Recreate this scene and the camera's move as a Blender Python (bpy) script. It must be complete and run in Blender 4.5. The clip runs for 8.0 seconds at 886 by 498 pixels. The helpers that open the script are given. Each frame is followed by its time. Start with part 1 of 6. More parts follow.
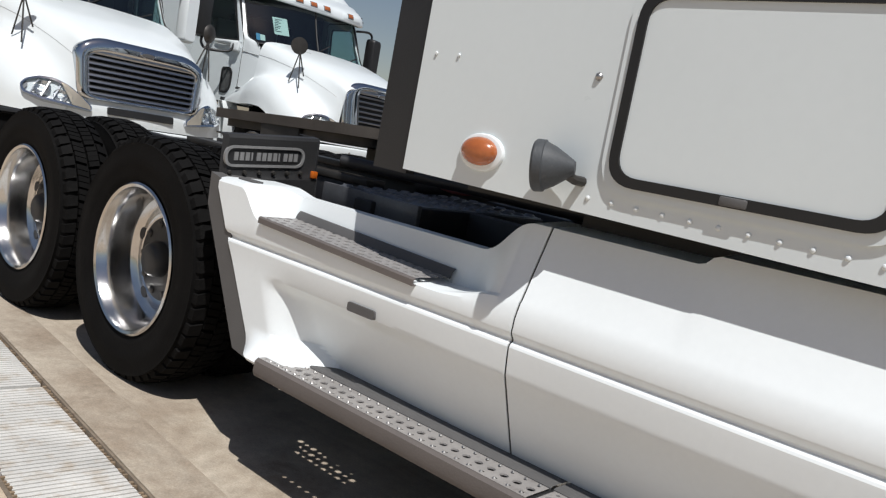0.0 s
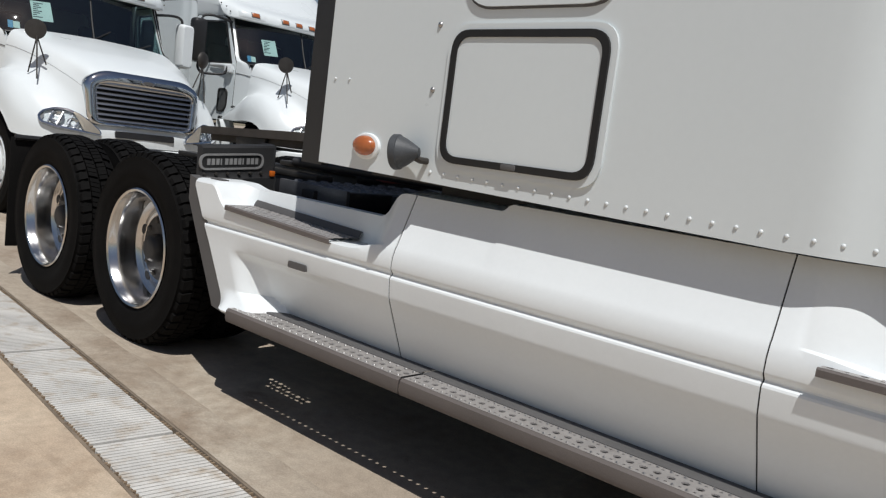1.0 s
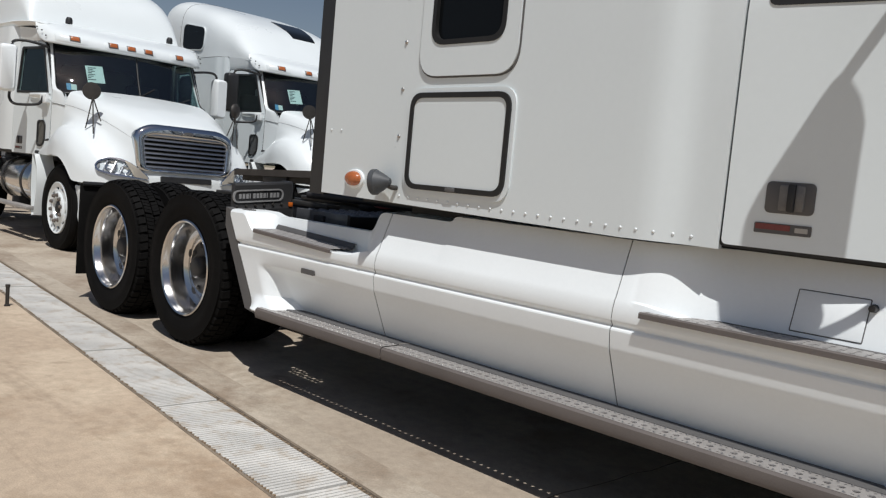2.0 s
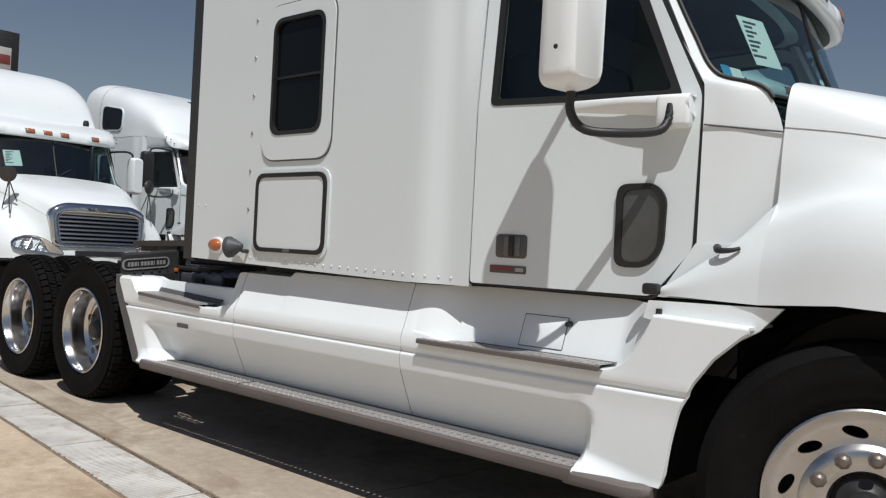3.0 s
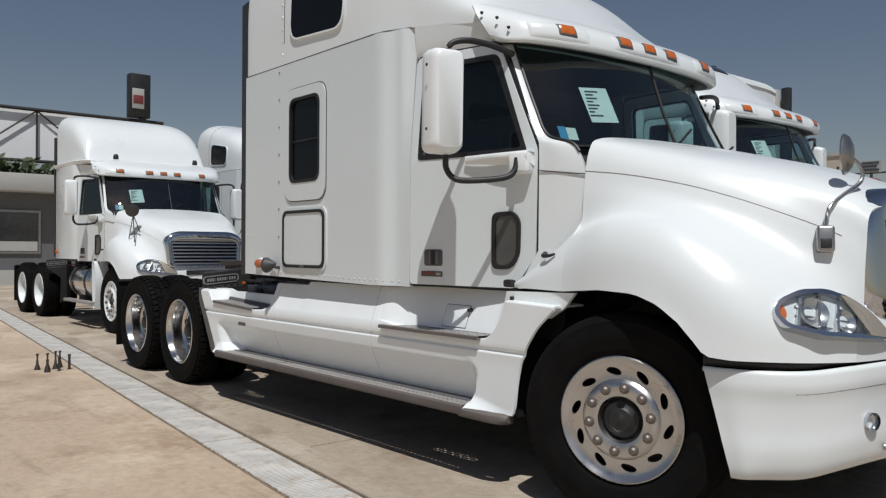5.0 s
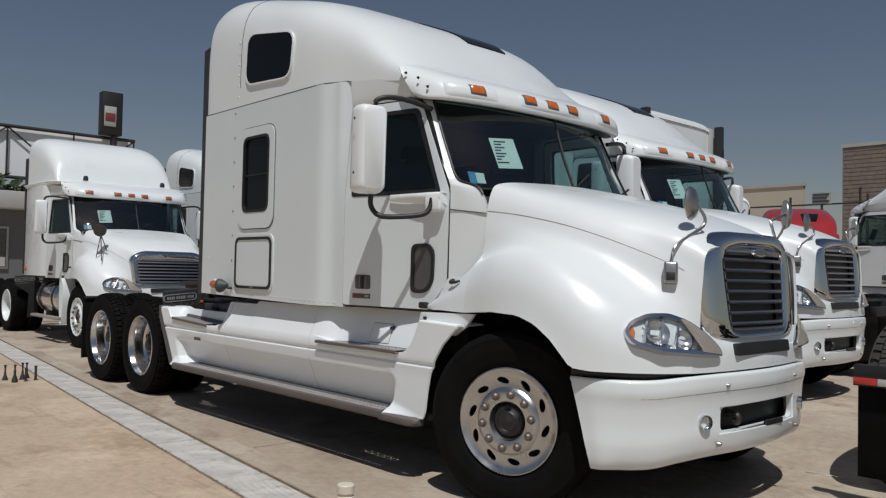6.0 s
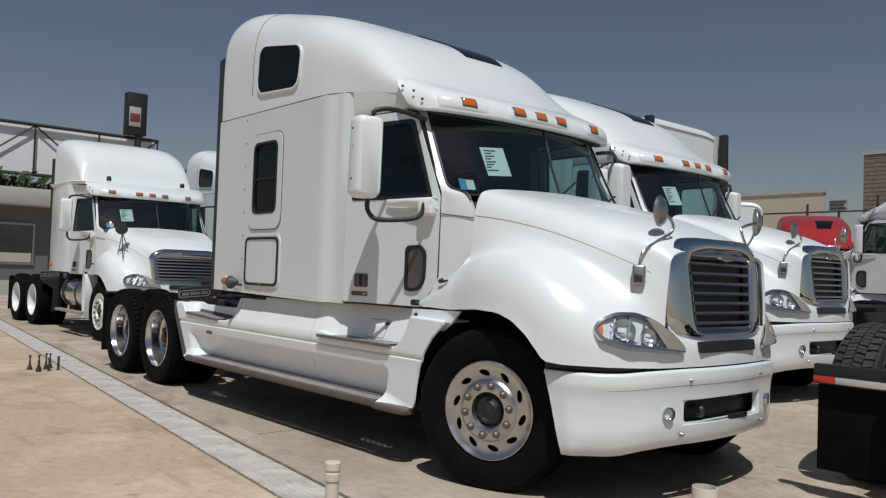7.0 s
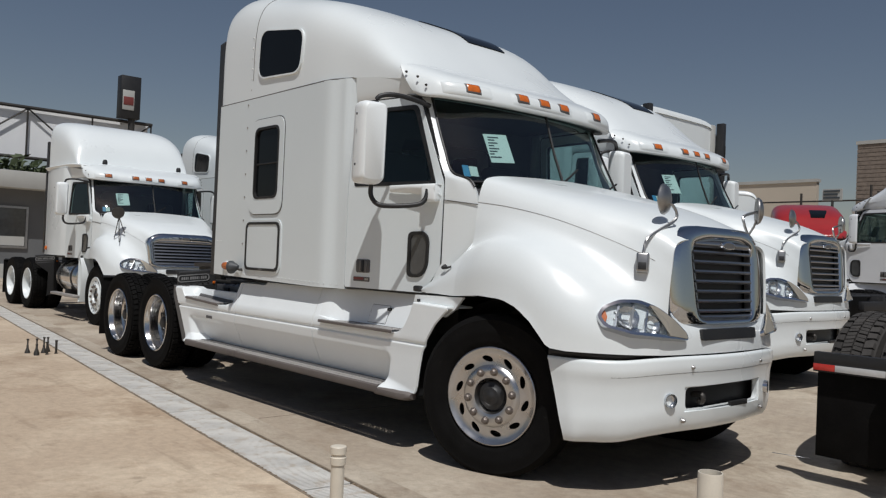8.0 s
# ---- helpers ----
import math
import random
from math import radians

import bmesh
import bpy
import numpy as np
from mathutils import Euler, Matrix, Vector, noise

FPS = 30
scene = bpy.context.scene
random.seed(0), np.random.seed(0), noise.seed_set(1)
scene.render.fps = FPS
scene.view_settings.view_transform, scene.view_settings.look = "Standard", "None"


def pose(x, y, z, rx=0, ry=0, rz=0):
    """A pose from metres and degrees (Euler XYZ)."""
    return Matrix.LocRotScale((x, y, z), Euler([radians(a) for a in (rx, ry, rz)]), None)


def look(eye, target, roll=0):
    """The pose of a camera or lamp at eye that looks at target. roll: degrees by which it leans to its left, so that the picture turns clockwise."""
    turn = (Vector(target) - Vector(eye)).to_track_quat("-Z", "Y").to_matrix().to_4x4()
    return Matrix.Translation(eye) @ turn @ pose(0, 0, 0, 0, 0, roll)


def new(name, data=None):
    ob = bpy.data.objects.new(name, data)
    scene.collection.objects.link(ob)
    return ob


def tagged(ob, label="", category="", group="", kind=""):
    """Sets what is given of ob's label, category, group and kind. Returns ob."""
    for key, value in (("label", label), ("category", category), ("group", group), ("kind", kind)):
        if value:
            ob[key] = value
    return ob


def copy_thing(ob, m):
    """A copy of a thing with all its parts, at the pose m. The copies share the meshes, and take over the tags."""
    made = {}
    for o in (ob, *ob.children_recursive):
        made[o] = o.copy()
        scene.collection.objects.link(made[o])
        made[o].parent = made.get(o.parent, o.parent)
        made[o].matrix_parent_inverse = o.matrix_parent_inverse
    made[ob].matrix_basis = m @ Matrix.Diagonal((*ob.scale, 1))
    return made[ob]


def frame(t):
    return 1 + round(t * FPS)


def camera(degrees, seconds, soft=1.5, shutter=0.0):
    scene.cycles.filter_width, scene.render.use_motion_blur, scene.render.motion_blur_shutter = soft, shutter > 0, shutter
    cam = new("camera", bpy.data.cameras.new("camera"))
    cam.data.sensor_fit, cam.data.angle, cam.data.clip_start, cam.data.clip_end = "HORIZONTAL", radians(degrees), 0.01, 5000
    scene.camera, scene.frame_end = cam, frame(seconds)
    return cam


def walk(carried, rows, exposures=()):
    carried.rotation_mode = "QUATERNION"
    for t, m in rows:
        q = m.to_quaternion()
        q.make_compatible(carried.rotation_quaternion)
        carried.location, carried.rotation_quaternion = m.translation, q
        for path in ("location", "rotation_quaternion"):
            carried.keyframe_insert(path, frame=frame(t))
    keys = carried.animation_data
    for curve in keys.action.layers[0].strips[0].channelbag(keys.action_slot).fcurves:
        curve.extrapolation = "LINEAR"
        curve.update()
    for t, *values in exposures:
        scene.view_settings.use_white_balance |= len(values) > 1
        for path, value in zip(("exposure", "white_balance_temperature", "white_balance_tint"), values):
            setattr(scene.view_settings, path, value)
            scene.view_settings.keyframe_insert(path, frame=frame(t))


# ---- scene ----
cam = camera(57.8, 8.0, soft=1.25)
PATH = [
    (0, (-2.304, -2.918, 1.236), (-3.590, -1.407, 0.987), 10.65),
    (0.5, (-1.892, -3.027, 1.272), (-3.235, -1.559, 1.073), 8.5),
    (1, (-1.362, -3.322, 1.262), (-2.680, -1.838, 1.019), 7.3),
    (2.5, (0.072, -4.013, 1.271), (-1.341, -2.602, 1.161), 4.7),
    (3, (0.63, -4.088, 1.289), (-0.675, -2.573, 1.288), 2.9),
    (3.5, (1.096, -4.2, 1.35), (-0.213, -2.691, 1.251), 1.6),
    (4, (1.588, -4.264, 1.368), (0.155, -2.871, 1.291), 2.4),
    (4.2, (1.785, -4.329, 1.369), (0.344, -2.942, 1.367), 1.2),
    (5.3, (2.746, -4.538, 1.364), (1.217, -3.249, 1.37), 0.5),
    (5.5, (2.926, -4.582, 1.382), (1.416, -3.272, 1.444), 0.4),
    (6, (3.296, -4.755, 1.404), (1.823, -3.403, 1.46), 1.2),
    (6.5, (3.608, -4.809, 1.384), (2.095, -3.502, 1.421), 2.6),
    (7, (3.736, -4.867, 1.394), (2.229, -3.553, 1.454), 2.0),
    (7.5, (3.71, -4.912, 1.388), (2.205, -3.596, 1.425), 2.5),
    (8, (3.698, -4.93, 1.39), (2.203, -3.602, 1.417), 2.4),
]
walk(cam, [(t, look(eye, target, roll)) for t, eye, target, roll in PATH], [(0.0, 0.29), (0.5, 0.18), (1.0, 0.06), (2.5, 0.17), (3.0, 0.18), (3.5, -0.01), (4.0, 0.05), (5.5, -0.11), (6.0, -0.2), (6.5, -0.19), (7.0, -0.12), (8.0, -0.11)])


# ---- light ----
SUN_TO = Vector((0.42, -0.315, 1.0)).normalized()
world = bpy.data.worlds.new("sky")
scene.world = world
world.use_nodes = True
wn = world.node_tree.nodes
sky = wn.new("ShaderNodeTexSky")
sky.sky_type = "NISHITA"
sky.sun_disc = False
sky.sun_elevation = math.asin(SUN_TO.z)
sky.sun_rotation = math.atan2(SUN_TO.x, SUN_TO.y)
sky.air_density, sky.dust_density, sky.ozone_density = 1.0, 0.7, 1.5
tint = wn.new("ShaderNodeMix")
tint.data_type, tint.blend_type = "RGBA", "MULTIPLY"
tint.inputs[0].default_value = 1.0
tint.inputs[7].default_value = (1.11, 0.99, 0.925, 1)
world.node_tree.links.new(sky.outputs[0], tint.inputs[6])
world.node_tree.links.new(tint.outputs[2], wn["Background"].inputs[0])
wn["Background"].inputs[1].default_value = 0.0505
sun_data = bpy.data.lights.new("sun", "SUN")
sun_data.energy, sun_data.angle, sun_data.color = 3.4, radians(0.55), (1.0, 0.99, 0.972)
sun = new("sun", sun_data)
sun.matrix_world = look(SUN_TO * 50, (0, 0, 0))


# ---- materials ----
def material(name, color, rough=0.5, metal=0.0, coat=0.0, vary=0.0, scale=4.0, dirt=None, dirt_at=0.6, bump=0.0, bump_scale=120.0, emit=None, rough_vary=0.0):
    """Principled surface with large and fine colour variation, optional dirt patches and a fine relief."""
    mat = bpy.data.materials.new(name)
    mat.use_nodes = True
    nt = mat.node_tree
    p = nt.nodes["Principled BSDF"]
    p.inputs["Base Color"].default_value = (*color, 1)
    p.inputs["Roughness"].default_value = rough
    p.inputs["Metallic"].default_value = metal
    p.inputs["Coat Weight"].default_value = coat
    p.inputs["Coat Roughness"].default_value = 0.06
    mat.diffuse_color = (*color, 1)
    if not (vary or bump or dirt):
        return mat
    tc = nt.nodes.new("ShaderNodeTexCoord")
    big = nt.nodes.new("ShaderNodeTexNoise")
    big.inputs["Scale"].default_value, big.inputs["Detail"].default_value = scale, 6
    fine = nt.nodes.new("ShaderNodeTexNoise")
    fine.inputs["Scale"].default_value, fine.inputs["Detail"].default_value = bump_scale, 4
    for n in (big, fine):
        nt.links.new(tc.outputs["Object"], n.inputs["Vector"])
    if vary:
        both = nt.nodes.new("ShaderNodeMath")
        both.operation = "MULTIPLY_ADD"
        nt.links.new(fine.outputs[0], both.inputs[0])
        both.inputs[1].default_value = 0.4
        nt.links.new(big.outputs[0], both.inputs[2])
        ramp = nt.nodes.new("ShaderNodeMapRange")
        ramp.inputs[1].default_value, ramp.inputs[2].default_value = 0.35, 1.05
        ramp.inputs[3].default_value, ramp.inputs[4].default_value = 1 - vary, 1 + vary * 0.6
        nt.links.new(both.outputs[0], ramp.inputs[0])
        mul = nt.nodes.new("ShaderNodeMix")
        mul.data_type, mul.blend_type = "RGBA", "MULTIPLY"
        mul.inputs[0].default_value = 1
        mul.inputs[6].default_value = (*color, 1)
        nt.links.new(ramp.outputs[0], mul.inputs[7])
        out = mul.outputs[2]
        if dirt:
            spots = nt.nodes.new("ShaderNodeTexNoise")
            spots.inputs["Scale"].default_value, spots.inputs["Detail"].default_value = scale * 2.3, 8
            spots.inputs["Roughness"].default_value = 0.65
            nt.links.new(tc.outputs["Object"], spots.inputs["Vector"])
            edge = nt.nodes.new("ShaderNodeMapRange")
            edge.inputs[1].default_value, edge.inputs[2].default_value = dirt_at, dirt_at + 0.18
            nt.links.new(spots.outputs[0], edge.inputs[0])
            mix = nt.nodes.new("ShaderNodeMix")
            mix.data_type = "RGBA"
            nt.links.new(edge.outputs[0], mix.inputs[0])
            nt.links.new(out, mix.inputs[6])
            mix.inputs[7].default_value = (*dirt, 1)
            out = mix.outputs[2]
        nt.links.new(out, p.inputs["Base Color"])
    if rough_vary:
        rr = nt.nodes.new("ShaderNodeMapRange")
        rr.inputs[1].default_value, rr.inputs[2].default_value = 0.3, 0.7
        rr.inputs[3].default_value, rr.inputs[4].default_value = max(0.02, rough - rough_vary), rough + rough_vary
        nt.links.new(big.outputs[0], rr.inputs[0])
        nt.links.new(rr.outputs[0], p.inputs["Roughness"])
    if bump:
        b = nt.nodes.new("ShaderNodeBump")
        b.inputs["Strength"].default_value, b.inputs["Distance"].default_value = bump, 0.004
        nt.links.new(fine.outputs[0], b.inputs["Height"])
        nt.links.new(b.outputs[0], p.inputs["Normal"])
    return mat


def glass(name, tint, gloss=0.03, rough=0.02):
    """Thin pane: tinted see-through with a Fresnel gloss."""
    mat = bpy.data.materials.new(name)
    mat.use_nodes = True
    nt = mat.node_tree
    nt.nodes.remove(nt.nodes["Principled BSDF"])
    tr = nt.nodes.new("ShaderNodeBsdfTransparent")
    tr.inputs[0].default_value = (*tint, 1)
    gl = nt.nodes.new("ShaderNodeBsdfGlossy")
    gl.inputs["Roughness"].default_value = rough
    lw = nt.nodes.new("ShaderNodeLayerWeight")
    pw = nt.nodes.new("ShaderNodeMath")
    pw.operation = "POWER"
    pw.inputs[1].default_value = 4.0
    nt.links.new(lw.outputs["Facing"], pw.inputs[0])
    fr = nt.nodes.new("ShaderNodeMapRange")
    fr.inputs[3].default_value, fr.inputs[4].default_value = gloss, 0.55
    nt.links.new(pw.outputs[0], fr.inputs[0])
    mx = nt.nodes.new("ShaderNodeMixShader")
    nt.links.new(fr.outputs[0], mx.inputs[0])
    nt.links.new(tr.outputs[0], mx.inputs[1])
    nt.links.new(gl.outputs[0], mx.inputs[2])
    nt.links.new(mx.outputs[0], nt.nodes["Material Output"].inputs[0])
    mat.diffuse_color = (*tint, 1)
    return mat


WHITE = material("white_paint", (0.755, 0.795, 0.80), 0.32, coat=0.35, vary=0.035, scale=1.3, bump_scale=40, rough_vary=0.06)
# White darkened in its colour to tone down the light on the flank.
FLANK = material("shaded_white_flank_paint", (0.688, 0.738, 0.748), 0.34, coat=0.3, vary=0.04, scale=1.1, bump_scale=40, rough_vary=0.07)
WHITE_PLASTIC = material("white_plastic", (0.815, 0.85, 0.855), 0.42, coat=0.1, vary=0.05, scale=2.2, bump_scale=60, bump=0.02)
BLACK = material("black_plastic", (0.018, 0.018, 0.019), 0.5, vary=0.3, scale=5, bump=0.15, bump_scale=160)
RUBBER = material("tyre_rubber", (0.0078, 0.0075, 0.0074), 0.72, vary=0.4, scale=6, dirt=(0.016, 0.0145, 0.0135), dirt_at=0.62, bump=0.3, bump_scale=90)
FRAME = material("chassis_black", (0.016, 0.016, 0.018), 0.55, vary=0.5, scale=3, dirt=(0.06, 0.05, 0.042), dirt_at=0.6, bump=0.2, bump_scale=60)
BLACKDULL = material("dull_black_plastic", (0.019, 0.019, 0.02), 0.62, vary=0.3, scale=5, bump=0.3, bump_scale=140)
DECK = material("black_deck_plate", (0.125, 0.132, 0.145), 0.36, 0.3, vary=0.4, scale=9, bump=0.2)
GREYPL = material("grey_plastic", (0.10, 0.097, 0.096), 0.6, vary=0.2, scale=4, bump=0.2, bump_scale=200)
LAMPGREY = material("grey_lamp_rubber", (0.055, 0.06, 0.066), 0.55, vary=0.35, scale=14, dirt=(0.11, 0.11, 0.11), dirt_at=0.6, bump=0.2)
PADDLE = material("worn_grey_paddle", (0.17, 0.165, 0.16), 0.45, 0.3, vary=0.3, scale=20)
SKIRT = material("brown_grey_rubber_trim", (0.135, 0.117, 0.108), 0.65, vary=0.2, scale=4, bump=0.2, bump_scale=160)
TREADPLATE = material("worn_aluminium_tread", (0.36, 0.34, 0.325), 0.45, 0.2, vary=0.25, scale=9, dirt=(0.21, 0.19, 0.178), dirt_at=0.57, bump=0.2, bump_scale=220)
ALU = material("polished_aluminium", (0.63, 0.625, 0.62), 0.17, 1.0, vary=0.14, scale=7, rough_vary=0.08)
SATIN = material("satin_aluminium", (0.55, 0.54, 0.535), 0.31, 1.0, vary=0.16, scale=8, rough_vary=0.08)
RUSTNUT = material("tarnished_nut", (0.22, 0.19, 0.17), 0.5, 0.7, vary=0.3, scale=40)
CHROME = material("chrome", (0.60, 0.62, 0.65), 0.06, 1.0, vary=0.05, scale=3)
STEEL = material("dull_steel", (0.42, 0.41, 0.40), 0.38, 1.0, vary=0.2, scale=12)
DARKSTEEL = material("dark_steel", (0.07, 0.065, 0.06), 0.5, 0.6, vary=0.4, scale=8, bump=0.2)
GREASY = material("dusty_greasy_steel", (0.078, 0.068, 0.06), 0.55, 0.3, vary=0.35, scale=5, dirt=(0.05, 0.043, 0.038), dirt_at=0.56, bump=0.2)
GRILLE = material("dark_chrome_slat", (0.46, 0.47, 0.49), 0.3, 1.0, vary=0.1, scale=6)
AMBER = material("amber_lens", (0.62, 0.14, 0.015), 0.22, coat=0.6, vary=0.25, scale=30)
MARKER = material("dull_amber_lens", (0.42, 0.12, 0.035), 0.25, coat=0.5, vary=0.3, scale=24)
BADGE = material("worn_silver_badge", (0.27, 0.27, 0.27), 0.45, 0.2, vary=0.2, scale=40)
REDLENS = material("red_reflector", (0.55, 0.03, 0.02), 0.3, coat=0.5, vary=0.15, scale=30)
SILVERTAPE = material("silver_reflective_tape", (0.62, 0.62, 0.62), 0.35, 0.2, vary=0.1, scale=30)
REDLABEL = material("faded_red_label", (0.20, 0.045, 0.04), 0.45, vary=0.2, scale=40)
DARKGLASS = material("dark_tinted_glass", (0.006, 0.007, 0.008), 0.06, coat=0.0, vary=0.1, scale=3)
SMOKE = material("smoked_glass_panel", (0.07, 0.072, 0.072), 0.16, coat=0.5, vary=0.3, scale=8)
SEAL = material("rubber_seal", (0.012, 0.012, 0.012), 0.5, vary=0.2, scale=20)
INTERIOR = material("grey_cab_trim", (0.055, 0.055, 0.06), 0.7, vary=0.2, scale=6, bump=0.2)
PAPER = material("pale_green_paper", (0.64, 0.74, 0.70), 0.7, vary=0.05, scale=12)
INK = material("dark_ink", (0.05, 0.06, 0.07), 0.7, vary=0.1)
BLUEST = material("blue_sticker", (0.06, 0.28, 0.5), 0.5, vary=0.25, scale=60)
WINDSHIELD = glass("windshield_glass", (0.58, 0.76, 0.76), 0.115)
SIDEGLASS = glass("side_window_glass", (0.66, 0.76, 0.76), 0.03)
LENS = glass("clear_lamp_lens", (0.92, 0.94, 0.95))
TAN = material("bronze_lamp_reflector", (0.46, 0.41, 0.33), 0.25, 0.45, vary=0.15, scale=8)
PVC = material("cream_pvc_pipe", (0.66, 0.60, 0.50), 0.4, vary=0.1, scale=14, dirt=(0.34, 0.29, 0.22), dirt_at=0.66)
REFLECTOR = material("lamp_reflector", (0.66, 0.67, 0.69), 0.22, 0.9, vary=0.12, scale=30)
REDPAINT = material("red_truck_paint", (0.34, 0.022, 0.022), 0.3, coat=0.4, vary=0.12, scale=2)
SILVERPAINT = material("silver_truck_paint", (0.74, 0.76, 0.78), 0.3, 0.05, coat=0.4, vary=0.06, scale=2)

WORNRUBBER = material("dusty_worn_rubber", (0.042, 0.038, 0.035), 0.85, vary=0.35, scale=9, dirt=(0.075, 0.066, 0.058), dirt_at=0.58, bump=0.4, bump_scale=90)
RUBBER.node_tree.nodes["Principled BSDF"].inputs["Specular IOR Level"].default_value = 0.06
DARKGLASS.node_tree.nodes["Principled BSDF"].inputs["Specular IOR Level"].default_value = 0.14


# ---- mesh tools ----
def lerp(a, b, t):
    return a + (b - a) * t


def clamp(v, a=0.0, b=1.0):
    return max(a, min(b, v))


def ease(a, b, v):
    t = clamp((v - a) / (b - a))
    return t * t * (3 - 2 * t)


def spline(points, n):
    """n points along a smooth curve through the given ones."""
    p = np.array(points, float)
    if len(p) == 2:
        s = np.linspace(0, 1, n)[:, None]
        return p[0] * (1 - s) + p[1] * s
    q = np.vstack([2 * p[0] - p[1], p, 2 * p[-1] - p[-2]])
    out = []
    for u in np.linspace(0, len(p) - 1, n):
        i = min(int(u), len(p) - 2)
        t = u - i
        a, b, c, d = q[i], q[i + 1], q[i + 2], q[i + 3]
        out.append(0.5 * (2 * b + (c - a) * t + (2 * a - 5 * b + 4 * c - d) * t * t + (3 * b - a - 3 * c + d) * t ** 3))
    return np.array(out)


def grid(rows, close_u=False, close_v=False, keep=None):
    """A sheet of quads from rows of points. keep(i, j) drops faces."""
    bm = bmesh.new()
    vs = [[bm.verts.new(tuple(map(float, p))) for p in row] for row in rows]
    nr, nc = len(vs), len(vs[0])
    for i in range(nr if close_v else nr - 1):
        for j in range(nc if close_u else nc - 1):
            if keep is None or keep(i, j):
                bm.faces.new((vs[i][j], vs[i][(j + 1) % nc], vs[(i + 1) % nr][(j + 1) % nc], vs[(i + 1) % nr][j]))
    return bm


def patch(rails, nu, nv, keep=None):
    """A smooth sheet through rails, each a short list of points running the same way."""
    fine = [spline(r, nu) for r in rails]
    cols = [spline([f[k] for f in fine], nv) for k in range(nu)]
    return grid([[cols[k][i] for k in range(nu)] for i in range(nv)], keep=keep)


def thick(bm, t, ref=None):
    """Gives an open sheet a thickness on the side that faces ref, by default the vehicle's middle."""
    t = abs(t)
    bmesh.ops.recalc_face_normals(bm, faces=bm.faces)
    n = len(bm.verts)
    if ref is None:
        mean = sum((v.co for v in bm.verts), Vector()) / n
        ref = Vector((mean.x, 0, mean.z - 0.4))
    if sum(f.normal.dot(f.calc_center_median() - ref) * f.calc_area() for f in bm.faces) < 0:
        bmesh.ops.reverse_faces(bm, faces=bm.faces)
    bm.normal_update()
    bm.verts.index_update()
    verts, faces = list(bm.verts), list(bm.faces)
    rim = [(e.link_loops[0].vert, e.link_loops[0].link_loop_next.vert) for e in bm.edges if len(e.link_loops) == 1]
    inner = [bm.verts.new(v.co - v.normal * t) for v in verts]
    for f in faces:
        bm.faces.new([inner[v.index] for v in reversed(f.verts)])
    for p, q in rim:
        bm.faces.new((q, p, inner[p.index], inner[q.index]))
    return bm


def box(x0, x1, y0, y1, z0, z1, bevel=0.0, seg=2, bm=None):
    b = bmesh.new()
    bmesh.ops.create_cube(b, size=1)
    bmesh.ops.scale(b, vec=(x1 - x0, y1 - y0, z1 - z0), verts=b.verts)
    bmesh.ops.translate(b, vec=((x0 + x1) / 2, (y0 + y1) / 2, (z0 + z1) / 2), verts=b.verts)
    if bevel:
        bmesh.ops.bevel(b, geom=b.edges[:], offset=bevel, segments=seg, profile=0.5, affect="EDGES")
    return join(bm, b) if bm else b


def join(bm, other):
    """Adds the geometry of other to bm."""
    tmp = bpy.data.meshes.new("tmp")
    other.to_mesh(tmp)
    other.free()
    bm.from_mesh(tmp)
    bpy.data.meshes.remove(tmp)
    return bm


def moved(bm, m):
    bmesh.ops.transform(bm, matrix=m, verts=bm.verts)
    return bm


def flipped(bm):
    """A copy mirrored across the middle plane y = 0."""
    b = bm.copy()
    for v in b.verts:
        v.co.y = -v.co.y
    bmesh.ops.reverse_faces(b, faces=b.faces)
    return b


def lathe(profile, seg=48, m=None, keep=None):
    """Turns (radius, y) pairs about the y axis."""
    rows = []
    for r, y in profile:
        rows.append([(r * math.cos(2 * math.pi * k / seg), y, r * math.sin(2 * math.pi * k / seg)) for k in range(seg)])
    bm = grid(rows, close_u=True, keep=keep)
    bmesh.ops.remove_doubles(bm, verts=bm.verts, dist=1e-5)
    bmesh.ops.recalc_face_normals(bm, faces=bm.faces)
    return moved(bm, m) if m else bm


def tube(points, r, seg=10, smooth=0, closed=False):
    """A round bar along a line of points."""
    pts = [Vector(p) for p in (spline(points, smooth) if smooth else points)]
    rows = []
    up = Vector((0.13, 0.27, 1)).normalized()
    for i, p in enumerate(pts):
        d = (pts[min(i + 1, len(pts) - 1)] - pts[max(i - 1, 0)]).normalized()
        a = d.cross(up)
        a = (a if a.length > 1e-3 else d.cross(Vector((1, 0, 0)))).normalized()
        b = d.cross(a).normalized()
        rr = r(i / max(1, len(pts) - 1)) if callable(r) else r
        rows.append([p + (a * math.cos(2 * math.pi * k / seg) + b * math.sin(2 * math.pi * k / seg)) * rr for k in range(seg)])
    bm = grid(rows, close_u=True)
    bm.verts.ensure_lookup_table()
    n = len(rows)
    bm.faces.new([bm.verts[k] for k in range(seg)])
    bm.faces.new([bm.verts[(n - 1) * seg + k] for k in reversed(range(seg))])
    bmesh.ops.recalc_face_normals(bm, faces=bm.faces)
    return bm


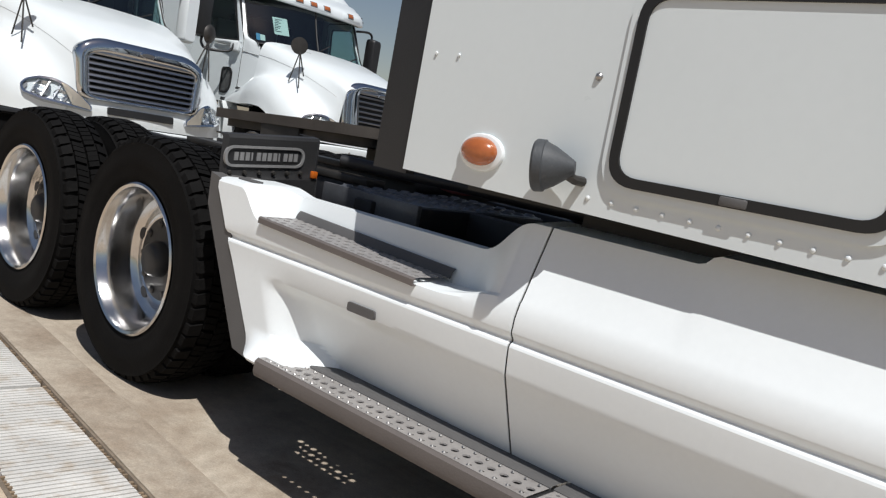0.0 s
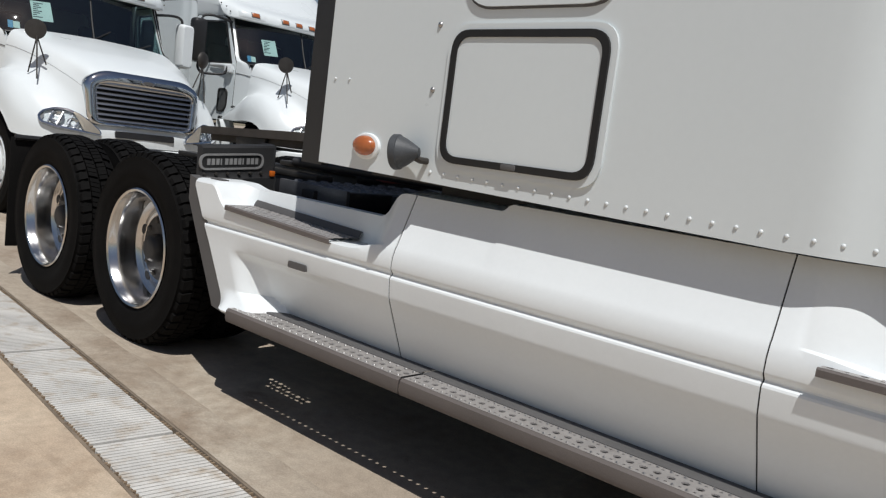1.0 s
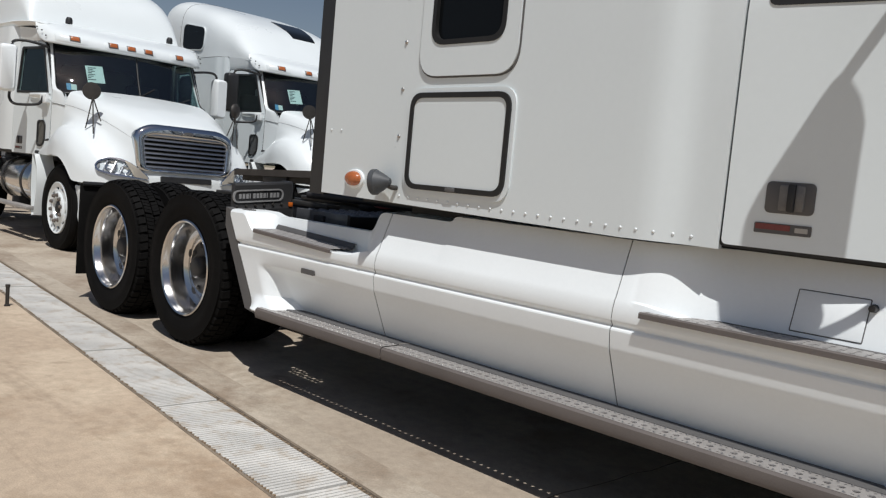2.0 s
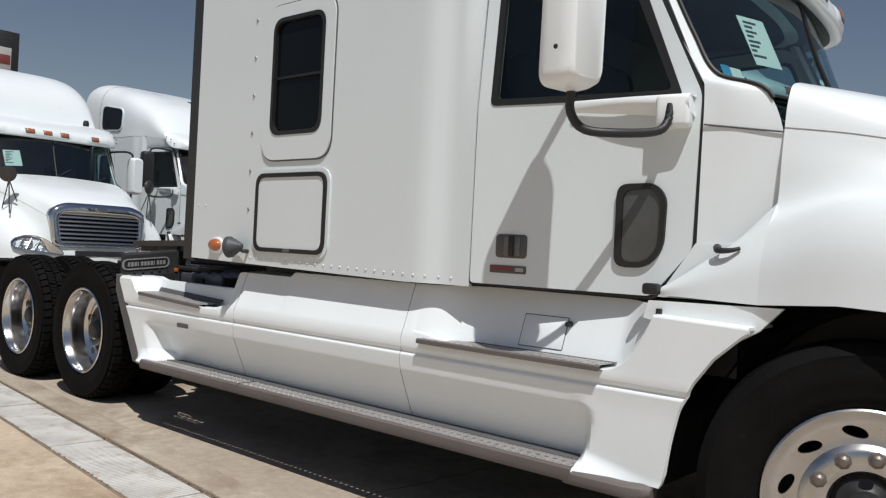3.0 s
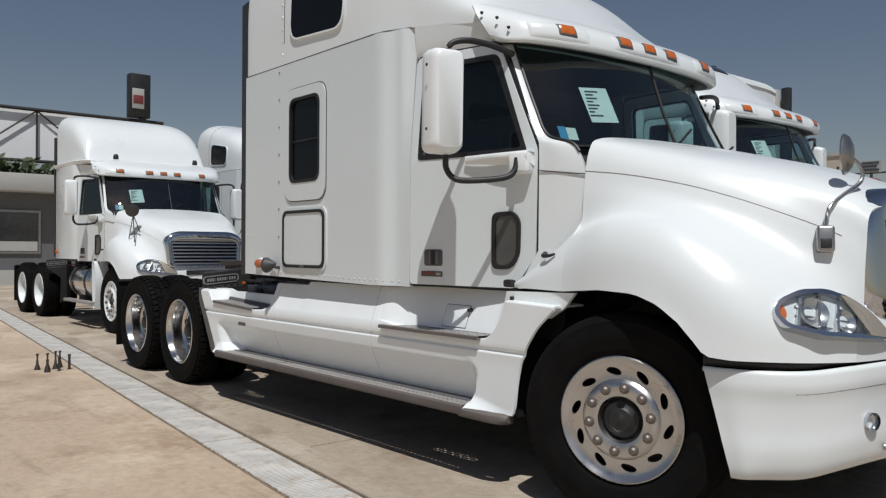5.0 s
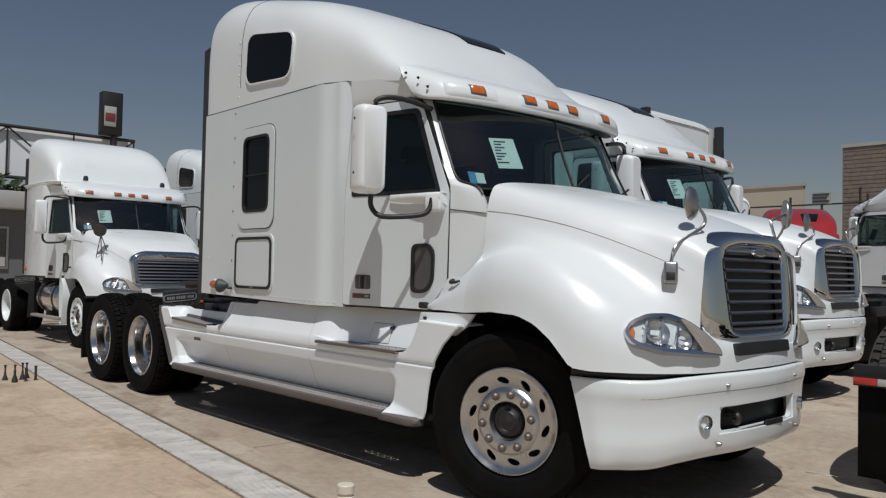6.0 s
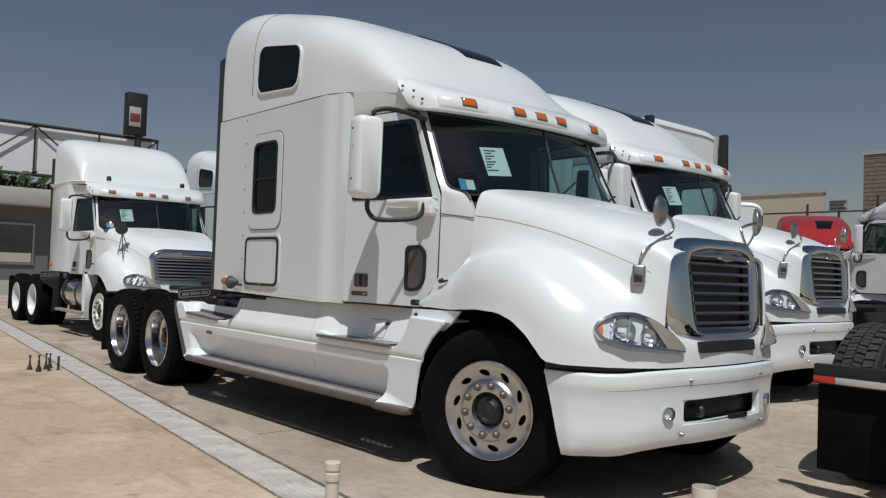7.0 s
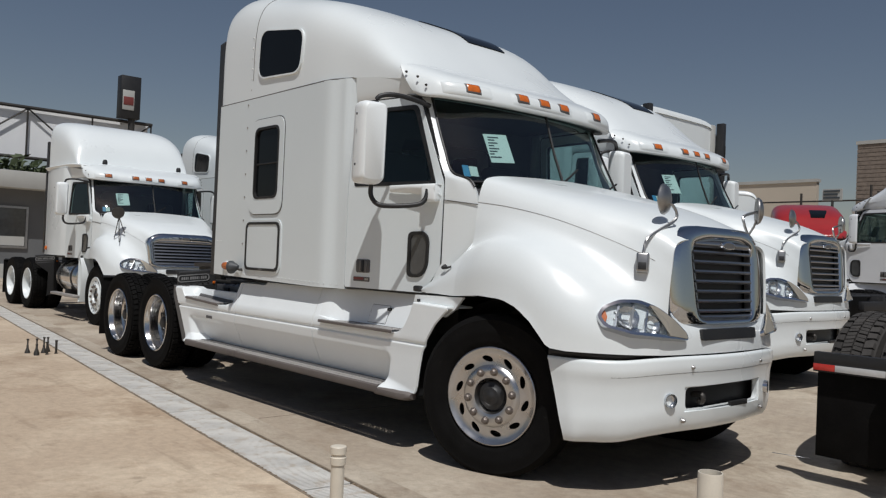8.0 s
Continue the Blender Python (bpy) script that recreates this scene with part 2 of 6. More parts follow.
def rounded(corners, r, seg=4):
    """A 2D outline with rounded corners."""
    out = []
    n = len(corners)
    for i in range(n):
        p, a, b = Vector(corners[i]), Vector(corners[i - 1]), Vector(corners[(i + 1) % n])
        rad = r[i] if isinstance(r, (list, tuple)) else r
        da, db = (a - p), (b - p)
        k = min(rad, da.length * 0.49, db.length * 0.49)
        s, e = p + da.normalized() * k, p + db.normalized() * k
        for j in range(seg + 1):
            t = j / seg
            out.append(tuple(s * (1 - t) ** 2 + p * 2 * t * (1 - t) + e * t * t))
    return out


def rrect(x0, x1, z0, z1, r, seg=5):
    return rounded([(x0, z0), (x1, z0), (x1, z1), (x0, z1)], r, seg)


def oval(cx, cz, rx, rz, n=24, tilt=0.0):
    c, s = math.cos(tilt), math.sin(tilt)
    return [(cx + rx * math.cos(a) * c - rz * math.sin(a) * s, cz + rx * math.cos(a) * s + rz * math.sin(a) * c) for a in (2 * math.pi * k / n for k in range(n))]


def flat_side(y):
    return lambda u, v, d: Vector((u, y + d, v))


def plate(outline, to3, depth, rim=0.0):
    """A solid slab with that outline; to3(u, v, d) places it, d is the depth behind its face. rim: a rounded edge."""
    bm = bmesh.new()
    cu, cv = sum(p[0] for p in outline) / len(outline), sum(p[1] for p in outline) / len(outline)
    rings = []
    steps = [(0.0, depth), (0.0, rim), (rim * 0.35, rim * 0.3), (rim, 0.0)] if rim else [(0.0, depth), (0.0, 0.0)]
    for inset, d in steps:
        ring = []
        for u, v in outline:
            l = math.hypot(u - cu, v - cv) or 1
            ring.append(bm.verts.new(to3(u - (u - cu) / l * inset, v - (v - cv) / l * inset, d)))
        rings.append(ring)
    n = len(outline)
    for a, b in zip(rings, rings[1:]):
        for i in range(n):
            bm.faces.new((a[i], a[(i + 1) % n], b[(i + 1) % n], b[i]))
    bm.faces.new(rings[-1])
    bm.faces.new(list(reversed(rings[0])))
    bmesh.ops.triangulate(bm, faces=[f for f in bm.faces if len(f.verts) > 4])
    bmesh.ops.recalc_face_normals(bm, faces=bm.faces)
    return bm


def ring_plate(outer, inner, to3, depth, subdiv=1):
    """A slab with a hole. Both outlines must be seen whole from the hole's middle."""
    c = Vector((sum(p[0] for p in inner) / len(inner), sum(p[1] for p in inner) / len(inner)))

    def reach(poly, ang):
        d = Vector((math.cos(ang), math.sin(ang)))
        best = None
        for i in range(len(poly)):
            a, b = Vector(poly[i]) - c, Vector(poly[(i + 1) % len(poly)]) - c
            e = b - a
            den = d.x * e.y - d.y * e.x
            if abs(den) < 1e-12:
                continue
            t = (a.x * e.y - a.y * e.x) / den
            s = (a.x * d.y - a.y * d.x) / den
            if t > 0 and -1e-6 <= s <= 1 + 1e-6 and (best is None or t > best):
                best = t
        return c + d * (best or 0.001)
    angs = sorted({round(math.atan2(p[1] - c.y, p[0] - c.x), 5) for p in list(outer) + list(inner)})
    bm = bmesh.new()
    loops = []
    o = [reach(outer, a) for a in angs]
    h = [reach(inner, a) for a in angs]
    for d in (0.0, depth):
        for k in range(subdiv + 1):
            t = k / subdiv
            loops.append([bm.verts.new(to3(*(p * (1 - t) + q * t), d)) for p, q in zip(o, h)])
    n, s = len(angs), subdiv + 1
    order = list(range(s)) + list(range(2 * s - 1, s - 1, -1))
    for a, b in zip(order, order[1:] + order[:1]):
        for i in range(n):
            bm.faces.new((loops[a][i], loops[a][(i + 1) % n], loops[b][(i + 1) % n], loops[b][i]))
    bmesh.ops.recalc_face_normals(bm, faces=bm.faces)
    return bm


def ring_sheet(outer, inner, to3, lip, subdiv=3):
    """A sheet with a hole whose edge is turned in by lip. Both outlines start at the same corner and have as many points."""
    bm = bmesh.new()
    loops = []
    for k in range(subdiv + 1):
        t = k / subdiv
        loops.append([bm.verts.new(to3(lerp(p[0], q[0], t), lerp(p[1], q[1], t), 0.0)) for p, q in zip(outer, inner)])
    loops.append([bm.verts.new(to3(q[0], q[1], lip)) for q in inner])
    n = len(outer)
    for r, s in zip(loops, loops[1:]):
        for i in range(n):
            bm.faces.new((r[i], r[(i + 1) % n], s[(i + 1) % n], s[i]))
    return bm


def mesh_of(bm, name, mat, angle=38):
    me = bpy.data.meshes.new(name)
    bm.to_mesh(me)
    bm.free()
    me.materials.append(mat)
    me.shade_smooth()
    me.set_sharp_from_angle(angle=radians(angle))
    return me


def part(name, bm, mat, parent=None, label="", at=None, angle=38):
    """Links a bmesh, or a mesh that is shared, as one object under a thing or under a part."""
    me = bm if isinstance(bm, bpy.types.Mesh) else mesh_of(bm, name, mat, angle)
    ob = new(name, me)
    ob.parent = parent
    if at is not None:
        ob.matrix_basis = at
    return tagged(ob, label)


def both(name, bm, mat, parent, label="", angle=38):
    """The same part on both sides of a vehicle."""
    other = flipped(bm)
    return part(name, bm, mat, parent, label, angle=angle), part(name, other, mat, parent, label, angle=angle)


def thing(name, label, category, group="", at=None):
    ob = new(name)
    ob.empty_display_size = 0.2
    if at is not None:
        ob.matrix_basis = at
    return tagged(ob, label, category, group)


# ---- wheels ----
WHEEL_R, RIM_R = 0.536, 0.316


def tyre_mesh(lugs):
    """Tyre about the y axis, outer side at y = 0, inner side at y = 0.28."""
    w, R = 0.28, WHEEL_R - (0.020 if lugs else 0.0)
    prof = [(RIM_R - 0.004, 0.045), (RIM_R + 0.012, 0.022), (RIM_R + 0.05, 0.004), (RIM_R + 0.075, 0.006), (RIM_R + 0.085, 0.001), (0.448, 0.0), (0.482, 0.008), (0.498, 0.006),
            (R - 0.018, 0.022), (R - 0.004, 0.036)]
    if lugs:
        prof += [(R, 0.045), (R, w - 0.045)]
    else:
        for k in range(5):
            y = 0.045 + k * 0.04
            prof += [(R, y), (R, y + 0.03), (R - 0.01, y + 0.031), (R - 0.01, y + 0.039)]
        prof = prof[:-2]
    prof += [(r, w - y) for r, y in reversed(prof[:10])]
    return lathe(prof, 72)


def tread_mesh():
    """Blocks of a drive tyre's tread, in one mesh, as they ring one tyre."""
    bm = bmesh.new()
    rng = random.Random(7)
    n, R = 50, WHEEL_R
    for k in range(n):
        for rib, (y0, y1, off, span) in enumerate(((0.012, 0.074, 0.0, 0.74), (0.082, 0.135, 0.35, 0.84), (0.145, 0.198, 0.1, 0.84), (0.206, 0.268, 0.5, 0.74))):
            a0 = 2 * math.pi * (k + off + rng.uniform(-0.07, 0.07)) / n
            da = 2 * math.pi / n * (span + rng.uniform(-0.05, 0.06))
            outer = rib in (0, 3)
            sign = 1 if rib % 2 == 0 else -1
            worn = rng.uniform(0.0, 0.003)
            pieces = ((0.0, 1.0),) if outer else ((0.0, 0.46), (0.54, 1.0))
            for f0, f1 in pieces:
                vs = []
                for f in (f0, f1):
                    for y in (y0, y1):
                        edge = outer and ((rib == 0 and y == y0) or (rib == 3 and y == y1))
                        sk = sign * 0.020 * ((y - y0) / (y1 - y0) - 0.5) + (0.012 if outer and edge else 0.0) * (0.5 - f)
                        ang = a0 + da * f + sk
                        for r in (R - (0.070 if edge else 0.026), R - (0.012 if edge else 0.0) - worn):
                            yy = y + (0.014 if rib == 0 else -0.014) if edge and r > R - 0.03 else y - (0.002 if edge and rib == 0 else 0)
                            vs.append(bm.verts.new((r * math.cos(ang), yy, r * math.sin(ang))))
                for f in ((0, 1, 3, 2), (4, 6, 7, 5), (0, 4, 5, 1), (2, 3, 7, 6), (1, 5, 7, 3), (0, 2, 6, 4)):
                    bm.faces.new([vs[q] for q in f])
    bmesh.ops.recalc_face_normals(bm, faces=bm.faces)
    return bm


def dish_mesh():
    """Deep polished rim of an outer dual wheel."""
    return lathe([(RIM_R + 0.012, 0.030), (RIM_R + 0.014, 0.012), (RIM_R + 0.006, 0.006), (RIM_R - 0.006, 0.012), (RIM_R - 0.012, 0.03), (RIM_R - 0.022, 0.045), (RIM_R - 0.026, 0.075), (RIM_R - 0.03, 0.125),
                  (RIM_R - 0.036, 0.16), (0.258, 0.178), (0.248, 0.182), (0.23, 0.176), (0.21, 0.172), (0.196, 0.182), (0.11, 0.184)], 72)


def dish_hole():
    return plate(oval(0, 0, 0.03, 0.022, 14), lambda u, v, d: Vector((u, d, v)), 0.004)


def steer_disc_mesh():
    """Convex polished disc of a steering wheel, with ten slanted openings."""
    curve = [(0.095, 0.055), (0.11, 0.012), (0.13, 0.004), (0.165, 0.004), (0.178, 0.012), (0.19, 0.026), (0.21, 0.029), (0.245, 0.030), (0.262, 0.026), (0.272, 0.021), (0.28, 0.016), (0.292, 0.008), (0.298, 0.012), (0.299, 0.04)]

    curve = [(r * 1.08, y) for r, y in curve]

    def height(r):
        for (a, ya), (b, yb) in zip(curve, curve[1:]):
            if r <= b:
                return lerp(ya, yb, clamp((r - a) / (b - a)))
        return curve[-1][1]

    def to3(u, v, d):
        r = v
        return Vector((r * math.cos(u), height(r) + d, r * math.sin(u)))
    bm = lathe(curve[:6] + [(0.2106, height(0.2106))], 80)
    join(bm, lathe([(0.2788, height(0.2788))] + curve[8:], 80))
    step = 2 * math.pi / 10
    for k in range(10):
        c = k * step
        edge = [(c - step / 2 + step * i / 8, 0.2106) for i in range(8)] + [(c + step / 2, lerp(0.2106, 0.2788, i / 4)) for i in range(4)]
        edge += [(c + step / 2 - step * i / 8, 0.2788) for i in range(8)] + [(c - step / 2, lerp(0.2788, 0.2106, i / 4)) for i in range(4)]
        hole = []
        for u, v in edge:
            t = math.atan2((v - 0.2445) / 0.035, (u - c) / (step / 2))
            x, z = 0.041 * math.cos(t), 0.0185 * math.sin(t)
            x, z = x * math.cos(0.35) - z * math.sin(0.35), x * math.sin(0.35) + z * math.cos(0.35)
            hole.append((c + x / 0.2435, 0.2445 + z))
        join(bm, ring_sheet(edge, hole, to3, 0.014))
    bmesh.ops.remove_doubles(bm, verts=bm.verts, dist=1e-4)
    bmesh.ops.recalc_face_normals(bm, faces=bm.faces)
    return bm


def nut_mesh(r=0.017, l=0.035):
    bm = lathe([(0.0, -l), (r * 0.6, -l), (r, -l * 0.75), (r, -0.004), (r * 1.35, -0.002), (r * 1.35, 0.0)], 8)
    return bm


MESH = {
    "lug_tyre": mesh_of(tyre_mesh(True), "tyre", RUBBER),
    "rib_tyre": mesh_of(tyre_mesh(False), "tyre", RUBBER),
    "tread": mesh_of(tread_mesh(), "tread", RUBBER),
    "dusty_tyre": mesh_of(tyre_mesh(True), "tyre", WORNRUBBER),
    "dusty_tread": mesh_of(tread_mesh(), "tread", WORNRUBBER),
    "dish": mesh_of(dish_mesh(), "rim", ALU),
    "white_dish": mesh_of(dish_mesh(), "rim", WHITE),
    "steer": mesh_of(steer_disc_mesh(), "rim", SATIN, 30),
    "white_steer": mesh_of(steer_disc_mesh(), "rim", WHITE, 30),
    "nut": mesh_of(nut_mesh(0.021, 0.03), "nut", RUSTNUT),
    "black_nut": mesh_of(nut_mesh(0.018, 0.03), "nut", DARKSTEEL),
    # Black hub; its wide outer flange paints the shade deep in the rim.
    "hub_deep": mesh_of(lathe([(0.0, 0.09), (0.055, 0.09), (0.07, 0.1), (0.078, 0.12), (0.08, 0.15), (0.115, 0.156), (0.185, 0.164), (0.192, 0.19)], 40), "hub", BLACK),
    "hub_front": mesh_of(lathe([(0.0, -0.002), (0.02, 0.0), (0.03, 0.008), (0.055, 0.01), (0.066, 0.022), (0.09, 0.03), (0.1, 0.05), (0.11, 0.06)], 40), "hub", BLACK),
    "drum": mesh_of(lathe([(0.0, 0.19), (0.2, 0.19), (0.205, 0.2), (0.205, 0.36), (0.0, 0.36)], 40), "brake_drum", DARKSTEEL),
    "inner_barrel": mesh_of(lathe([(RIM_R, 0.03), (RIM_R - 0.02, 0.06), (RIM_R - 0.03, 0.14), (RIM_R - 0.02, 0.24), (RIM_R, 0.26)], 48), "inner_rim", DARKSTEEL),
    "hole": mesh_of(dish_hole(), "opening", BLACK),
}


def wheel(truck, x, side, rear, white, turn, steer=0.0):
    """A wheel under a truck; side -1 or 1. Rear wheels are dual."""
    y = 1.21 if rear else 1.185
    m = pose(x, side * y, WHEEL_R - (0.014 if rear else 0.024), 0, 0, steer + (0 if side < 0 else 180)) @ pose(0, 0, 0, 0, turn, 0)
    w = part("drive_wheel" if rear else "steer_wheel", MESH["lug_tyre" if rear else "rib_tyre"], None, truck, at=m)
    if rear:
        part("tread", MESH["tread"], None, w)
        part("rim", MESH["white_dish" if white else "dish"], None, w, "white painted deep steel rim" if white else "deep polished aluminium rim")
        part("hub", MESH["hub_deep"], None, w, "dark axle hub ringed by painted-in shade")
        for k in range(10):
            a = 2 * math.pi * k / 10
            part("nut", MESH["black_nut"], None, w, at=pose(0.157 * math.cos(a), 0.178, 0.157 * math.sin(a)))
            if k % 2 == 0:
                part("opening", MESH["hole"], None, w, at=pose(0.229 * math.cos(a + 0.3), 0.1715, 0.229 * math.sin(a + 0.3), 0, -math.degrees(a + 0.3) + 90, 0))
        part("inner_tyre", MESH["lug_tyre"], None, w, at=pose(0, 0.33, 0))
        part("inner_tread", MESH["tread"], None, w, at=pose(0, 0.33, 0, 0, 4, 0))
    else:
        part("rim", MESH["white_steer" if white else "steer"], None, w, "white painted steel rim" if white else "polished aluminium rim with ten openings")
        part("inner_rim", MESH["inner_barrel"], None, w)
        part("hub", MESH["hub_front"], None, w, "black oil hub cap")
        for k in range(10):
            a = 2 * math.pi * (k + 0.5) / 10
            part("nut", MESH["nut"], None, w, at=pose(0.162 * math.cos(a), 0.004, 0.162 * math.sin(a)))
    part("brake_drum", MESH["drum"], None, w)
    return w


# ---- truck body ----
def side_y(u, v):
    """Half width of the cab at length u and height v."""
    base = 1.195
    if u > -1.69:
        base = lerp(1.195, 1.06, clamp((u + 1.69) / 1.01))
    if u > -0.68:
        base = lerp(1.06, 0.985, clamp((u + 0.68) / 0.4))
    return base - 0.055 * clamp((v - 1.95) / 0.7)


def door_side(out=0.0):
    return lambda u, v, d: Vector((u, -side_y(u, v) - out + d, v))


def short_sleeper(truck):
    """Plain short sleeper without windows, with black fins behind it."""
    rows = []
    for z in (1.17, 1.6, 2.1, 2.5, 2.85):
        rows.append([(-3.0, -1.15, z), (-2.98, -1.2, z), (-2.93, -1.22, z), (-2.4, -1.235, z), (-1.95, -1.235, z), (-1.82, -1.215, z), (-1.7, -1.195 + 0.107 * clamp((z - 1.95) / 0.7), z)])
    both("sleeper_side", thick(grid(rows), 0.03), WHITE, truck)
    part("back_wall", box(-3.0, -2.97, -1.17, 1.17, 1.17, 2.85, 0.004), WHITE, truck)
    part("sleeper_floor", box(-2.97, -0.45, -0.98, 0.98, 1.12, 1.15), BLACK, truck)
    both("side_fin", box(-3.09, -3.0, -1.22, -1.18, 1.2, 3.45, 0.008), BLACK, truck, "black rubber side fin")
    both("side_marker", lathe([(0.0, -0.03), (0.03, -0.026), (0.045, 0.0)], 16, pose(-2.8, -1.232, 1.3)), AMBER, truck)


def sleeper(truck, high):
    top = 2.85
    if not high:
        return short_sleeper(truck)

    def foot(x):
        return 1.119 - 0.018 * (x + 2.05)
    wall = flat_side(-1.25)
    # side skin, with its openings
    window_hole = rrect(-3.16, -2.72, 1.89, 2.55, 0.08)
    side = ring_plate([(-3.93, foot(-3.93)), (-2.05, foot(-2.05)), (-2.05, top), (-3.93, top)], window_hole, wall, 0.03, 2)
    bend = spline([(-2.05, -1.25), (-1.99, -1.2475), (-1.94, -1.238), (-1.89, -1.219), (-1.85, -1.205), (-1.80, -1.197), (-1.7, -1.195)], 26)

    def tuck(x, z):
        return (1.195 - side_y(-1.7, z)) * ease(-1.80, -1.7, x)
    join(side, thick(grid([[(x, y + tuck(x, z), max(z, foot(x))) for x, y in bend] for z in (1.12, 1.6, 1.95, 2.2, 2.45, 2.65, top)]), 0.03))
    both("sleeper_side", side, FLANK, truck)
    back = box(-3.93, -3.9, -1.22, 1.22, 1.17, top, 0.004)
    part("back_wall", back, WHITE, truck)
    part("sleeper_floor", box(-3.9, -0.45, -0.98, 0.98, 1.12, 1.15), BLACK, truck)
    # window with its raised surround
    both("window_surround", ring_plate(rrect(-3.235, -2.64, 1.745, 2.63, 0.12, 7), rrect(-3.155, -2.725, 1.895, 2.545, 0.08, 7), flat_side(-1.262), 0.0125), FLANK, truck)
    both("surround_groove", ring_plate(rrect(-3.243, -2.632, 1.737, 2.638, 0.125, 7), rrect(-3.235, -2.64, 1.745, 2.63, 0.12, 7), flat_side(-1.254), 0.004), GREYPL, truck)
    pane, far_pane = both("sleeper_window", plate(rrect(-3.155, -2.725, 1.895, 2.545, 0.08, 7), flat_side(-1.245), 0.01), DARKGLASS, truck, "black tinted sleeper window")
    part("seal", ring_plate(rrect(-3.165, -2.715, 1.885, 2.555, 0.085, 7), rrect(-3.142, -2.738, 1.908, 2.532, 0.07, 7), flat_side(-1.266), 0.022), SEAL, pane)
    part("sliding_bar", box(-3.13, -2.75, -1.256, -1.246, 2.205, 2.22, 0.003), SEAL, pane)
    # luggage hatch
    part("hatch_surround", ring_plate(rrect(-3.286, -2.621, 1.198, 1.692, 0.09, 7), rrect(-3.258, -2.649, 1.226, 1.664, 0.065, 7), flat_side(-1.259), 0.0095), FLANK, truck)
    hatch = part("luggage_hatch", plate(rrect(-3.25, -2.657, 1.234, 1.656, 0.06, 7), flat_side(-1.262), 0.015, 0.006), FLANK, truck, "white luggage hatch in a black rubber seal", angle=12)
    part("seal", ring_plate(rrect(-3.264, -2.643, 1.220, 1.670, 0.075, 7), rrect(-3.24, -2.667, 1.244, 1.646, 0.055, 7), flat_side(-1.268), 0.018), SEAL, hatch)
    part("latch", box(-2.985, -2.925, -1.273, -1.262, 1.222, 1.242, 0.004), GREYPL, hatch)
    # riveted edges
    rivet = mesh_of(lathe([(0, -0.0045), (0.0035, -0.004), (0.0056, -0.0022), (0.0066, 0.0)], 8), "rivet", WHITE)
    bolt = mesh_of(lathe([(0, -0.008), (0.005, -0.007), (0.009, -0.003), (0.011, 0.0)], 8), "rivet", STEEL)
    for k in range(24):
        x = -3.308 + k * 0.0655
        part("rivet", rivet, None, truck, at=pose(x, float(np.interp(x, [p[0] for p in bend], [p[1] for p in bend])) - 0.0005, foot(x) + 0.038))
    for z in (1.465, 1.69, 1.913, 2.135, 2.358, 2.58, 2.80):
        part("rivet", bolt, None, truck, at=pose(-3.345, -1.2505, z))
    small = mesh_of(lathe([(0, -0.005), (0.004, -0.0045), (0.006, 0.0)], 8), "rivet", WHITE)
    for x, z in ((-3.878, 1.487), (-3.794, 1.487)):
        part("rivet", small, None, truck, at=pose(x, -1.2505, z))
    # black side extender behind the sleeper
    fin_top = 3.52 if high else 2.86
    both("side_extender", grid([[(-3.93, -1.235, z), (-4.10, -1.205, z), (-4.11, -1.175, z), (-3.93, -1.2, z)] for z in np.linspace(1.14, fin_top, 6)], close_u=True), BLACK, truck, "black rubber side extender")
    # marker lamp and work lamp low on the flank
    base = part("side_marker", plate(oval(-3.65, 1.24, 0.074, 0.05, 26), flat_side(-1.262), 0.0125, 0.006), WHITE_PLASTIC, truck, "amber side marker lamp on a white base")
    lens = bmesh.new()
    bmesh.ops.create_uvsphere(lens, u_segments=24, v_segments=12, radius=1)
    moved(lens, Matrix.Translation((-3.65, -1.264, 1.242)) @ Matrix.Diagonal((0.058, 0.036, 0.038, 1)))
    part("lens", lens, MARKER, base, "orange plastic lens")
    lampm = pose(-3.405, -1.325, 1.235, 6, 0, -66)
    lamp = part("work_lamp", lathe([(0.0, 0.082), (0.016, 0.08), (0.026, 0.066), (0.047, 0.034), (0.058, 0.01), (0.062, 0.008), (0.063, -0.012), (0.058, -0.018)], 32, lampm), LAMPGREY, truck, "round grey rubber work lamp")
    part("lens", lathe([(0.0, -0.02), (0.03, -0.018), (0.058, -0.012)], 28, lampm), SMOKE, lamp)
    part("bracket", tube([(-3.33, -1.25, 1.215), (-3.335, -1.28, 1.216), (-3.35, -1.30, 1.226)], 0.012, 8), DARKSTEEL, lamp)


ROOF = [(-3.93, 1.235, 3.86, 6.8), (-3.87, 1.247, 3.965, 6.4), (-3.6, 1.25, 4.0, 6.0), (-3.0, 1.25, 3.88, 5.2), (-2.5, 1.245, 3.745, 5.3), (-2.1, 1.222, 3.605, 5.0), (-1.7, 1.158, 3.42, 4.3), (-1.3, 1.112, 3.085, 3.6),
        (-1.0, 1.08, 2.86, 3.5), (-0.8, 1.03, 2.785, 3.5), (-0.67, 0.97, 2.74, 3.4)]


def roof_base(x):
    return 2.85 if x < -1.7 else lerp(2.85, 2.70, clamp((x + 1.7) / 1.1))


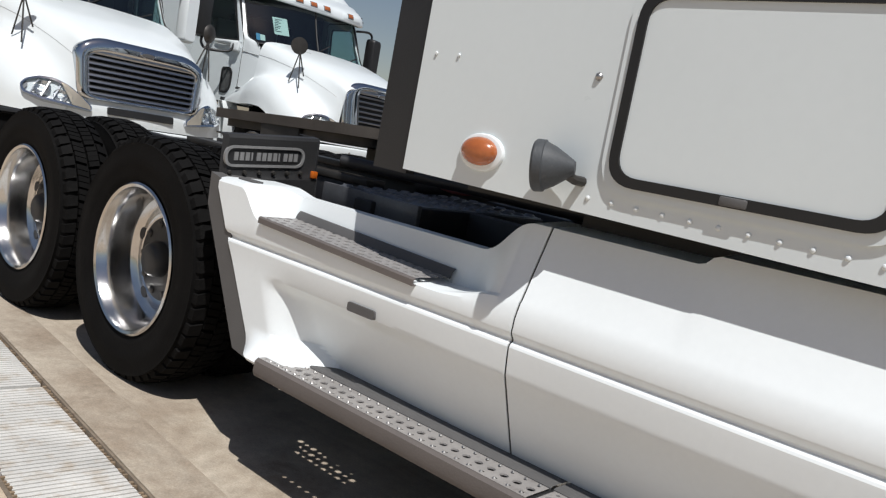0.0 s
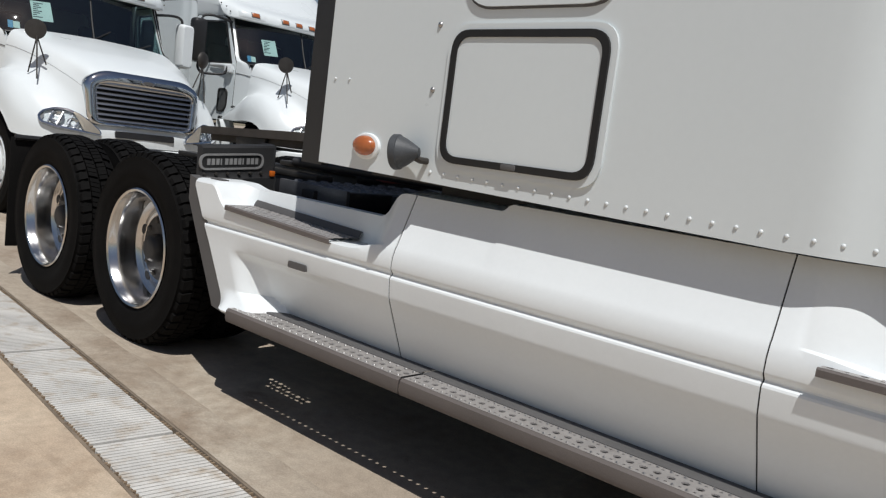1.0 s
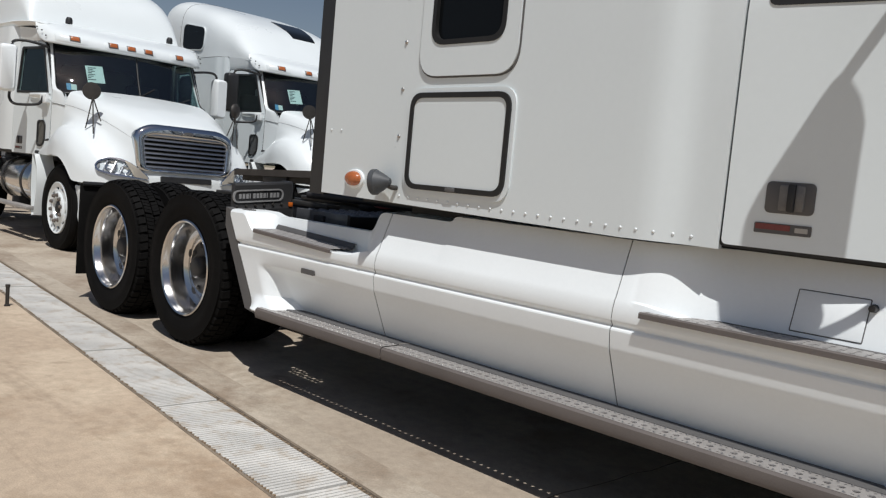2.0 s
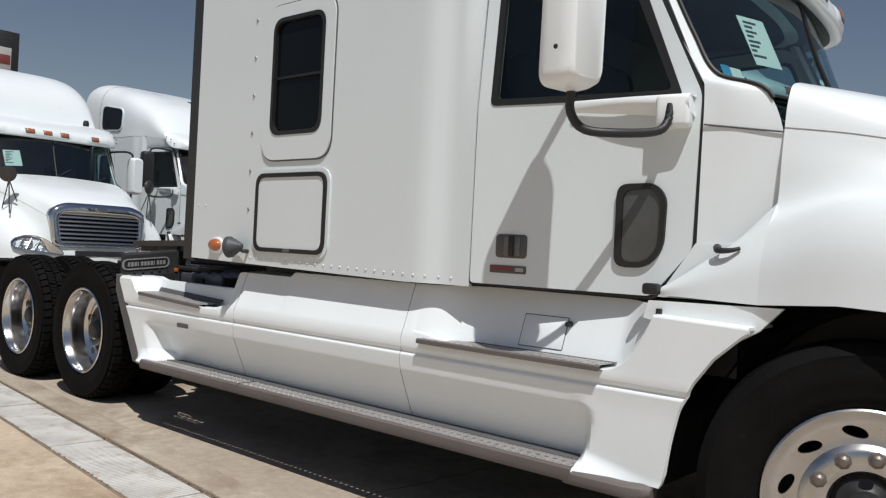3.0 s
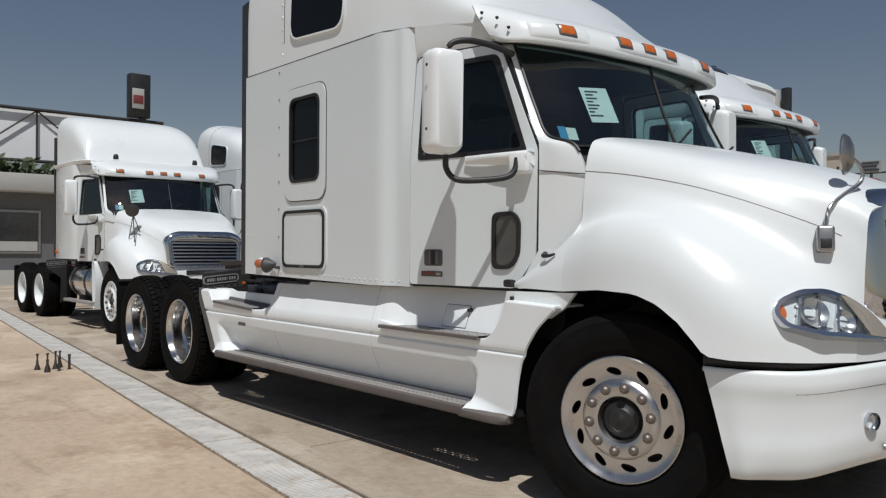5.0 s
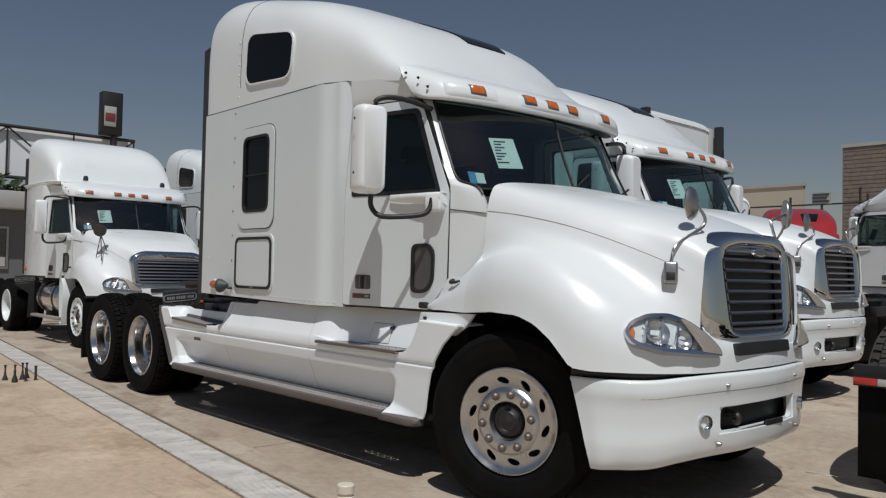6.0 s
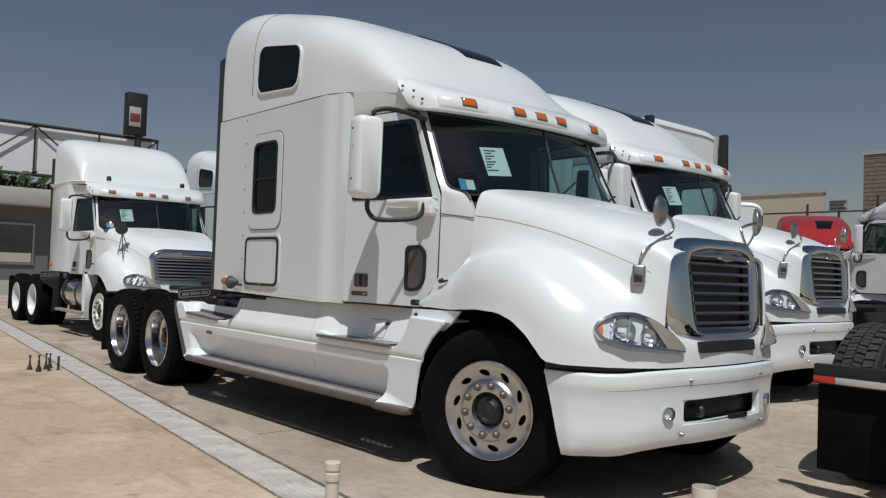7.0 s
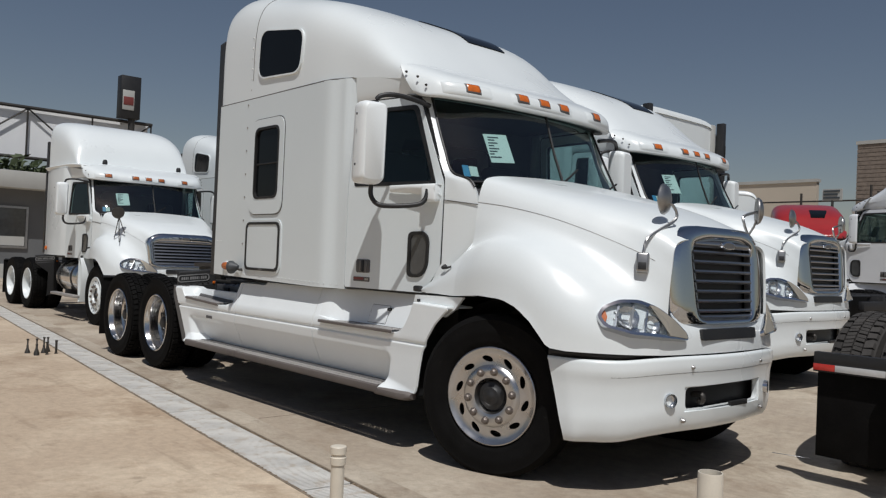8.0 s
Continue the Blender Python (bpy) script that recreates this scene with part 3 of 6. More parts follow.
def high_roof(truck):
    xs = [r[0] for r in spline([(x,) for x in (-3.93, -3.86, -3.75, -3.6, -3.3, -3.0, -2.5, -2.1, -1.7, -1.3, -1.0)], 54)]
    ts = sorted({round(0.5 - 0.5 * math.cos(math.pi * k / 56), 4) for k in range(57)})
    ks = spline([(r[0], r[1], r[2], r[3]) for r in ROOF], 90)

    def point(x, t):
        i = np.interp(x, ks[:, 0], np.arange(len(ks)))
        w, h, e = (np.interp(i, np.arange(len(ks)), ks[:, c]) for c in (1, 2, 3))
        a = math.pi * t
        z0 = roof_base(x)
        c, s = math.cos(a), math.sin(a)
        return (x, -w * math.copysign(abs(c) ** (2 / e), c), z0 + (h - z0) * abs(s) ** (2 / e))
    cap = thick(grid([[point(x, t) for t in ts] for x in xs]), -0.02)
    roof = part("roof_cap", cap, WHITE, truck, "tall white moulded sleeper roof", angle=50)
    part("roof_back", plate([(p[1], p[2]) for p in (point(-3.925, t) for t in ts[::2])], lambda u, v, d: Vector((-3.91 + d, u * 0.985, v - 0.01)), 0.02), WHITE, roof)
    belt = [(-3.93, -1.25), (-2.05, -1.25), (-1.94, -1.238), (-1.89, -1.219), (-1.80, -1.18), (-1.70, -1.152)]
    both("belt_seam", tube([(x, y * 0.997, 2.852) for x, y in belt], 0.006, 6), GREYPL, truck)
    def flank(out):
        def to3(u, v, d):
            w, h, e = (np.interp(u, ks[:, 0], ks[:, c]) for c in (1, 2, 3))
            z0 = roof_base(u)
            return Vector((u, -float(w * (1 - clamp((v - z0) / (h - z0)) ** e) ** (1 / e)) - out + d, v))
        return to3
    pane = rounded([(-3.15, 3.03), (-2.43, 2.99), (-2.40, 3.36), (-3.14, 3.48)], [0.12, 0.12, 0.13, 0.12], 6)
    rim = rounded([(-3.164, 3.016), (-2.416, 2.976), (-2.386, 3.374), (-3.154, 3.496)], [0.13, 0.13, 0.14, 0.13], 6)
    both("upper_window", plate(pane, flank(0.014), 0.03), DARKGLASS, truck, "black tinted upper sleeper window")
    both("upper_window_seal", ring_plate(rim, pane, flank(0.018), 0.03), WHITE, truck)
    sky_rows = [[point(x, t) for t in np.linspace(0.5, 0.55, 8)] for x in np.linspace(-2.35, -1.62, 12)]
    part("skylight", thick(grid([[(p[0], p[1], p[2] + 0.012) for p in r] for r in sky_rows]), 0.02), DARKGLASS, truck, "dark roof skylight")
    rivet = mesh_of(lathe([(0, -0.006), (0.005, -0.005), (0.009, 0.0)], 6), "rivet", STEEL)
    for k in range(6):
        part("rivet", rivet, None, roof, at=pose(-3.3, -1.249, 2.94 + 0.1 * k))
    part("panel_edge", tube([point(-3.27, t) for t in np.linspace(0.002, 0.5, 30)], 0.004, 5), GREYPL, roof)


def low_roof(truck):
    """Flat cab roof with an air deflector on it."""
    rails = [[(-3.0, -1.22, 2.85), (-1.8, -1.18, 2.85), (-1.2, -1.12, 2.83), (-1.04, -1.02, 2.81)],
             [(-3.0, -1.16, 2.93), (-1.8, -1.12, 2.94), (-1.2, -1.05, 2.905), (-1.04, -0.95, 2.875)],
             [(-3.0, 0, 2.95), (-1.8, 0, 2.97), (-1.2, 0, 2.93), (-1.0, 0, 2.875)],
             [(-3.0, 1.16, 2.93), (-1.8, 1.12, 2.94), (-1.2, 1.05, 2.905), (-1.04, 0.95, 2.875)],
             [(-3.0, 1.22, 2.85), (-1.8, 1.18, 2.85), (-1.2, 1.12, 2.83), (-1.04, 1.02, 2.81)]]
    part("cab_roof", thick(patch(rails, 20, 20), -0.02), WHITE, truck)
    rows = []
    for x, w, h, e in ((-3.05, 1.15, 3.78, 8), (-2.95, 1.20, 3.87, 8), (-2.78, 1.20, 3.87, 7), (-2.4, 1.18, 3.79, 6), (-2.05, 1.15, 3.62, 6), (-1.75, 1.11, 3.35, 5), (-1.56, 1.09, 2.95, 5)):
        rows.append([(x, -w * math.copysign(abs(math.cos(a)) ** (2 / e), math.cos(a)), 2.9 + (h - 2.9) * abs(math.sin(a)) ** (2 / e)) for a in np.linspace(0, math.pi, 40)])
    cols = [spline([r[k] for r in rows], 24) for k in range(40)]
    part("air_deflector", thick(grid([[c[i] for c in cols] for i in range(24)]), -0.02), WHITE, truck, "white moulded roof air deflector", angle=50)
    for y in (-0.72, 0.72):
        part("beacon", lathe([(0.0, 0.09), (0.03, 0.085), (0.045, 0.05), (0.045, 0.0)], 16, pose(-1.15, y, 2.93, 90, 0, 0)), BLACK, truck)


LIP = [(-0.595, 0.0, 2.597), (-0.62, 0.5, 2.597), (-0.69, 0.85, 2.60), (-0.79, 1.02, 2.612), (-0.90, 1.095, 2.622), (-1.01, 1.127, 2.66)]
BROW = [(-1.02, 0.0, 2.885), (-1.05, 0.5, 2.897), (-1.10, 0.85, 2.905), (-1.13, 1.01, 2.90), (-1.145, 1.10, 2.888), (-1.15, 1.142, 2.872)]
LIP_FINE, BROW_FINE = spline(LIP, 101), spline(BROW, 101)


def visor_point(s, v, lift=0.0):
    """Point of the sun visor: s from -1 to 1 across the cab, v from 0 at the roof to 1 at the lip."""
    i = min(99.999, abs(s) * 100)
    a, f = int(i), i - int(i)
    lip = LIP_FINE[a] * (1 - f) + LIP_FINE[a + 1] * f
    brow = BROW_FINE[a] * (1 - f) + BROW_FINE[a + 1] * f
    steps = np.linspace(0, 1, 11)
    fx = np.interp(v, steps, (0, 0.17, 0.33, 0.48, 0.62, 0.74, 0.84, 0.92, 0.97, 0.995, 1.0))
    fz = np.interp(v, steps, (0, 0.09, 0.18, 0.27, 0.355, 0.44, 0.53, 0.63, 0.74, 0.87, 1.0))
    w = ease(0.5, 0.95, abs(s))
    k = (lerp(fx, v, w), lerp(fx, v, w), lerp(fz, v, w))
    q = [brow[n] + (lip[n] - brow[n]) * k[n] for n in range(3)]
    bulge = 0.014 * w * math.sin(math.pi * v)
    out = Vector((0.75 - 0.6 * w, 0.15 + 0.85 * w, 0.55 * (1 - w)))
    p = Vector(q) + out.normalized() * (lift + bulge)
    return (p.x, math.copysign(p.y, s), p.z)


def visor_at(y):
    """The visor's s at the half width y of its lip."""
    return math.copysign(float(np.interp(abs(y), LIP_FINE[:, 1], np.linspace(0, 1, 101))), y)


def visor(truck):
    ss = np.linspace(-1, 1, 81)
    rows = []
    for dx, dz in ((-0.10, -0.05), (-0.045, -0.012)):
        rows.append([(lambda p, k: (p[0] + dx * (1 - k), p[1] * (1 + dx * (0.5 + 0.5 * k)), p[2] + dz * (1 - 0.6 * k)))(visor_point(q, 0.0), ease(0.7, 1.0, abs(q))) for q in ss])
    rows += [[visor_point(q, v) for q in ss] for v in np.linspace(0, 1, 23)]
    for dx, dz in ((-0.006, -0.008), (-0.018, -0.014), (-0.04, -0.012), (-0.16, 0.012), (-0.3, 0.03)):
        rows.append([(lambda p, k: (p[0] + dx * (1 - k) - 0.02 * k, p[1] * (1 + dx * 0.25), p[2] + dz * (1 - k)))(visor_point(q, 1.0), abs(q) ** 6) for q in ss])
    vis = part("sun_visor", thick(grid(rows), 0.010), WHITE, truck, "white moulded sun visor flush with the roof", angle=55)
    part("visor_underside", patch([[(x - 0.06, y * 0.98, z - 0.012) for x, y, z in (visor_point(q, 1.0) for q in np.linspace(-0.93, 0.93, 15))], [(x - 0.30, y * 0.93, z + 0.035) for x, y, z in (visor_point(q, 1.0) for q in np.linspace(-0.93, 0.93, 15))]], 40, 3), BLACK, vis)

    def bump(y0, y1, v0, v1, h, nu, nv, power, mat, name, parent, label="", base=0.0):
        s0, s1 = visor_at(y0), visor_at(y1)
        rws = []
        for v in np.linspace(0, 1, nv):
            rws.append([])
            for u in np.linspace(0, 1, nu):
                k = max(0.0, 1 - abs(2 * u - 1) ** power) * max(0.0, 1 - abs(2 * v - 1) ** power)
                rws[-1].append(visor_point(lerp(s0, s1, u), lerp(v0, v1, v), base - 0.004 + h * math.sqrt(k)))
        return part(name, grid(rws), mat, parent, label, angle=60)
    for y0, y1 in ((-1.02, -0.62), (-0.45, 0.29), (0.48, 0.9)):
        bump(y0, y1, 0.66, 0.965, 0.017, 25, 13, 3.0, WHITE, "lamp_blister", vis)
    for y in (-0.80, -0.32, -0.08, 0.16, 0.64):
        base = bump(y - 0.072, y + 0.072, 0.69, 0.915, 0.016, 9, 9, 8.0, GREYPL, "roof_lamp", vis, base=0.008)
        bump(y - 0.062, y + 0.062, 0.712, 0.895, 0.015, 9, 9, 8.0, AMBER, "lens", base, "orange clearance lamp lens", base=0.0125)
    for x, y, z in ((-1.06, -1.150, 2.805), (-0.955, -1.124, 2.758), (-0.885, -1.096, 2.69)):
        for q in (1, -1):
            part("bolt", lathe([(0.0, -0.010), (0.007, -0.009), (0.011, 0.004)], 10, pose(x, q * y, z, 0, 0, 16 if q > 0 else 164)), DARKSTEEL, vis)


def cab(truck):
    # door
    outline = rounded([(-1.69, 1.14), (-0.84, 1.14), (-0.69, 1.33), (-0.68, 1.95), (-1.01, 2.63), (-1.69, 2.64)], [0.02, 0.03, 0.03, 0.03, 0.1, 0.06], 4)
    hole = rounded([(-1.61, 1.965), (-0.765, 1.955), (-1.02, 2.55), (-1.61, 2.56)], [0.03, 0.03, 0.05, 0.05], 4)
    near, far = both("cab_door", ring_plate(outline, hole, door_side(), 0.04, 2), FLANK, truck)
    for d, s in ((near, 1), (far, -1)):
        def add(name, bm, mat, label=""):
            return part(name, bm if s > 0 else flipped(bm), mat, d, label)
        pane = add("window_pane", plate(rounded([(-1.615, 1.96), (-0.76, 1.95), (-1.015, 2.555), (-1.615, 2.565)], 0.03), door_side(-0.018), 0.005), SIDEGLASS, "tinted side window")
        pane.visible_shadow = False
        add("window_seal", ring_plate(rounded([(-1.625, 1.95), (-0.75, 1.94), (-1.01, 2.565), (-1.625, 2.575)], [0.03, 0.03, 0.05, 0.05]), rounded([(-1.595, 1.98), (-0.795, 1.97), (-1.045, 2.535), (-1.595, 2.545)], [0.03, 0.03, 0.05, 0.05]), door_side(0.003), 0.02), SEAL)
        quarter = add("lower_window", plate(rounded([(-0.975, 1.27), (-0.87, 1.27), (-0.815, 1.335), (-0.81, 1.53), (-0.85, 1.575), (-0.975, 1.57)], 0.04), door_side(0.006), 0.02), SMOKE, "small smoked lower door window")
        part("seal", (lambda b: b if s > 0 else flipped(b))(ring_plate(rounded([(-1.0, 1.25), (-0.865, 1.25), (-0.797, 1.327), (-0.792, 1.54), (-0.84, 1.597), (-1.0, 1.592)], 0.05), rounded([(-0.972, 1.274), (-0.872, 1.274), (-0.819, 1.337), (-0.814, 1.528), (-0.852, 1.572), (-0.972, 1.567)], 0.04), door_side(0.014), 0.02)), SEAL, quarter)
        handle = add("door_handle", plate(rrect(-1.56, -1.405, 1.262, 1.368, 0.02), door_side(0.006), 0.012, 0.004), GREYPL, "dark grey recessed door handle")
        part("paddle", (lambda b: b if s > 0 else flipped(b))(plate(rrect(-1.515, -1.435, 1.272, 1.358, 0.01), door_side(0.012), 0.008, 0.003)), PADDLE, handle)
        part("grip", (lambda b: b if s > 0 else flipped(b))(plate(rrect(-1.485, -1.462, 1.268, 1.362, 0.008), door_side(0.024), 0.012, 0.004)), BLACK, handle)
        strip = add("name_strip", plate(rrect(-1.585, -1.405, 1.193, 1.228, 0.006), door_side(0.004), 0.006), GREYPL, "faded red and grey name strip")
        part("red_field", (lambda b: b if s > 0 else flipped(b))(plate(rrect(-1.58, -1.47, 1.206, 1.225, 0.004), door_side(0.006), 0.003)), REDLABEL, strip)
        part("print_bar", (lambda b: b if s > 0 else flipped(b))(plate(rrect(-1.455, -1.415, 1.203, 1.219, 0.003), door_side(0.006), 0.003)), STEEL, strip)
        add("mirror_mount", thick(patch([[(-1.2, -1.15, 1.945), (-0.95, -1.12, 1.945), (-0.70, -1.055, 1.945)], [(-1.2, -1.155, 1.94), (-0.95, -1.15, 1.94), (-0.70, -1.12, 1.94)], [(-1.2, -1.155, 1.91), (-0.95, -1.152, 1.91), (-0.70, -1.125, 1.885)], [(-1.2, -1.145, 1.895), (-0.95, -1.12, 1.875), (-0.70, -1.05, 1.85)]], 14, 10), 0.01), WHITE_PLASTIC, "white moulded mirror bracket")
        add("mount_block", moved(box(-0.075, 0.06, -0.052, 0.04, -0.08, 0.05, 0.018, 3), pose(-0.765, -1.09, 1.892, 0, 0, 12)), WHITE_PLASTIC)
    both("door_gap", ring_plate(rounded([(-1.699, 1.131), (-0.826, 1.127), (-0.668, 1.318), (-0.662, 1.95), (-0.993, 2.644), (-1.699, 2.65)], [0.02, 0.03, 0.03, 0.03, 0.1, 0.06], 4), outline, door_side(-0.006), 0.03), SEAL, truck)
    # cowl beside the door
    both("cowl_foot", plate([(-0.675, 1.36), (-0.815, 1.14), (-0.38, 1.14), (-0.38, 1.36)], door_side(0.0), 0.03), WHITE, truck)
    both("cowl_seam", tube([(-0.665, -1.062, 1.825), (-0.38, -0.992, 1.79)], 0.004, 5), GREYPL, truck)
    # roof side rail above the door and the front pillar
    both("roof_rail", thick(patch([[(-1.7, -1.13, 2.64), (-1.3, -1.082, 2.645), (-1.0, -1.045, 2.635)], [(-1.7, -1.142, 2.68), (-1.3, -1.095, 2.685), (-1.02, -1.056, 2.67)], [(-1.7, -1.15, 2.75), (-1.3, -1.104, 2.74), (-1.03, -1.067, 2.72)], [(-1.7, -1.158, 2.85), (-1.3, -1.112, 2.81), (-1.04, -1.076, 2.78)]], 12, 8), -0.02), WHITE, truck)
    inner_edge = [(-0.37, -0.985, 1.35), (-0.37, -0.985, 1.7), (-0.45, -0.99, 1.945), (-0.645, -1.012, 2.03), (-0.752, -1.0, 2.2), (-0.878, -0.985, 2.45), (-0.975, -0.972, 2.66)]
    pillar = patch([[(-0.672, -1.057, 1.35), (-0.671, -1.056, 1.7), (-0.671, -1.056, 1.95), (-0.69, -1.054, 2.02), (-0.79, -1.048, 2.2), (-0.915, -1.036, 2.45), (-1.02, -1.03, 2.66)],
                    [(-0.55, -1.03, 1.35), (-0.55, -1.03, 1.7), (-0.565, -1.035, 1.95), (-0.678, -1.043, 2.025), (-0.775, -1.032, 2.2), (-0.90, -1.018, 2.45), (-1.0, -1.008, 2.66)],
                    inner_edge], 40, 12)
    both("front_pillar", thick(pillar, 0.03), WHITE, truck)
    both("pillar_seal", tube([(x + 0.004, y - 0.001, z + 0.004) for x, y, z in spline(inner_edge, 40)[12:]], 0.009, 6), SEAL, truck)
    # windscreen
    def screen_x(y, z):
        return -0.475 - 0.19 * (y / 0.985) ** 2 - (z - 1.99) * 0.41
    rails = [[(-0.59, -1.0, 1.965), (-0.49, -0.6, 1.985), (-0.45, 0, 2.0), (-0.49, 0.6, 1.985), (-0.59, 1.0, 1.965)],
             [(-0.795, -0.985, 2.25), (-0.625, -0.6, 2.27), (-0.57, 0, 2.28), (-0.625, 0.6, 2.27), (-0.795, 0.985, 2.25)],
             [(-0.955, -0.965, 2.63), (-0.77, -0.6, 2.64), (-0.69, 0, 2.65), (-0.77, 0.6, 2.64), (-0.955, 0.965, 2.63)]]
    screen = part("windscreen", patch(rails, 28, 14), WINDSHIELD, truck, "clear windscreen with a paper sheet behind it")
    screen.visible_shadow = False
    part("screen_seal", tube([tuple(p + np.array((0.004, 0, -0.004))) for p in spline(rails[0], 24)], 0.014, 6), SEAL, screen)
    part("centre_strip", tube([(-0.448, 0.02, 2.0), (-0.57, 0.02, 2.28), (-0.69, 0.02, 2.63)], 0.012, 6), SEAL, screen)
    for y0, y1, z1 in ((-0.30, 0.22, 2.17), (0.35, 0.75, 2.1)):
        part("wiper", tube([(-0.425, y0, 1.99), (-0.45, (y0 + y1) / 2, 2.02), (-0.485, y1, z1)], 0.009, 6, 8), BLACK, screen)
    def on_screen(cy, cz, w, h, turn, depth, nu=6):
        rows = []
        for v in np.linspace(-h / 2, h / 2, nu):
            rows.append([])
            for u in np.linspace(-w / 2, w / 2, nu):
                y, z = cy + u * math.cos(turn) - v * math.sin(turn), cz + u * math.sin(turn) + v * math.cos(turn)
                rows[-1].append((screen_x(y, z) - depth, y, z))
        return thick(grid(rows), 0.002, Vector((-3, 0, 2)))
    leaf = part("paper_sheet", on_screen(-0.53, 2.265, 0.215, 0.225, 0.07, 0.012), PAPER, screen, "pale green printed sheet")
    for k in range(8):
        w = (0.10, 0.06, 0.085, 0.05, 0.09, 0.07, 0.04, 0.1)[k]
        part("print_bar", on_screen(-0.612 + w / 2 - 0.002 * k, 2.35 - k * 0.0225, w, 0.010, 0.07, 0.0105, 3), INK, leaf)
    sticker = part("sticker", on_screen(-0.86, 2.06, 0.05, 0.085, 0.0, 0.012, 4), BLUEST, screen, "small blue permit sticker")
    part("sticker_field", on_screen(-0.80, 2.06, 0.065, 0.075, 0.0, 0.012, 3), PAPER, screen)
    visor(truck)
    # inside
    part("dashboard", box(-1.0, -0.52, -0.95, 0.95, 1.6, 1.93, 0.05), INTERIOR, truck)
    part("cab_back_wall", ring_plate([(-1.12, 1.13), (1.12, 1.13), (1.12, 2.8), (-1.12, 2.8)], rrect(-0.55, 0.55, 1.3, 2.45, 0.1), lambda u, v, d: Vector((-1.86 + d, u, v)), 0.03), INTERIOR, truck)
    part("headliner", box(-3.8, -0.85, -1.0, 1.0, 2.66, 2.68), INTERIOR, truck)
    for y in (-0.62, 0.62):
        seat = part("seat", box(-1.6, -1.08, y - 0.26, y + 0.26, 1.45, 1.6, 0.05, 3), INTERIOR, truck, "dark grey cab seat")
        part("backrest", moved(box(-0.07, 0.07, y - 0.25, y + 0.25, 0, 0.72, 0.05, 3), pose(-1.6, 0, 1.58, 0, -12, 0)), INTERIOR, seat)
        part("pedestal", box(-1.5, -1.2, y - 0.16, y + 0.16, 1.135, 1.45, 0.01), INTERIOR, seat)
    wheel_m = pose(-1.02, 0.62, 1.92, 0, -28, 0) @ pose(0, 0, 0, 90, 0, 0)
    part("steering_wheel", moved(lathe([(0.22 + 0.014 * math.cos(a), 0.014 * math.sin(a)) for a in np.linspace(0, 2 * math.pi, 9)], 32), wheel_m), BLACK, truck)


def mirrors(truck, black=False):
    skin = BLACK if black else WHITE_PLASTIC
    out = rounded([(-0.106, -0.30), (0.098, -0.30), (0.106, 0.30), (-0.10, 0.30)], 0.055, 5)
    for s in (1, -1):
        m = Matrix.Translation((-1.02, s * -1.498, 2.215)) @ Euler((0, 0, s * radians(-10))).to_matrix().to_4x4()
        rows = []
        for x, k in ((-0.06, 0.93), (-0.055, 0.97), (-0.02, 1.0), (0.04, 0.98), (0.085, 0.9), (0.10, 0.78)):
            rows.append([(x, s * u * k, v * (1 - (1 - k) * 0.5)) for u, v in out])
        shell = grid(rows, close_u=True)
        for r in (rows[0], rows[-1]):
            shell.faces.new([shell.verts.new(p) for p in r])
        bmesh.ops.remove_doubles(shell, verts=shell.verts, dist=1e-5)
        bmesh.ops.recalc_face_normals(shell, faces=shell.faces)
        mir = part("side_mirror", moved(shell, m), skin, truck, "tall black side mirror" if black else "tall white side mirror housing")
        part("mirror_glass", moved(plate([(u * 0.88, v * 0.94) for u, v in out], lambda u, v, d: Vector((-0.063 + d, s * u, v)), 0.003), m), CHROME, mir)
        part("lower_arm", tube([(-1.03, s * -1.455, 1.93), (-1.03, s * -1.455, 1.84), (-0.99, s * -1.42, 1.775), (-0.9, s * -1.345, 1.765), (-0.8, s * -1.2, 1.785), (-0.775, s * -1.15, 1.83), (-0.775, s * -1.13, 1.9)], 0.018, 10, 24), BLACK, mir, "black tubular mirror arm")
        part("upper_arm", tube([(-1.02, s * -1.455, 2.5), (-1.01, s * -1.435, 2.56), (-0.97, s * -1.345, 2.585), (-0.93, s * -1.2, 2.575), (-0.91, s * -1.03, 2.545)], 0.018, 10, 20), BLACK, mir, "black tubular mirror arm")
        for z in (-0.17, 0.19):
            part("screw", moved(lathe([(0.0, -0.006), (0.008, -0.005), (0.01, 0.0)], 10), m @ pose(0.05, s * -0.128, z, 0, 0, 0 if s > 0 else 180)), BLACK, mir)


ARCH = [(-0.77, 1.15), (-0.38, 1.145), (-0.1, 1.165), (0.12, 1.155), (0.25, 1.11), (0.36, 1.03), (0.44, 0.94), (0.485, 0.885), (0.6, 0.872), (1.06, 0.865)]


def arch(x):
    return float(np.interp(x, [a for a, _ in ARCH], [b for _, b in ARCH]))


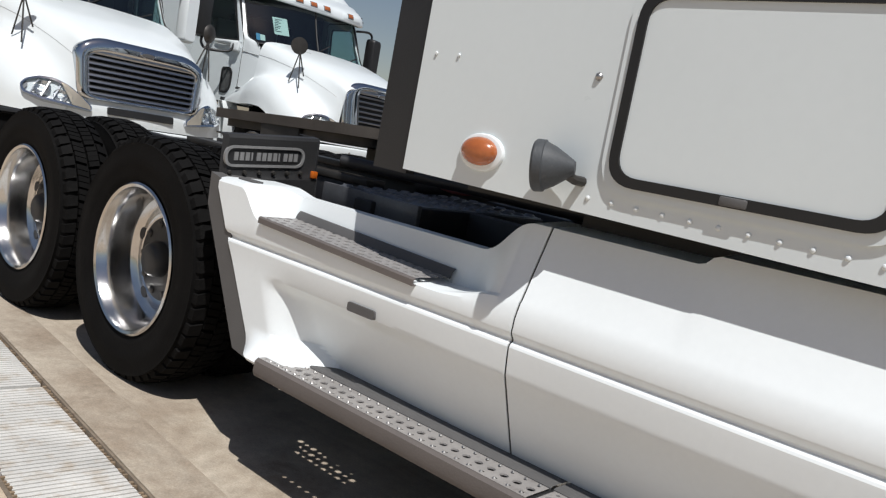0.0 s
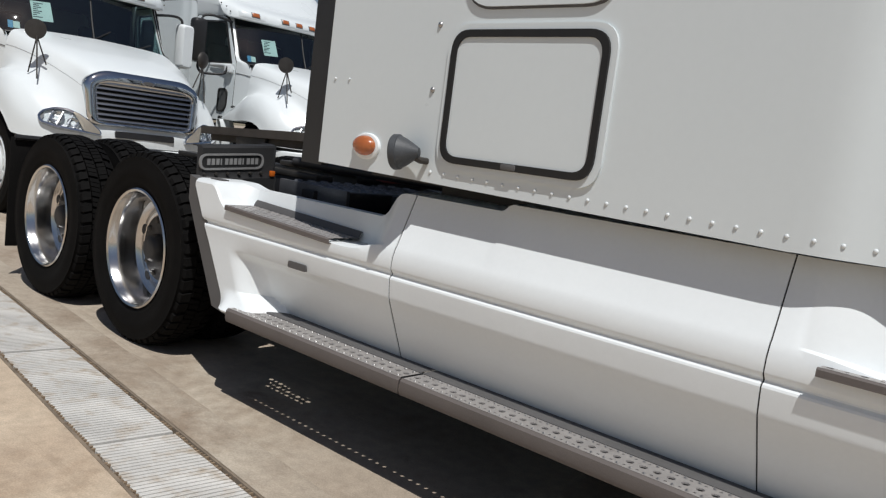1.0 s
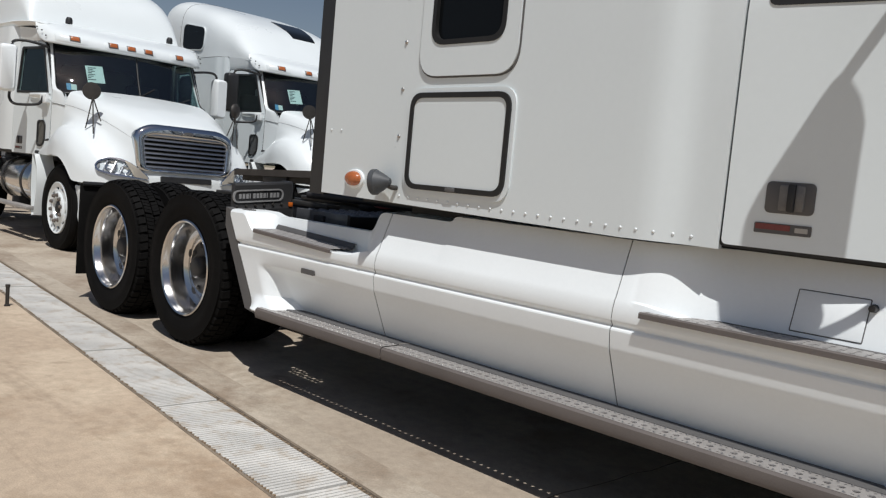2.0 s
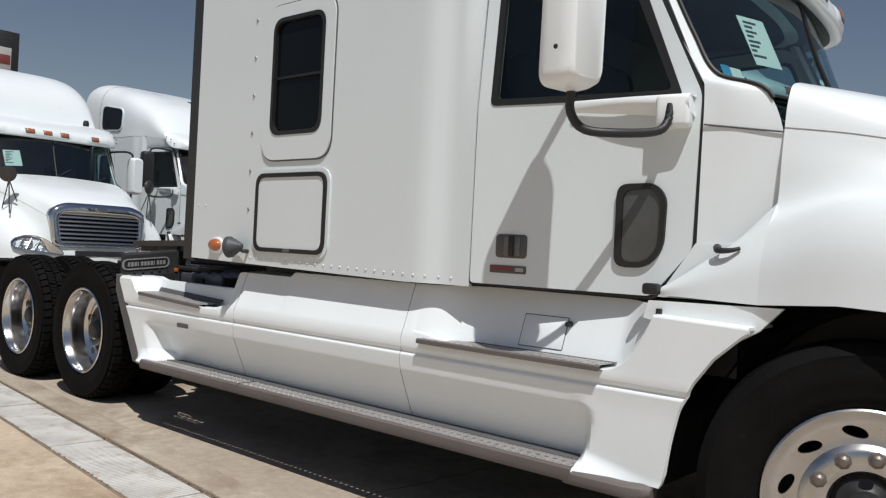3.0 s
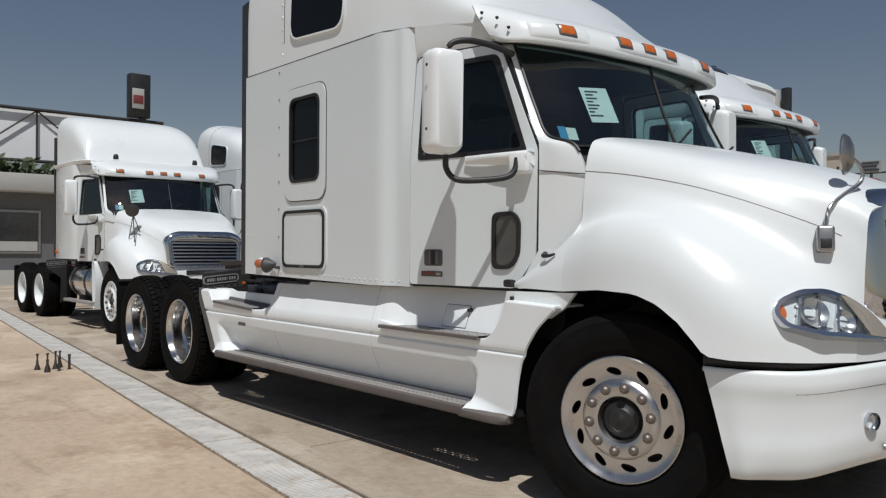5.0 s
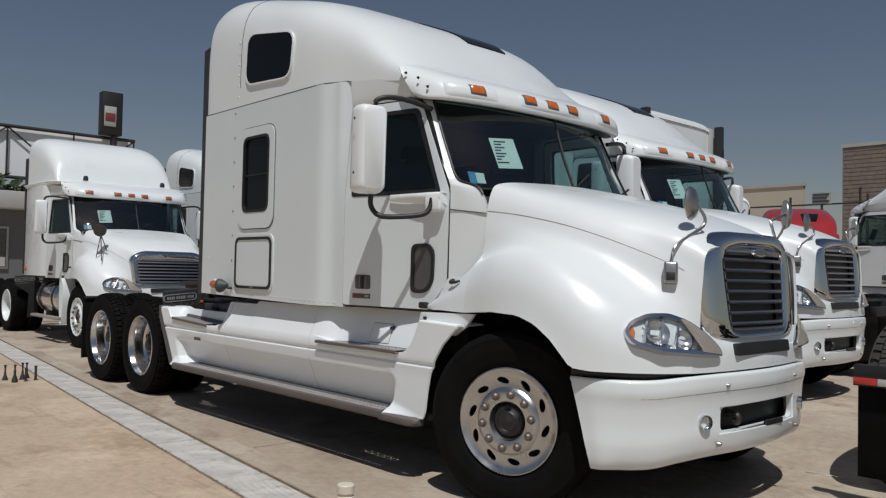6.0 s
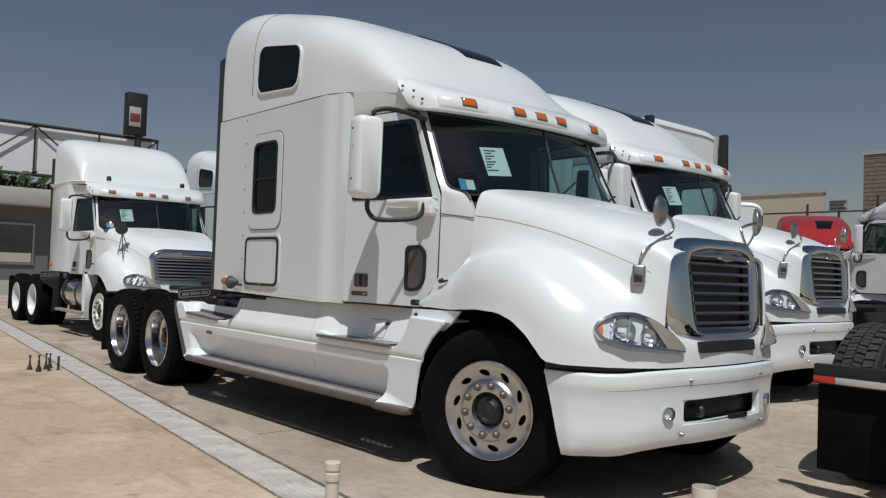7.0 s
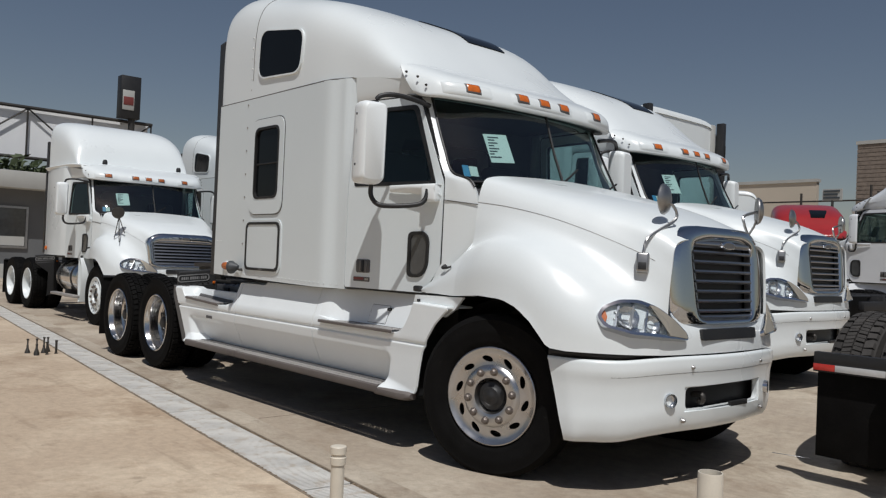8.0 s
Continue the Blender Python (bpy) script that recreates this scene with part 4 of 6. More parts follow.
def hood(truck):
    """Bonnet and front wings as one moulding: lines running from the cab forward, lofted across."""
    xs = (-0.38, -0.1, 0.2, 0.45, 0.65, 0.82, 0.93, 1.0)
    top = (2.045, 1.985, 1.91, 1.845, 1.785, 1.72, 1.665, 1.60)
    lines = [
        [(x, 0.0, z) for x, z in zip(xs, top)],
        [(x, -y, z - 0.012) for x, y, z in zip(xs, (0.45, 0.42, 0.4, 0.37, 0.35, 0.33, 0.32, 0.31), top)],
        [(x, -y, z) for x, y, z in zip(xs, (0.86, 0.80, 0.73, 0.67, 0.62, 0.59, 0.565, 0.55), (2.0, 1.93, 1.85, 1.775, 1.715, 1.655, 1.60, 1.55))],
        [(x, -y, z) for x, y, z in zip(xs, (0.965, 0.915, 0.85, 0.78, 0.72, 0.67, 0.63, 0.60), (1.92, 1.845, 1.76, 1.67, 1.59, 1.51, 1.44, 1.38))],
        [(x, -y, z) for x, y, z in zip(xs, (1.005, 0.965, 0.915, 0.85, 0.79, 0.725, 0.67, 0.62), (1.72, 1.69, 1.62, 1.52, 1.42, 1.33, 1.26, 1.20))],
        [(x, -y, z) for x, y, z in zip(xs, (1.03, 1.03, 1.01, 0.97, 0.91, 0.82, 0.73, 0.63), (1.52, 1.575, 1.545, 1.43, 1.31, 1.20, 1.12, 1.06))],
        [(x, -y, z) for x, y, z in zip(xs, (1.11, 1.145, 1.135, 1.10, 1.03, 0.92, 0.80, 0.68), (1.43, 1.51, 1.475, 1.345, 1.215, 1.09, 1.02, 0.97))],
        [(x, -y, z) for x, y, z in zip(xs, (1.175, 1.215, 1.21, 1.185, 1.11, 0.97, 0.83, 0.70), (1.30, 1.37, 1.335, 1.19, 1.07, 0.99, 0.945, 0.925))],
        [(x, -y, arch(x)) for x, y in zip(xs, (1.195, 1.235, 1.24, 1.21, 1.125, 0.985, 0.845, 0.71))],
    ]
    nu, nv = 44, 46
    fine = [spline(l, nu) for l in lines]
    cols = []
    for k in range(nu):
        c = spline([f[k] for f in fine], nv)
        c[-1][2] = arch(c[-1][0])
        cols.append(c)
    half = grid([[cols[k][i] for k in range(nu)] for i in range(nv)])
    # wing tail that runs back over the foot of the door
    tail = [[(-0.78, -1.09, 1.17), (-0.66, -1.075, 1.27), (-0.52, -1.06, 1.37), (-0.38, -1.03, 1.52)],
            [(-0.785, -1.13, 1.175), (-0.66, -1.13, 1.25), (-0.52, -1.125, 1.335), (-0.38, -1.11, 1.43)],
            [(-0.79, -1.155, 1.165), (-0.66, -1.165, 1.205), (-0.52, -1.17, 1.255), (-0.38, -1.175, 1.30)],
            [(-0.785, -1.15, 1.15), (-0.66, -1.17, 1.15), (-0.52, -1.185, 1.147), (-0.38, -1.195, 1.145)]]
    join(half, patch(tail, 12, 14))
    # nose between the grille and the bumper
    nose = [[(1.0, -0.71, 0.865), (1.035, -0.55, 0.865), (1.07, -0.3, 0.865), (1.085, 0.0, 0.865)],
            [(1.0, -0.70, 0.925), (1.035, -0.54, 0.92), (1.07, -0.3, 0.92), (1.085, 0.0, 0.92)],
            [(1.0, -0.66, 0.99), (1.03, -0.52, 1.0), (1.06, -0.3, 1.0), (1.07, 0.0, 1.0)],
            [(1.0, -0.60, 1.10), (1.01, -0.5, 1.08), (1.02, -0.3, 1.08), (1.02, 0.0, 1.08)]]
    join(half, patch(nose, 20, 12))
    other = flipped(half)
    join(half, other)
    bmesh.ops.remove_doubles(half, verts=half.verts, dist=0.003)
    thick(half, 0.02)
    h = part("hood", half, WHITE, truck, "white moulded hood with front wings", angle=60)
    crease = []
    for k in range(int(nu * 0.84)):
        u = (3.6 - 0.5 * k / (nu * 0.84)) / 8 * (nv - 1)
        a, f = int(u), u - int(u)
        q = cols[k][a] * (1 - f) + cols[k][a + 1] * f
        crease.append((q[0], q[1] - 0.001, q[2] + 0.001))
    both("hood_crease", tube(crease, 0.0018, 5), STEEL, h)
    both("hood_latch", tube([(-0.565, -1.115, 1.345), (-0.545, -1.155, 1.335), (-0.50, -1.163, 1.335), (-0.465, -1.15, 1.345)], lambda k: 0.016 - 0.009 * k, 8, 12), BLACK, h, "black rubber hood latch")
    both("hood_grip", box(-0.835, -0.765, -1.185, -1.14, 1.150, 1.195, 0.012), BLACK, h)
    part("nose_slot", plate(rrect(-0.34, 0.34, 0.95, 1.02, 0.02), lambda u, v, d: Vector((1.1045 - 0.14 * u * u - d - (v - 0.935) * 0.15, u, v)), 0.03), BLACK, h, "black air slot")
    # dark well around the wheel
    well = [[(0.62 * math.cos(a), y, 0.545 + 0.60 * math.sin(a)) for a in np.linspace(-0.1, math.pi + 0.75, 30)] for y in (-1.075, -0.62)]
    both("wheel_well", grid(well), BLACK, truck, "black plastic inner wheel arch")
    both("wheel_well_wall", plate([(p[0], p[2]) for p in well[0]], flat_side(-0.62), 0.01), BLACK, truck)


def grille(truck, slim=False):
    """Chrome surround with cross slats; slim: a thin surround with a wider opening."""
    if slim:
        outer = rounded([(-0.625, 1.06), (0.625, 1.06), (0.665, 1.54), (0.48, 1.645), (-0.48, 1.645), (-0.665, 1.54)], [0.1, 0.1, 0.1, 0.2, 0.2, 0.1], 6)
        inner = rounded([(-0.53, 1.10), (0.53, 1.10), (0.565, 1.47), (0.45, 1.515), (-0.45, 1.515), (-0.565, 1.47)], [0.06, 0.06, 0.06, 0.12, 0.12, 0.06], 6)
    else:
        outer = rounded([(-0.575, 1.04), (0.575, 1.04), (0.60, 1.56), (0.38, 1.68), (-0.38, 1.68), (-0.60, 1.56)], [0.12, 0.12, 0.12, 0.2, 0.2, 0.12], 6)
        inner = rounded([(-0.335, 1.075), (0.335, 1.075), (0.378, 1.555), (0.22, 1.598), (-0.22, 1.598), (-0.378, 1.555)], [0.06, 0.06, 0.05, 0.12, 0.12, 0.05], 6)

    def front(y, z, back=0.0):
        return (1.088 - 0.10 * y * y if slim else 1.084 - 0.19 * y * y) - 0.10 * max(0, z - 1.1) - back
    cxy = (0.0, 1.33)
    angs = np.linspace(0, 2 * math.pi, 97)[:-1]

    def reach(poly, a):
        best = 0.2
        d = (math.cos(a), math.sin(a))
        for i in range(len(poly)):
            ax, ay = poly[i][0] - cxy[0], poly[i][1] - cxy[1]
            bx, by = poly[(i + 1) % len(poly)][0] - cxy[0], poly[(i + 1) % len(poly)][1] - cxy[1]
            ex, ey = bx - ax, by - ay
            den = d[0] * ey - d[1] * ex
            if abs(den) > 1e-12:
                t, s = (ax * ey - ay * ex) / den, (ax * d[1] - ay * d[0]) / den
                if t > 0 and -1e-6 <= s <= 1.000001:
                    best = t
        return best
    rows = []
    for k, (mixv, back) in enumerate(((0.97, 0.20), (0.99, 0.14), (1.0, 0.10), (0.985, 0.055), (0.93, 0.022), (0.6, 0.002), (0.2, 0.004), (0.04, 0.012), (0.0, 0.03), (0.0, 0.075))):
        row = []
        for a in angs:
            ro, ri = reach(outer, a), reach(inner, a)
            r = lerp(ri, ro, mixv)
            y, z = cxy[0] + r * math.cos(a), cxy[1] + r * math.sin(a)
            row.append((front(y, z, back), y, z))
        rows.append(row)
    sur = part("grille_surround", grid(rows, close_u=True), CHROME, truck, "bright chrome grille surround", angle=60)
    part("backing", plate(inner, lambda u, v, d: Vector((front(u, v, 0.085) - d, u, v)), 0.01), BLACK, sur)
    lo, hi, wide = (1.125, 1.45, 0.535) if slim else (1.132, 1.508, 0.34)
    count = 7
    for k in range(count):
        z = lerp(lo, hi, k / (count - 1))
        w = wide + 0.0045 * k
        row = []
        for y in np.linspace(-w, w, 15):
            x = front(y, z, 0.012)
            if slim:
                row.append([(x - 0.06, y, z + 0.022), (x - 0.03, y, z + 0.022), (x - 0.016, y, z + 0.014), (x - 0.003, y, z), (x, y, z - 0.006), (x - 0.008, y, z - 0.011), (x - 0.06, y, z - 0.004)])
            else:
                row.append([(x - 0.06, y, z + 0.006), (x - 0.014, y, z + 0.013), (x - 0.004, y, z + 0.010), (x, y, z + 0.002), (x - 0.003, y, z - 0.006), (x - 0.012, y, z - 0.011), (x - 0.06, y, z - 0.004)])
        part("slat", grid(row, close_u=True), GRILLE, sur)
    # header with the emblem, and the bottom bar
    for name, z0, z1, w in (("header", hi + 0.032, hi + 0.078, wide + 0.006), ("bottom_bar", lo - 0.05, lo - 0.022, wide - 0.02)):
        part(name, grid([[(front(y, z, 0.012 + 0.016 * abs(2 * q - 1) ** 2), y, z) for y in np.linspace(-w, w, 15)] for q, z in ((q, lerp(z0, z1, q) if name == "header" else lerp(z0, z1, q)) for q in np.linspace(0, 1, 7))]), GRILLE, sur)
    ez = hi + (0.115 if slim else 0.052)
    part("emblem", plate(oval(0, ez, 0.085, 0.03, 24), lambda u, v, d: Vector((front(u, v, -0.012) + d * -1, u, v)), 0.03, 0.006), CHROME, sur, "plain oval chrome emblem")
    part("emblem_field", plate(oval(0, ez, 0.068, 0.019, 24), lambda u, v, d: Vector((front(u, v, -0.014) - d, u, v)), 0.003), GREYPL, sur)
    part("inner_frame", ring_plate(inner, [(u * 0.975, 1.33 + (v - 1.33) * 0.965) for u, v in inner], lambda u, v, d: Vector((front(u, v, 0.02) - d, u, v)), 0.05), GRILLE, sur)


def headlights(truck):
    o, i_ = Vector((0.735, -1.025, 1.085)), Vector((1.045, -0.475, 0.968))
    ax = (i_ - o).normalized()
    outw = ax.cross(Vector((0, 0, 1))).normalized()
    outw = (outw if outw.x > 0 else -outw)
    outw = (outw + Vector((0, 0, 0.45))).normalized()
    outw = (outw - ax * outw.dot(ax)).normalized()
    up = outw.cross(ax).normalized()
    up = up if up.z > 0 else -up
    L = (i_ - o).length
    mid = (o + i_) / 2

    def to3(lift):
        return lambda u, v, d: mid + ax * u + up * v + outw * (lift - d + 0.018 + 0.075 * (1 - (u / (L * 0.5)) ** 2) - 0.9 * max(0, v) ** 2)
    shape = rounded([(-0.505 * L, 0.0), (-0.43 * L, -0.07), (-0.15 * L, -0.098), (0.2 * L, -0.07), (0.51 * L, -0.022), (0.49 * L, 0.018), (0.3 * L, 0.075), (0.1 * L, 0.122), (-0.1 * L, 0.142), (-0.3 * L, 0.122), (-0.46 * L, 0.065)], 0.03, 4)
    lensshape = rounded([(-0.475 * L, 0.0), (-0.40 * L, -0.055), (-0.15 * L, -0.078), (0.27 * L, -0.045), (0.22 * L, 0.035), (0.08 * L, 0.09), (-0.1 * L, 0.118), (-0.28 * L, 0.102), (-0.43 * L, 0.055)], 0.03, 4)
    bez = ring_plate(shape, lensshape, to3(0.008), 0.06, 2)
    tail = plate(rounded([(0.24 * L, -0.05), (0.49 * L, -0.018), (0.47 * L, 0.012), (0.29 * L, 0.068), (0.08 * L, 0.118), (0.0, 0.115), (0.2 * L, 0.035)], 0.012), to3(0.016), 0.03)
    near, far = both("headlight", bez, CHROME, truck, "clear headlight in a chrome bezel")
    pieces = [("bezel_tail", tail, TAN, ""), ("housing", plate(lensshape, to3(-0.04), 0.01), REFLECTOR, ""),
              ("turn_lamp", plate(rounded([(-0.472 * L, 0.0), (-0.425 * L, -0.045), (-0.395 * L, 0.0), (-0.425 * L, 0.05)], 0.015), to3(-0.012), 0.02), AMBER, "orange turn lamp")]
    for cu, cv, r in ((-0.20 * L, 0.018, 0.072), (0.05 * L, 0.0, 0.058)):
        f = to3(-0.01)
        rows = [[f(cu + r * k * math.cos(a), cv + r * k * math.sin(a), 0.034 * (1 - k * k)) for a in np.linspace(0, 2 * math.pi, 25)[:-1]] for k in (1.0, 0.75, 0.5, 0.25, 0.02)]
        pieces.append(("reflector", grid(rows, close_u=True), REFLECTOR, "bright round reflector"))
    for k in range(4):
        u0 = (-0.335 + k * 0.15) * L
        hi = (0.088, 0.108, 0.09, 0.04)[k]
        pieces.append(("divider", plate([(u0, -0.06), (u0 + 0.012, -0.062), (u0 + 0.035, hi), (u0 + 0.02, hi)], to3(-0.012), 0.03), (REFLECTOR, STEEL, REFLECTOR, STEEL)[k], ""))
    for k in range(3):
        pieces.append(("ledge", plate([(-0.33 * L, -0.045 + 0.042 * k), ((0.2 - 0.03 * k) * L, -0.035 + 0.042 * k), ((0.2 - 0.03 * k) * L, -0.028 + 0.042 * k), (-0.33 * L, -0.036 + 0.042 * k)], to3(-0.022), 0.02), STEEL, ""))
    for name, bm, mat, label in pieces:
        b2 = flipped(bm)
        part(name, bm, mat, near, label)
        part(name, b2, mat, far, label)
    dome = plate(lensshape, to3(0.014), 0.004)
    d2 = flipped(dome)
    for hl, bm in ((near, dome), (far, d2)):
        ob = part("lens", bm, LENS, hl, "clear plastic lens")
        ob.visible_shadow = False


def bumper(truck):
    plan = [(0.435, 1.135), (0.60, 1.115), (0.76, 1.05), (0.90, 0.92), (1.0, 0.74), (1.06, 0.5), (1.10, 0.25), (1.11, 0.0)]
    full = [(x, -y) for x, y in plan] + [(x, y) for x, y in reversed(plan[:-1])]

    def ring(inset, z):
        return [(x + 0.17 * clamp((0.83 - z) / 0.48) * clamp((0.78 - x) / 0.38) - inset * (0.3 + 0.7 * clamp((x - 0.45) / 0.3)), y * (1 - inset * 0.5), z + (0.026 + 0.026 * clamp((0.75 - z) / 0.3)) * ease(0.85, 1.09, x)) for x, y in full]
    rails = [ring(0.05, 0.823), ring(0.02, 0.830), ring(0.004, 0.818), ring(0.0, 0.80), ring(-0.002, 0.765), ring(0.001, 0.738), ring(0.008, 0.705), ring(0.014, 0.66), ring(0.018, 0.56), ring(0.016, 0.48), ring(0.022, 0.425), ring(0.035, 0.375), ring(0.06, 0.335), ring(0.10, 0.322)]
    nu, nv = 78, 40
    fine = [spline(r, nu) for r in rails]
    cols = [spline([f[k] for f in fine], nv) for k in range(nu)]
    rows = [[cols[k][i] for k in range(nu)] for i in range(nv)]

    def keep(i, j):
        y, z = (rows[i][j][1] + rows[i][j + 1][1]) / 2, (rows[i][j][2] + rows[i + 1][j][2]) / 2
        return not (abs(y) < 0.47 and 0.507 < z < 0.668)
    b = part("bumper", thick(grid(rows, keep=keep), -0.02), WHITE, truck, "white moulded front bumper", angle=50)
    # Unseen black sheet added to stop sun flecks in the shadow below.
    part("under_tray", box(0.56, 0.84, -0.80, 0.80, 0.60, 0.615), BLACK, b)
    part("intake_back", thick(grid([[(0.99 - 0.22 * y * y, y, z) for y in np.linspace(-0.62, 0.62, 13)] for z in (0.45, 0.71)]), 0.01), BLACK, b)
    part("intake_rim", ring_plate(rrect(-0.49, 0.49, 0.491, 0.689, 0.05), rrect(-0.455, 0.455, 0.521, 0.659, 0.04), lambda u, v, d: Vector((1.086 - 0.22 * u * u - d, u, v)), 0.035), WHITE, b)
    part("plate_strip", box(1.07, 1.094, 0.02, 0.24, 0.508, 0.541, 0.004), BLACK, b)
    part("tow_hook", tube([(0.9, -0.27, 0.588), (1.03, -0.27, 0.603), (1.055, -0.27, 0.583), (1.045, -0.27, 0.558), (1.02, -0.27, 0.556)], 0.02, 8, 14), DARKSTEEL, b, "rusty steel tow hook")
    part("lower_line", tube([(p[0] + 0.001, p[1], p[2]) for p in spline(ring(0.004, 0.728), 50)][9:-9], 0.0013, 5), GREYPL, b)
    part("gap_filler", thick(patch([ring(0.06, 0.832), ring(0.045, 0.85), ring(0.055, 0.876)], 50, 4), -0.02), BLACK, truck, "black strip between hood and bumper")
    for s in (1, -1):
        m = pose(1.016, s * -0.60, 0.588, 0, 0, 90) @ pose(0, 0, 0, 0, 0, s * -22)
        fog = part("fog_lamp", lathe([(0.043, 0.03), (0.044, -0.004), (0.040, -0.009), (0.035, -0.005), (0.033, 0.02)], 30, m @ pose(0, 0, 0, 0, 0, 180)), CHROME, b, "round fog lamp in a chrome rim")
        part("lens", lathe([(0.0, 0.004), (0.02, 0.002), (0.034, -0.006), (0.034, -0.02)], 24, m), REFLECTOR, fog)
        for x, y, z in ((1.073, -0.43, 0.786), (1.055, -0.49, 0.458)):
            part("bolt", lathe([(0.0, 0.016), (0.008, 0.015), (0.014, 0.004), (0.016, -0.01)], 12, pose(x, s * y, z, 0, 0, -80 if s > 0 else -100)), STEEL, b)


def hood_mirrors(truck):
    for s in (1, -1):
        foot = part("hood_mirror", moved(box(-0.055, 0.022, -0.042, 0.042, -0.062, 0.062, 0.014, 3), pose(0.853, s * -0.718, 1.425, 0, -8, s * -58)), STEEL, truck, "round chrome spotter mirror on a bent stalk")
        part("foot_pad", moved(box(0.021, 0.027, -0.026, 0.026, -0.047, 0.0, 0.003), pose(0.853, s * -0.718, 1.425, 0, -8, s * -58)), BLACK, foot)
        part("stalk", tube([(0.85, s * -0.712, 1.48), (0.85, s * -0.675, 1.57), (0.87, s * -0.58, 1.63), (0.90, s * -0.47, 1.69), (0.905, s * -0.43, 1.735), (0.89, s * -0.45, 1.79), (0.86, -0.50, 1.83) if s > 0 else (0.93, 0.58, 1.83)], 0.0105, 8, 26), STEEL, foot)
        if s < 0:
            part("stalk", tube([(0.80, 0.60, 1.60), (0.90, 0.58, 1.72), (0.93, 0.58, 1.80)], 0.009, 8), STEEL, foot)
        part("head", lathe([(0.0, 0.038), (0.05, 0.034), (0.085, 0.018), (0.1, -0.004), (0.098, -0.012), (0.0, -0.016)], 28, pose(0.85 if s > 0 else 0.92, s * -0.50 if s > 0 else 0.60, 1.835, 0, 0, -90 + (14 if s > 0 else 40))), STEEL, foot, "round convex mirror head")


def tripod_mirrors(truck):
    for s in (1, -1):
        head = part("hood_mirror", lathe([(0.0, 0.04), (0.06, 0.034), (0.09, 0.016), (0.105, -0.006), (0.0, -0.014)], 24, pose(0.40, s * -0.98, 1.97, 0, 0, s * 65)), DARKSTEEL, truck, "round spotter mirror on a tripod of rods")
        for x, y, z in ((0.32, -1.0, 1.52), (0.52, -0.98, 1.46), (0.42, -0.86, 1.62)):
            part("rod", tube([(0.42, s * -0.97, 1.9), (x, s * y, z)], 0.008, 6), DARKSTEEL, head)


# ---- flank mouldings with steps ----
def tread_level(x):
    """Height of the upper treads at length x."""
    return lerp(0.884, 0.853, clamp((x + 4.55) / 0.75))


